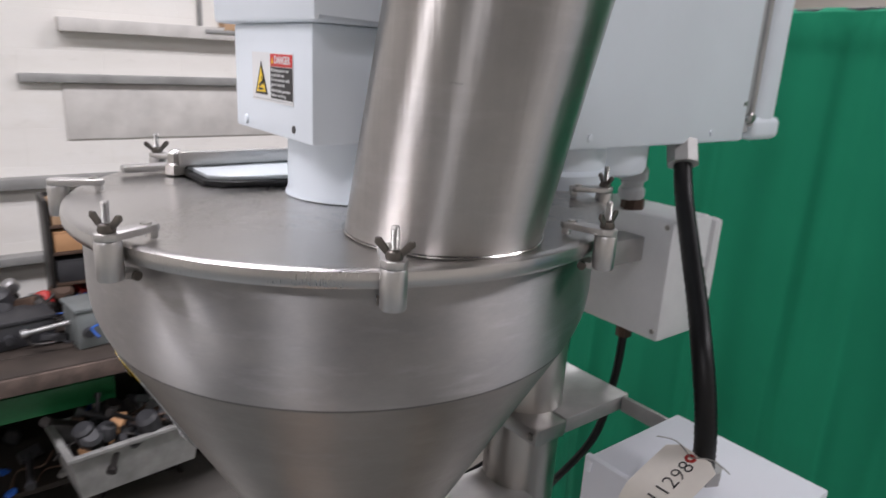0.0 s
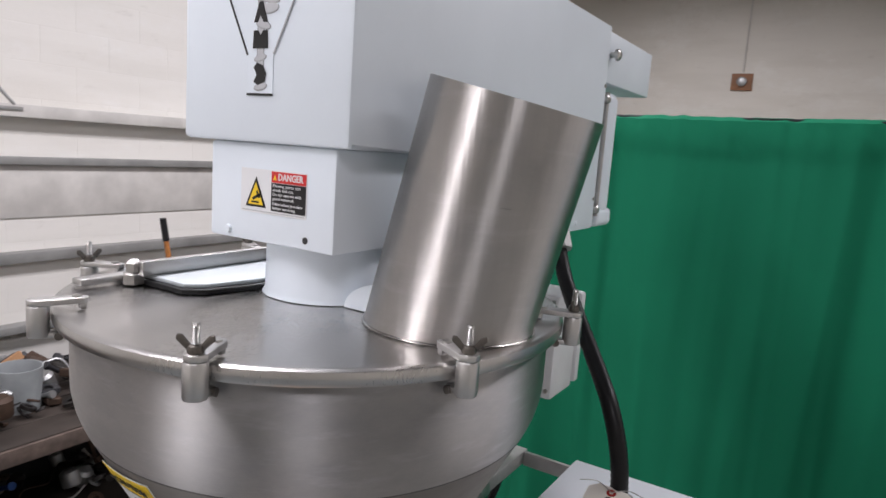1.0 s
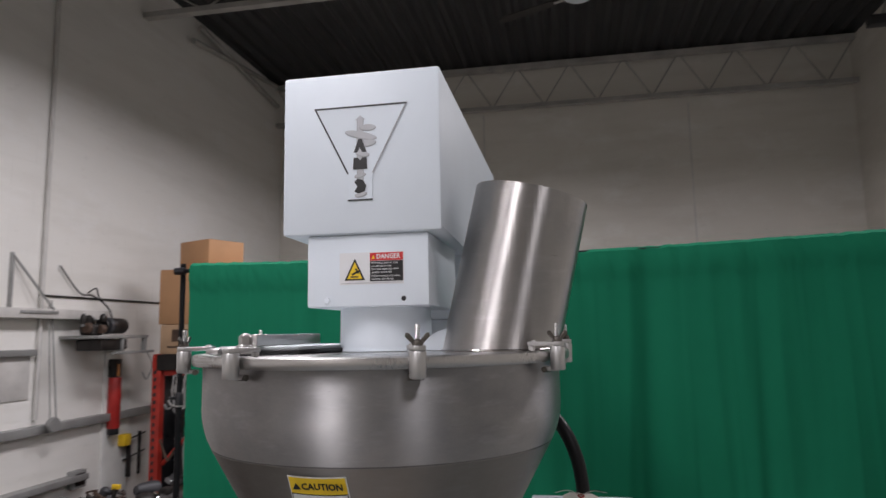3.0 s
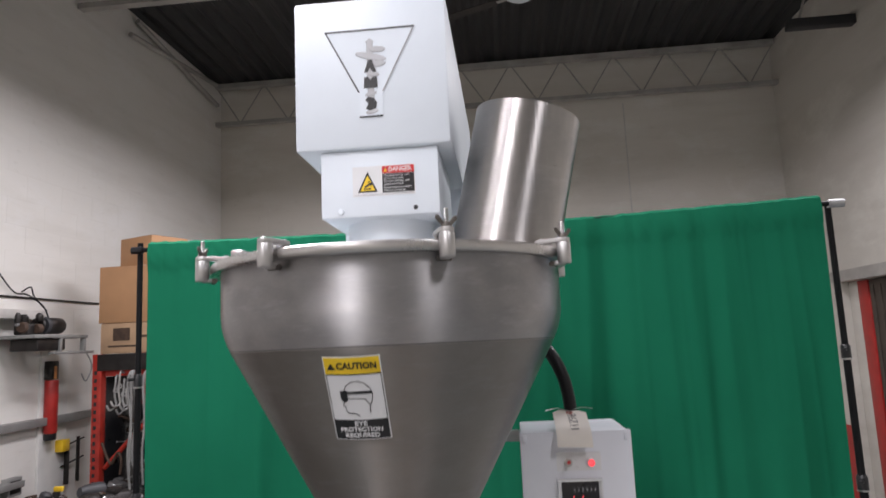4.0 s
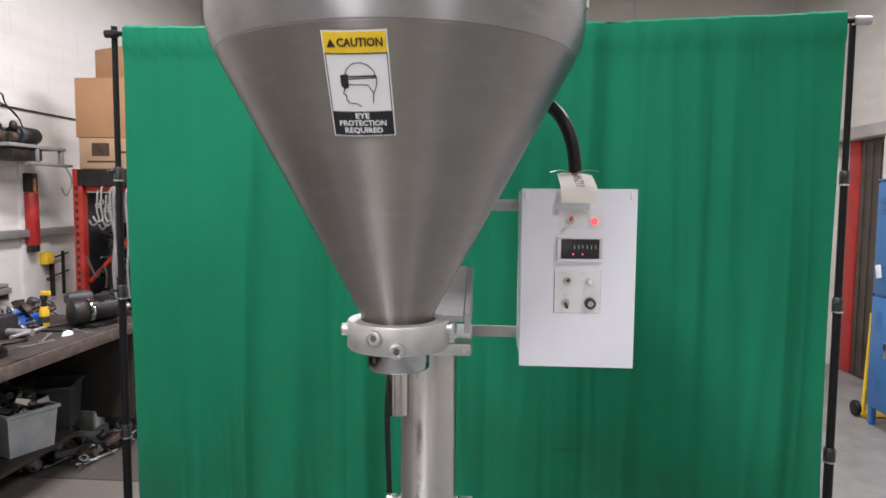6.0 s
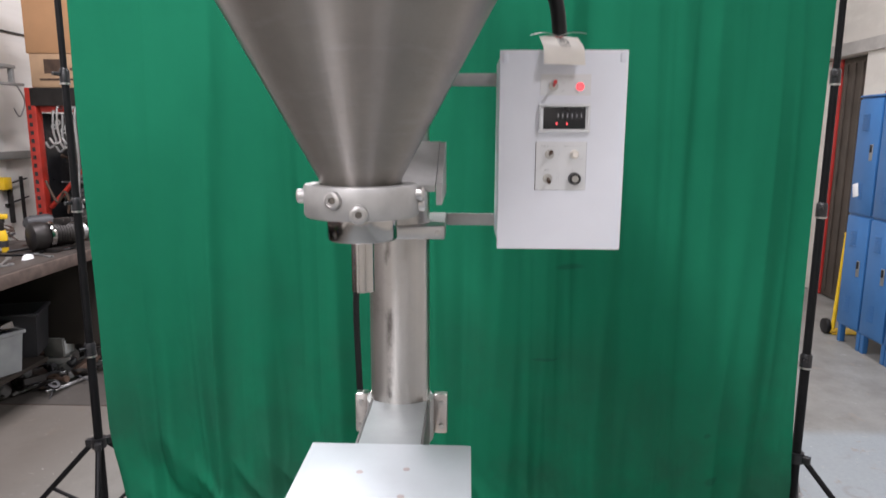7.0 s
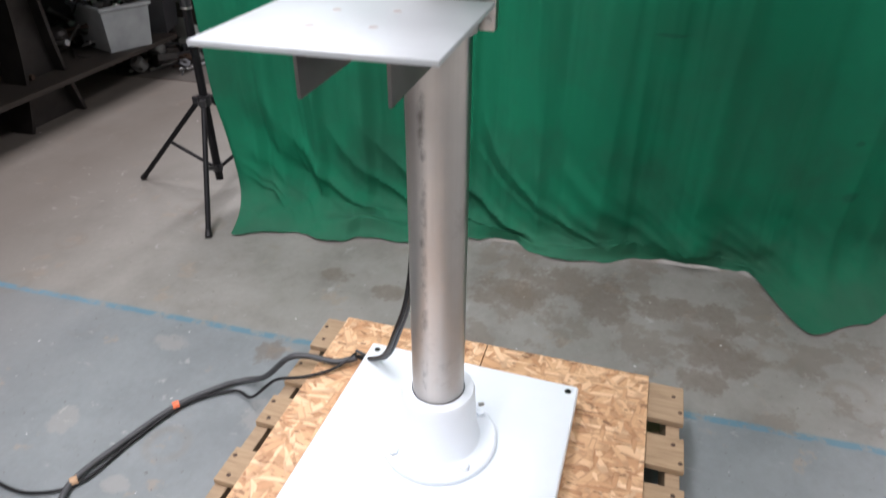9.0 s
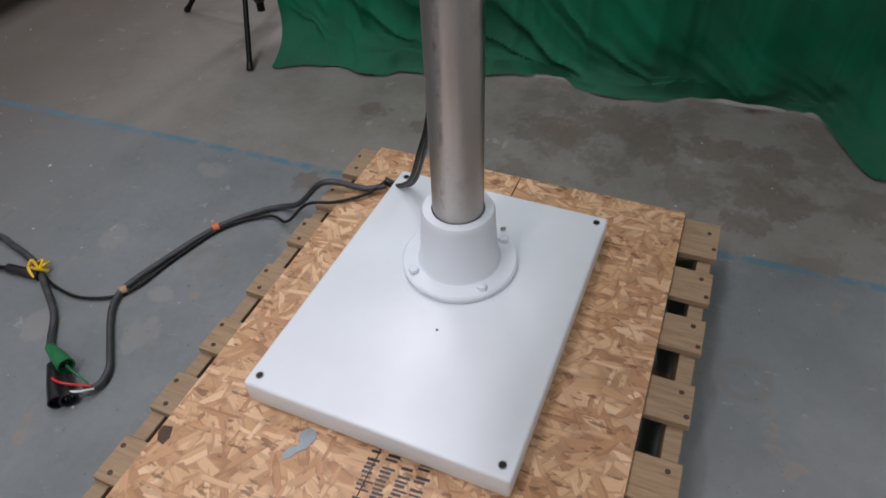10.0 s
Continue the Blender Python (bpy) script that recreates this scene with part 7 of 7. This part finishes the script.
bag = solid("plastic_bag", lathe([(0, 0), (0.08, 0), (0.10, 0.05), (0.08, 0.11), (0.03, 0.15), (0, 0.15)], 11), surface("clear_grey_plastic", (0.42, 0.47, 0.52), 0.2, 0, 0.3, 40, 90, 0.8), 3.04, 3.52, 0.90, "crumpled clear plastic bag with fittings on the bench", "bag")
hammer = thing("hammer", 2.29, 3.50, 0.90, "hammer with a varnished wooden handle and black grip", "hammer")
part("handle", rod((0, 0, 0.02), (-0.117, -0.009, 0.67), 0.015, 12), ORANGE_WOOD, hammer)
part("grip", rod((-0.117, -0.009, 0.67), (-0.14, -0.010, 0.80), 0.019, 12), BLACK_PLASTIC, hammer)
part("head", block(-0.03, 0.03, -0.06, 0.06, 0, 0.05, 0.008), DARK_STEEL, hammer)
sd = thing("screwdriver", 2.165, 3.60, 0.925, "screwdriver with a fat yellow handle on the bench", "screwdriver", turn=70)
part("handle", lathe([(0, 0), (0.022, 0.005), (0.026, 0.05), (0.022, 0.10), (0.014, 0.11), (0, 0.115)], 14, m=pose(-0.05, 0, 0.03, 0, 90, 0)), YELLOW, sd)
part("shaft", rod((0.06, 0, 0.03), (0.25, 0, 0.01), 0.005, 8), GALV, sd)
jar = thing("plastic_tub", 1.25, 3.25, 0.90, "small grubby grey plastic tub on the bench", "tub")
part("tub", lathe([(0, 0), (0.085, 0), (0.10, 0.20), (0.094, 0.20), (0.08, 0.008), (0, 0.008)], 28), GREY_BIN, jar)
for x, y, w, d, h, mat, label in ((0.95, 3.1, 0.22, 0.18, 0.20, TEAL_BOX, "worn grey-green instrument box on the bench"), (0.20, 3.24, 0.26, 0.18, 0.11, GREY_DARK, "dark grey machine housing on the bench"), (0.46, 3.10, 0.15, 0.18, 0.17, TEAL_BOX, "grey-green metal housing on the bench"), (-0.15, 3.3, 0.3, 0.25, 0.18, DARK_STEEL, "dark gearbox on the bench")):
    bx = thing("machine_housing", x, y, 0.90, label, "housing", "housings on the bench", turn=8)
    part("case", block(-w / 2, w / 2, -d / 2, d / 2, 0, h, 0.012), mat, bx)
    part("lid", block(-w / 2 - 0.006, w / 2 + 0.006, -d / 2 - 0.006, d / 2 + 0.006, h, h + 0.018, 0.004), mat, bx)
    part("knob", lathe([(0, 0), (0.025, 0), (0.02, 0.02), (0, 0.02)], 16, m=pose(-w * 0.2, -d / 2, h * 0.45, 90, 0, 0)), GREY_DARK, bx)
tote(0.55, 2.98, 0.311, 0.55, 0.34, 0.22, WHITE_DIRTY, "off-white plastic crate of wires and tools", 6)
scrap(50, 0.35, 0.75, 2.86, 3.10, 0.48, 0.07, "wires, pliers and fittings filling a crate", "bin_contents", (DARK_STEEL, DARK_STEEL, DARK_STEEL, GREY_DARK, GREY_DARK, GREY_DARK, RUST, CARD))
shelf_box = thing("parts_shelf", 0.37, 3.42, 0.90, "small dark wooden shelf of cartons and red trays on the bench", "shelf")
for x in (0.0, 0.40):
    part("side_panel", block(x, x + 0.02, 0, 0.2, 0, 0.575, 0.003), DARK_STEEL, shelf_box)
part("back_panel", block(0.02, 0.40, 0.19, 0.2, 0, 0.575, 0.002), DARK_STEEL, shelf_box)
for z in (0.0, 0.16, 0.31, 0.44):
    part("shelf_board", block(0.021, 0.399, 0.0, 0.189, z, z + 0.016, 0.002), RUST, shelf_box)
for x, z, w, h, mat in ((0.03, 0.326, 0.13, 0.09, CARD), (0.17, 0.326, 0.20, 0.055, RED), (0.03, 0.456, 0.16, 0.10, CARD_OLD), (0.21, 0.456, 0.17, 0.08, RUST), (0.03, 0.176, 0.18, 0.10, GREY_DARK), (0.23, 0.176, 0.14, 0.08, CARD)):
    tray = thing("small_carton", 0.37 + x, 3.425, 0.90 + z, {CARD.name: "small brown cardboard carton on the shelf", CARD_OLD.name: "faded cardboard carton on the shelf", RED.name: "red plastic parts tray on the shelf"}.get(mat.name, "dark greasy parts box on the shelf"), "box", "boxes on the small shelf")
    part("body", block(0, w, 0, 0.15, 0, h, 0.004), mat, tray)
    part("lid", block(-0.002, w + 0.002, -0.002, 0.152, h, h + 0.006, 0.002), mat, tray)
solid("green_case", block(-0.35, 0.35, -0.1, 0.1, 0, 0.12, 0.01), GREEN_PLASTIC, 0.2, 3.25, 0.56, "dark green metal case under the bench", "case")

# ---- rack with cartons ----
rack = thing("pallet_rack", 4.33, 3.72, 0, "red steel pallet rack facing along the wall", "rack")
for x in (0.04, 0.62):
    for y in (0.0, -1.5):
        up = part("upright", block(x - 0.035, x + 0.035, y - 0.045, y + 0.030, 0, 1.93, 0.004), RED_RACK, rack)
        for k in range(28 if x < 0.1 else 0):
            part("slot", block(x - 0.0365, x - 0.0355, y - 0.012, y + 0.012, 0.15 + k * 0.06, 0.18 + k * 0.06), BLACK_PLASTIC, up)
for y in (0.0, -1.5):
    for z0, z1 in ((0.2, 0.7), (0.7, 1.2), (1.2, 1.7)):
        part("lacing", rod((0.04, y, z0), (0.62, y, z1), 0.012, 8), RED_RACK, rack)
for x in (0.03, 0.60):
    part("beam", block(x, x + 0.04, -1.44, -0.06, 1.755, 1.80, 0.004), RED_RACK, rack)
    part("beam", block(x, x + 0.04, -1.44, -0.06, 0.55, 0.62, 0.004), RED_RACK, rack)
part("brace", rod((0.05, -0.06, 1.05), (0.05, -0.50, 1.50), 0.018, 10), RED_RACK, rack)
part("deck", block(0.0, 0.64, -1.48, -0.01, 1.80, 1.928, 0.004), DARK_STEEL, rack)
part("shelf", block(0.05, 0.62, -1.44, -0.06, 0.62, 0.66, 0.004), DARK_STEEL, rack)
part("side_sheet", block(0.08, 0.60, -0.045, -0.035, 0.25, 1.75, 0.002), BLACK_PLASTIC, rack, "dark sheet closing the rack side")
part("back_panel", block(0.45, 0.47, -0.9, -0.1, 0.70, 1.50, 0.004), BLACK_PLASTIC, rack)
scrap(120, 4.38, 4.75, 2.9, 3.62, 0.66, 0.75, "iron brackets and chain hung on the rack", "rack_parts", (DARK_STEEL, GALV, RUST, STEEL_SHINY))
# pale hoses and bent steel hooked over the front beam of the rack
hrng = random.Random(21)
for y, low in ((3.405, 0.98), (3.375, 0.90), (3.345, 1.06), (3.28, 0.94)):
    sway = hrng.uniform(-0.03, 0.03)
    solid("hanging_hose", hose([(0.02, 0, 1.79), (-0.02, 0.004, 1.77), (-0.03, 0.01, 1.66), (-0.025, sway, 1.40), (-0.03, sway * 1.5 + 0.012, 1.16), (-0.03, sway * 0.6, low)], 0.009, 8, 6), WHITE_DIRTY if y > 3.36 else GALV, 4.30, y, 0, "pale grey hose hanging from the rack beam", "hose", "hoses on the rack")
for k in range(5):
    y, z = 3.39 + 0.032 * k, 1.74 - 0.03 * (k % 3)
    hook = thing("steel_hook", 4.29, y, z, "worn steel hook hanging from the rack beam", "hook", "hooks on the rack", turn=hrng.uniform(-40, 40))
    part("shank", hose([(0.05, 0, 0.04), (0.0, 0, 0.05), (-0.012, 0, 0.0), (-0.005, 0.01, -0.10), (0, 0.0, -0.17 - 0.02 * (k % 2)), (-0.03, 0.03, -0.21), (-0.045, 0.05, -0.17)], 0.008, 8, 5), STEEL_BAR if k % 2 else GALV, hook)
    part("eye", lathe([(0.010, 0), (0.021, 0), (0.021, 0.010), (0.010, 0.010)], 14, m=pose(-0.012, 0, -0.06, 0, 90, 0), closed=True), GALV, hook)
bent = thing("bent_bar", 4.28, 3.52, 1.10, "rusty bent iron bar hooked on the rack", "bar")
part("bar", hose([(0, 0.10, 0.16), (0, 0.06, 0.06), (0, 0.02, 0.0), (0, -0.03, 0.08), (0, -0.06, 0.02), (0, -0.05, -0.08)], 0.010, 8, 5), RUST, bent)
scrap(70, 2.72, 3.30, 3.30, 3.66, 0.90, 0.03, "small bright and dark fittings scattered over the bench", "bench_tools", (STEEL_SHINY, GALV, DARK_STEEL, BLACK_PLASTIC, STICKER, DARK_STEEL, BLUE))


def carton(x, y, z, w, d, h, mat, label, turn=0.0):
    c = thing("carton", x, y, z, label, "box", "stacked cartons", turn=turn)
    part("box", block(-w / 2, w / 2, -d / 2, d / 2, 0, h, 0.006), mat, c)
    part("flap", block(-w / 2 + 0.003, w / 2 - 0.003, -d / 2 + 0.003, -0.003, h, h + 0.004, 0.001), mat, c)
    part("flap", block(-w / 2 + 0.003, w / 2 - 0.003, 0.003, d / 2 - 0.003, h, h + 0.004, 0.001), mat, c)
    part("tape", block(-w / 2 - 0.0008, w / 2 + 0.0008, -0.03, 0.03, h + 0.0042, h + 0.005), PAPER, c)
    return c


old = carton(4.62, 3.35, 1.93, 0.55, 0.69, 0.235, CARD_OLD, "faded printed carton on the rack")
for y0, y1, z0, z1 in ((0.10, 0.24, 0.10, 0.20), (0.0, 0.28, 0.05, 0.065), (-0.10, 0.05, 0.12, 0.14)):
    part("print", block(-0.2765, -0.2755, y0, y1, z0, z1), RUST, old)
carton(4.62, 3.36, 2.172, 0.55, 0.71, 0.448, CARD, "large plain brown carton on the rack")
carton(4.66, 3.43, 2.628, 0.36, 0.40, 0.25, CARD, "smaller brown carton on the stack", -24)


# ---- painted blocks of the walls ----


def block_mesh(w, h, d, mat, name):
    bm = block(-w / 2, w / 2, -h / 2, h / 2, 0, d)
    for face in list(bm.faces):
        if face.normal.z < -0.5:
            bm.faces.remove(face)
    top = [f for f in bm.faces if f.normal.z > 0.5]
    bmesh.ops.inset_region(bm, faces=top, thickness=0.004, depth=0.0)
    for f in top:
        for vert in f.verts:
            vert.co.z += 0.0005
    me = bpy.data.meshes.new(name)
    bm.to_mesh(me)
    bm.free()
    me.materials.append(mat)
    return me


def block_wall(parent_name, mat, along, start, end, low, high, place):
    """Rows of 40 by 20 cm blocks in running bond, each a little proud of the joint."""
    parent = bpy.data.objects[parent_name]
    inv = parent.matrix_world.inverted()
    full = block_mesh(0.4052, 0.2022, 0.0005, mat, "wall_block")
    rows = int((high - low) / 0.2032)
    for r in range(rows):
        s = start + (0.2032 if r % 2 else 0.0)
        while s + 0.4064 <= end:
            ob = bpy.data.objects.new("block", full)
            scene.collection.objects.link(ob)
            ob.parent = parent
            ob.matrix_parent_inverse = Matrix.Identity(4)
            ob.matrix_basis = inv @ place(s + 0.2032, low + (r + 0.5) * 0.2032)
            s += 0.4064


bpy.context.view_layer.update()
block_wall("wall_left", WALL_Y, "x", 0.2, 5.9, 0.9, 4.0, lambda s, z: Matrix.Translation((s, Y_LEFT - 0.0002, z)) @ pose(0, 0, 0, 90, 0, 0))
block_wall("wall_back", WALL_X, "y", -2.98, 4.14, 2.22, 4.9, lambda s, z: Matrix.Translation((X_BACK - 0.0002, s, z)) @ pose(0, 0, 0, 90, 0, -90))
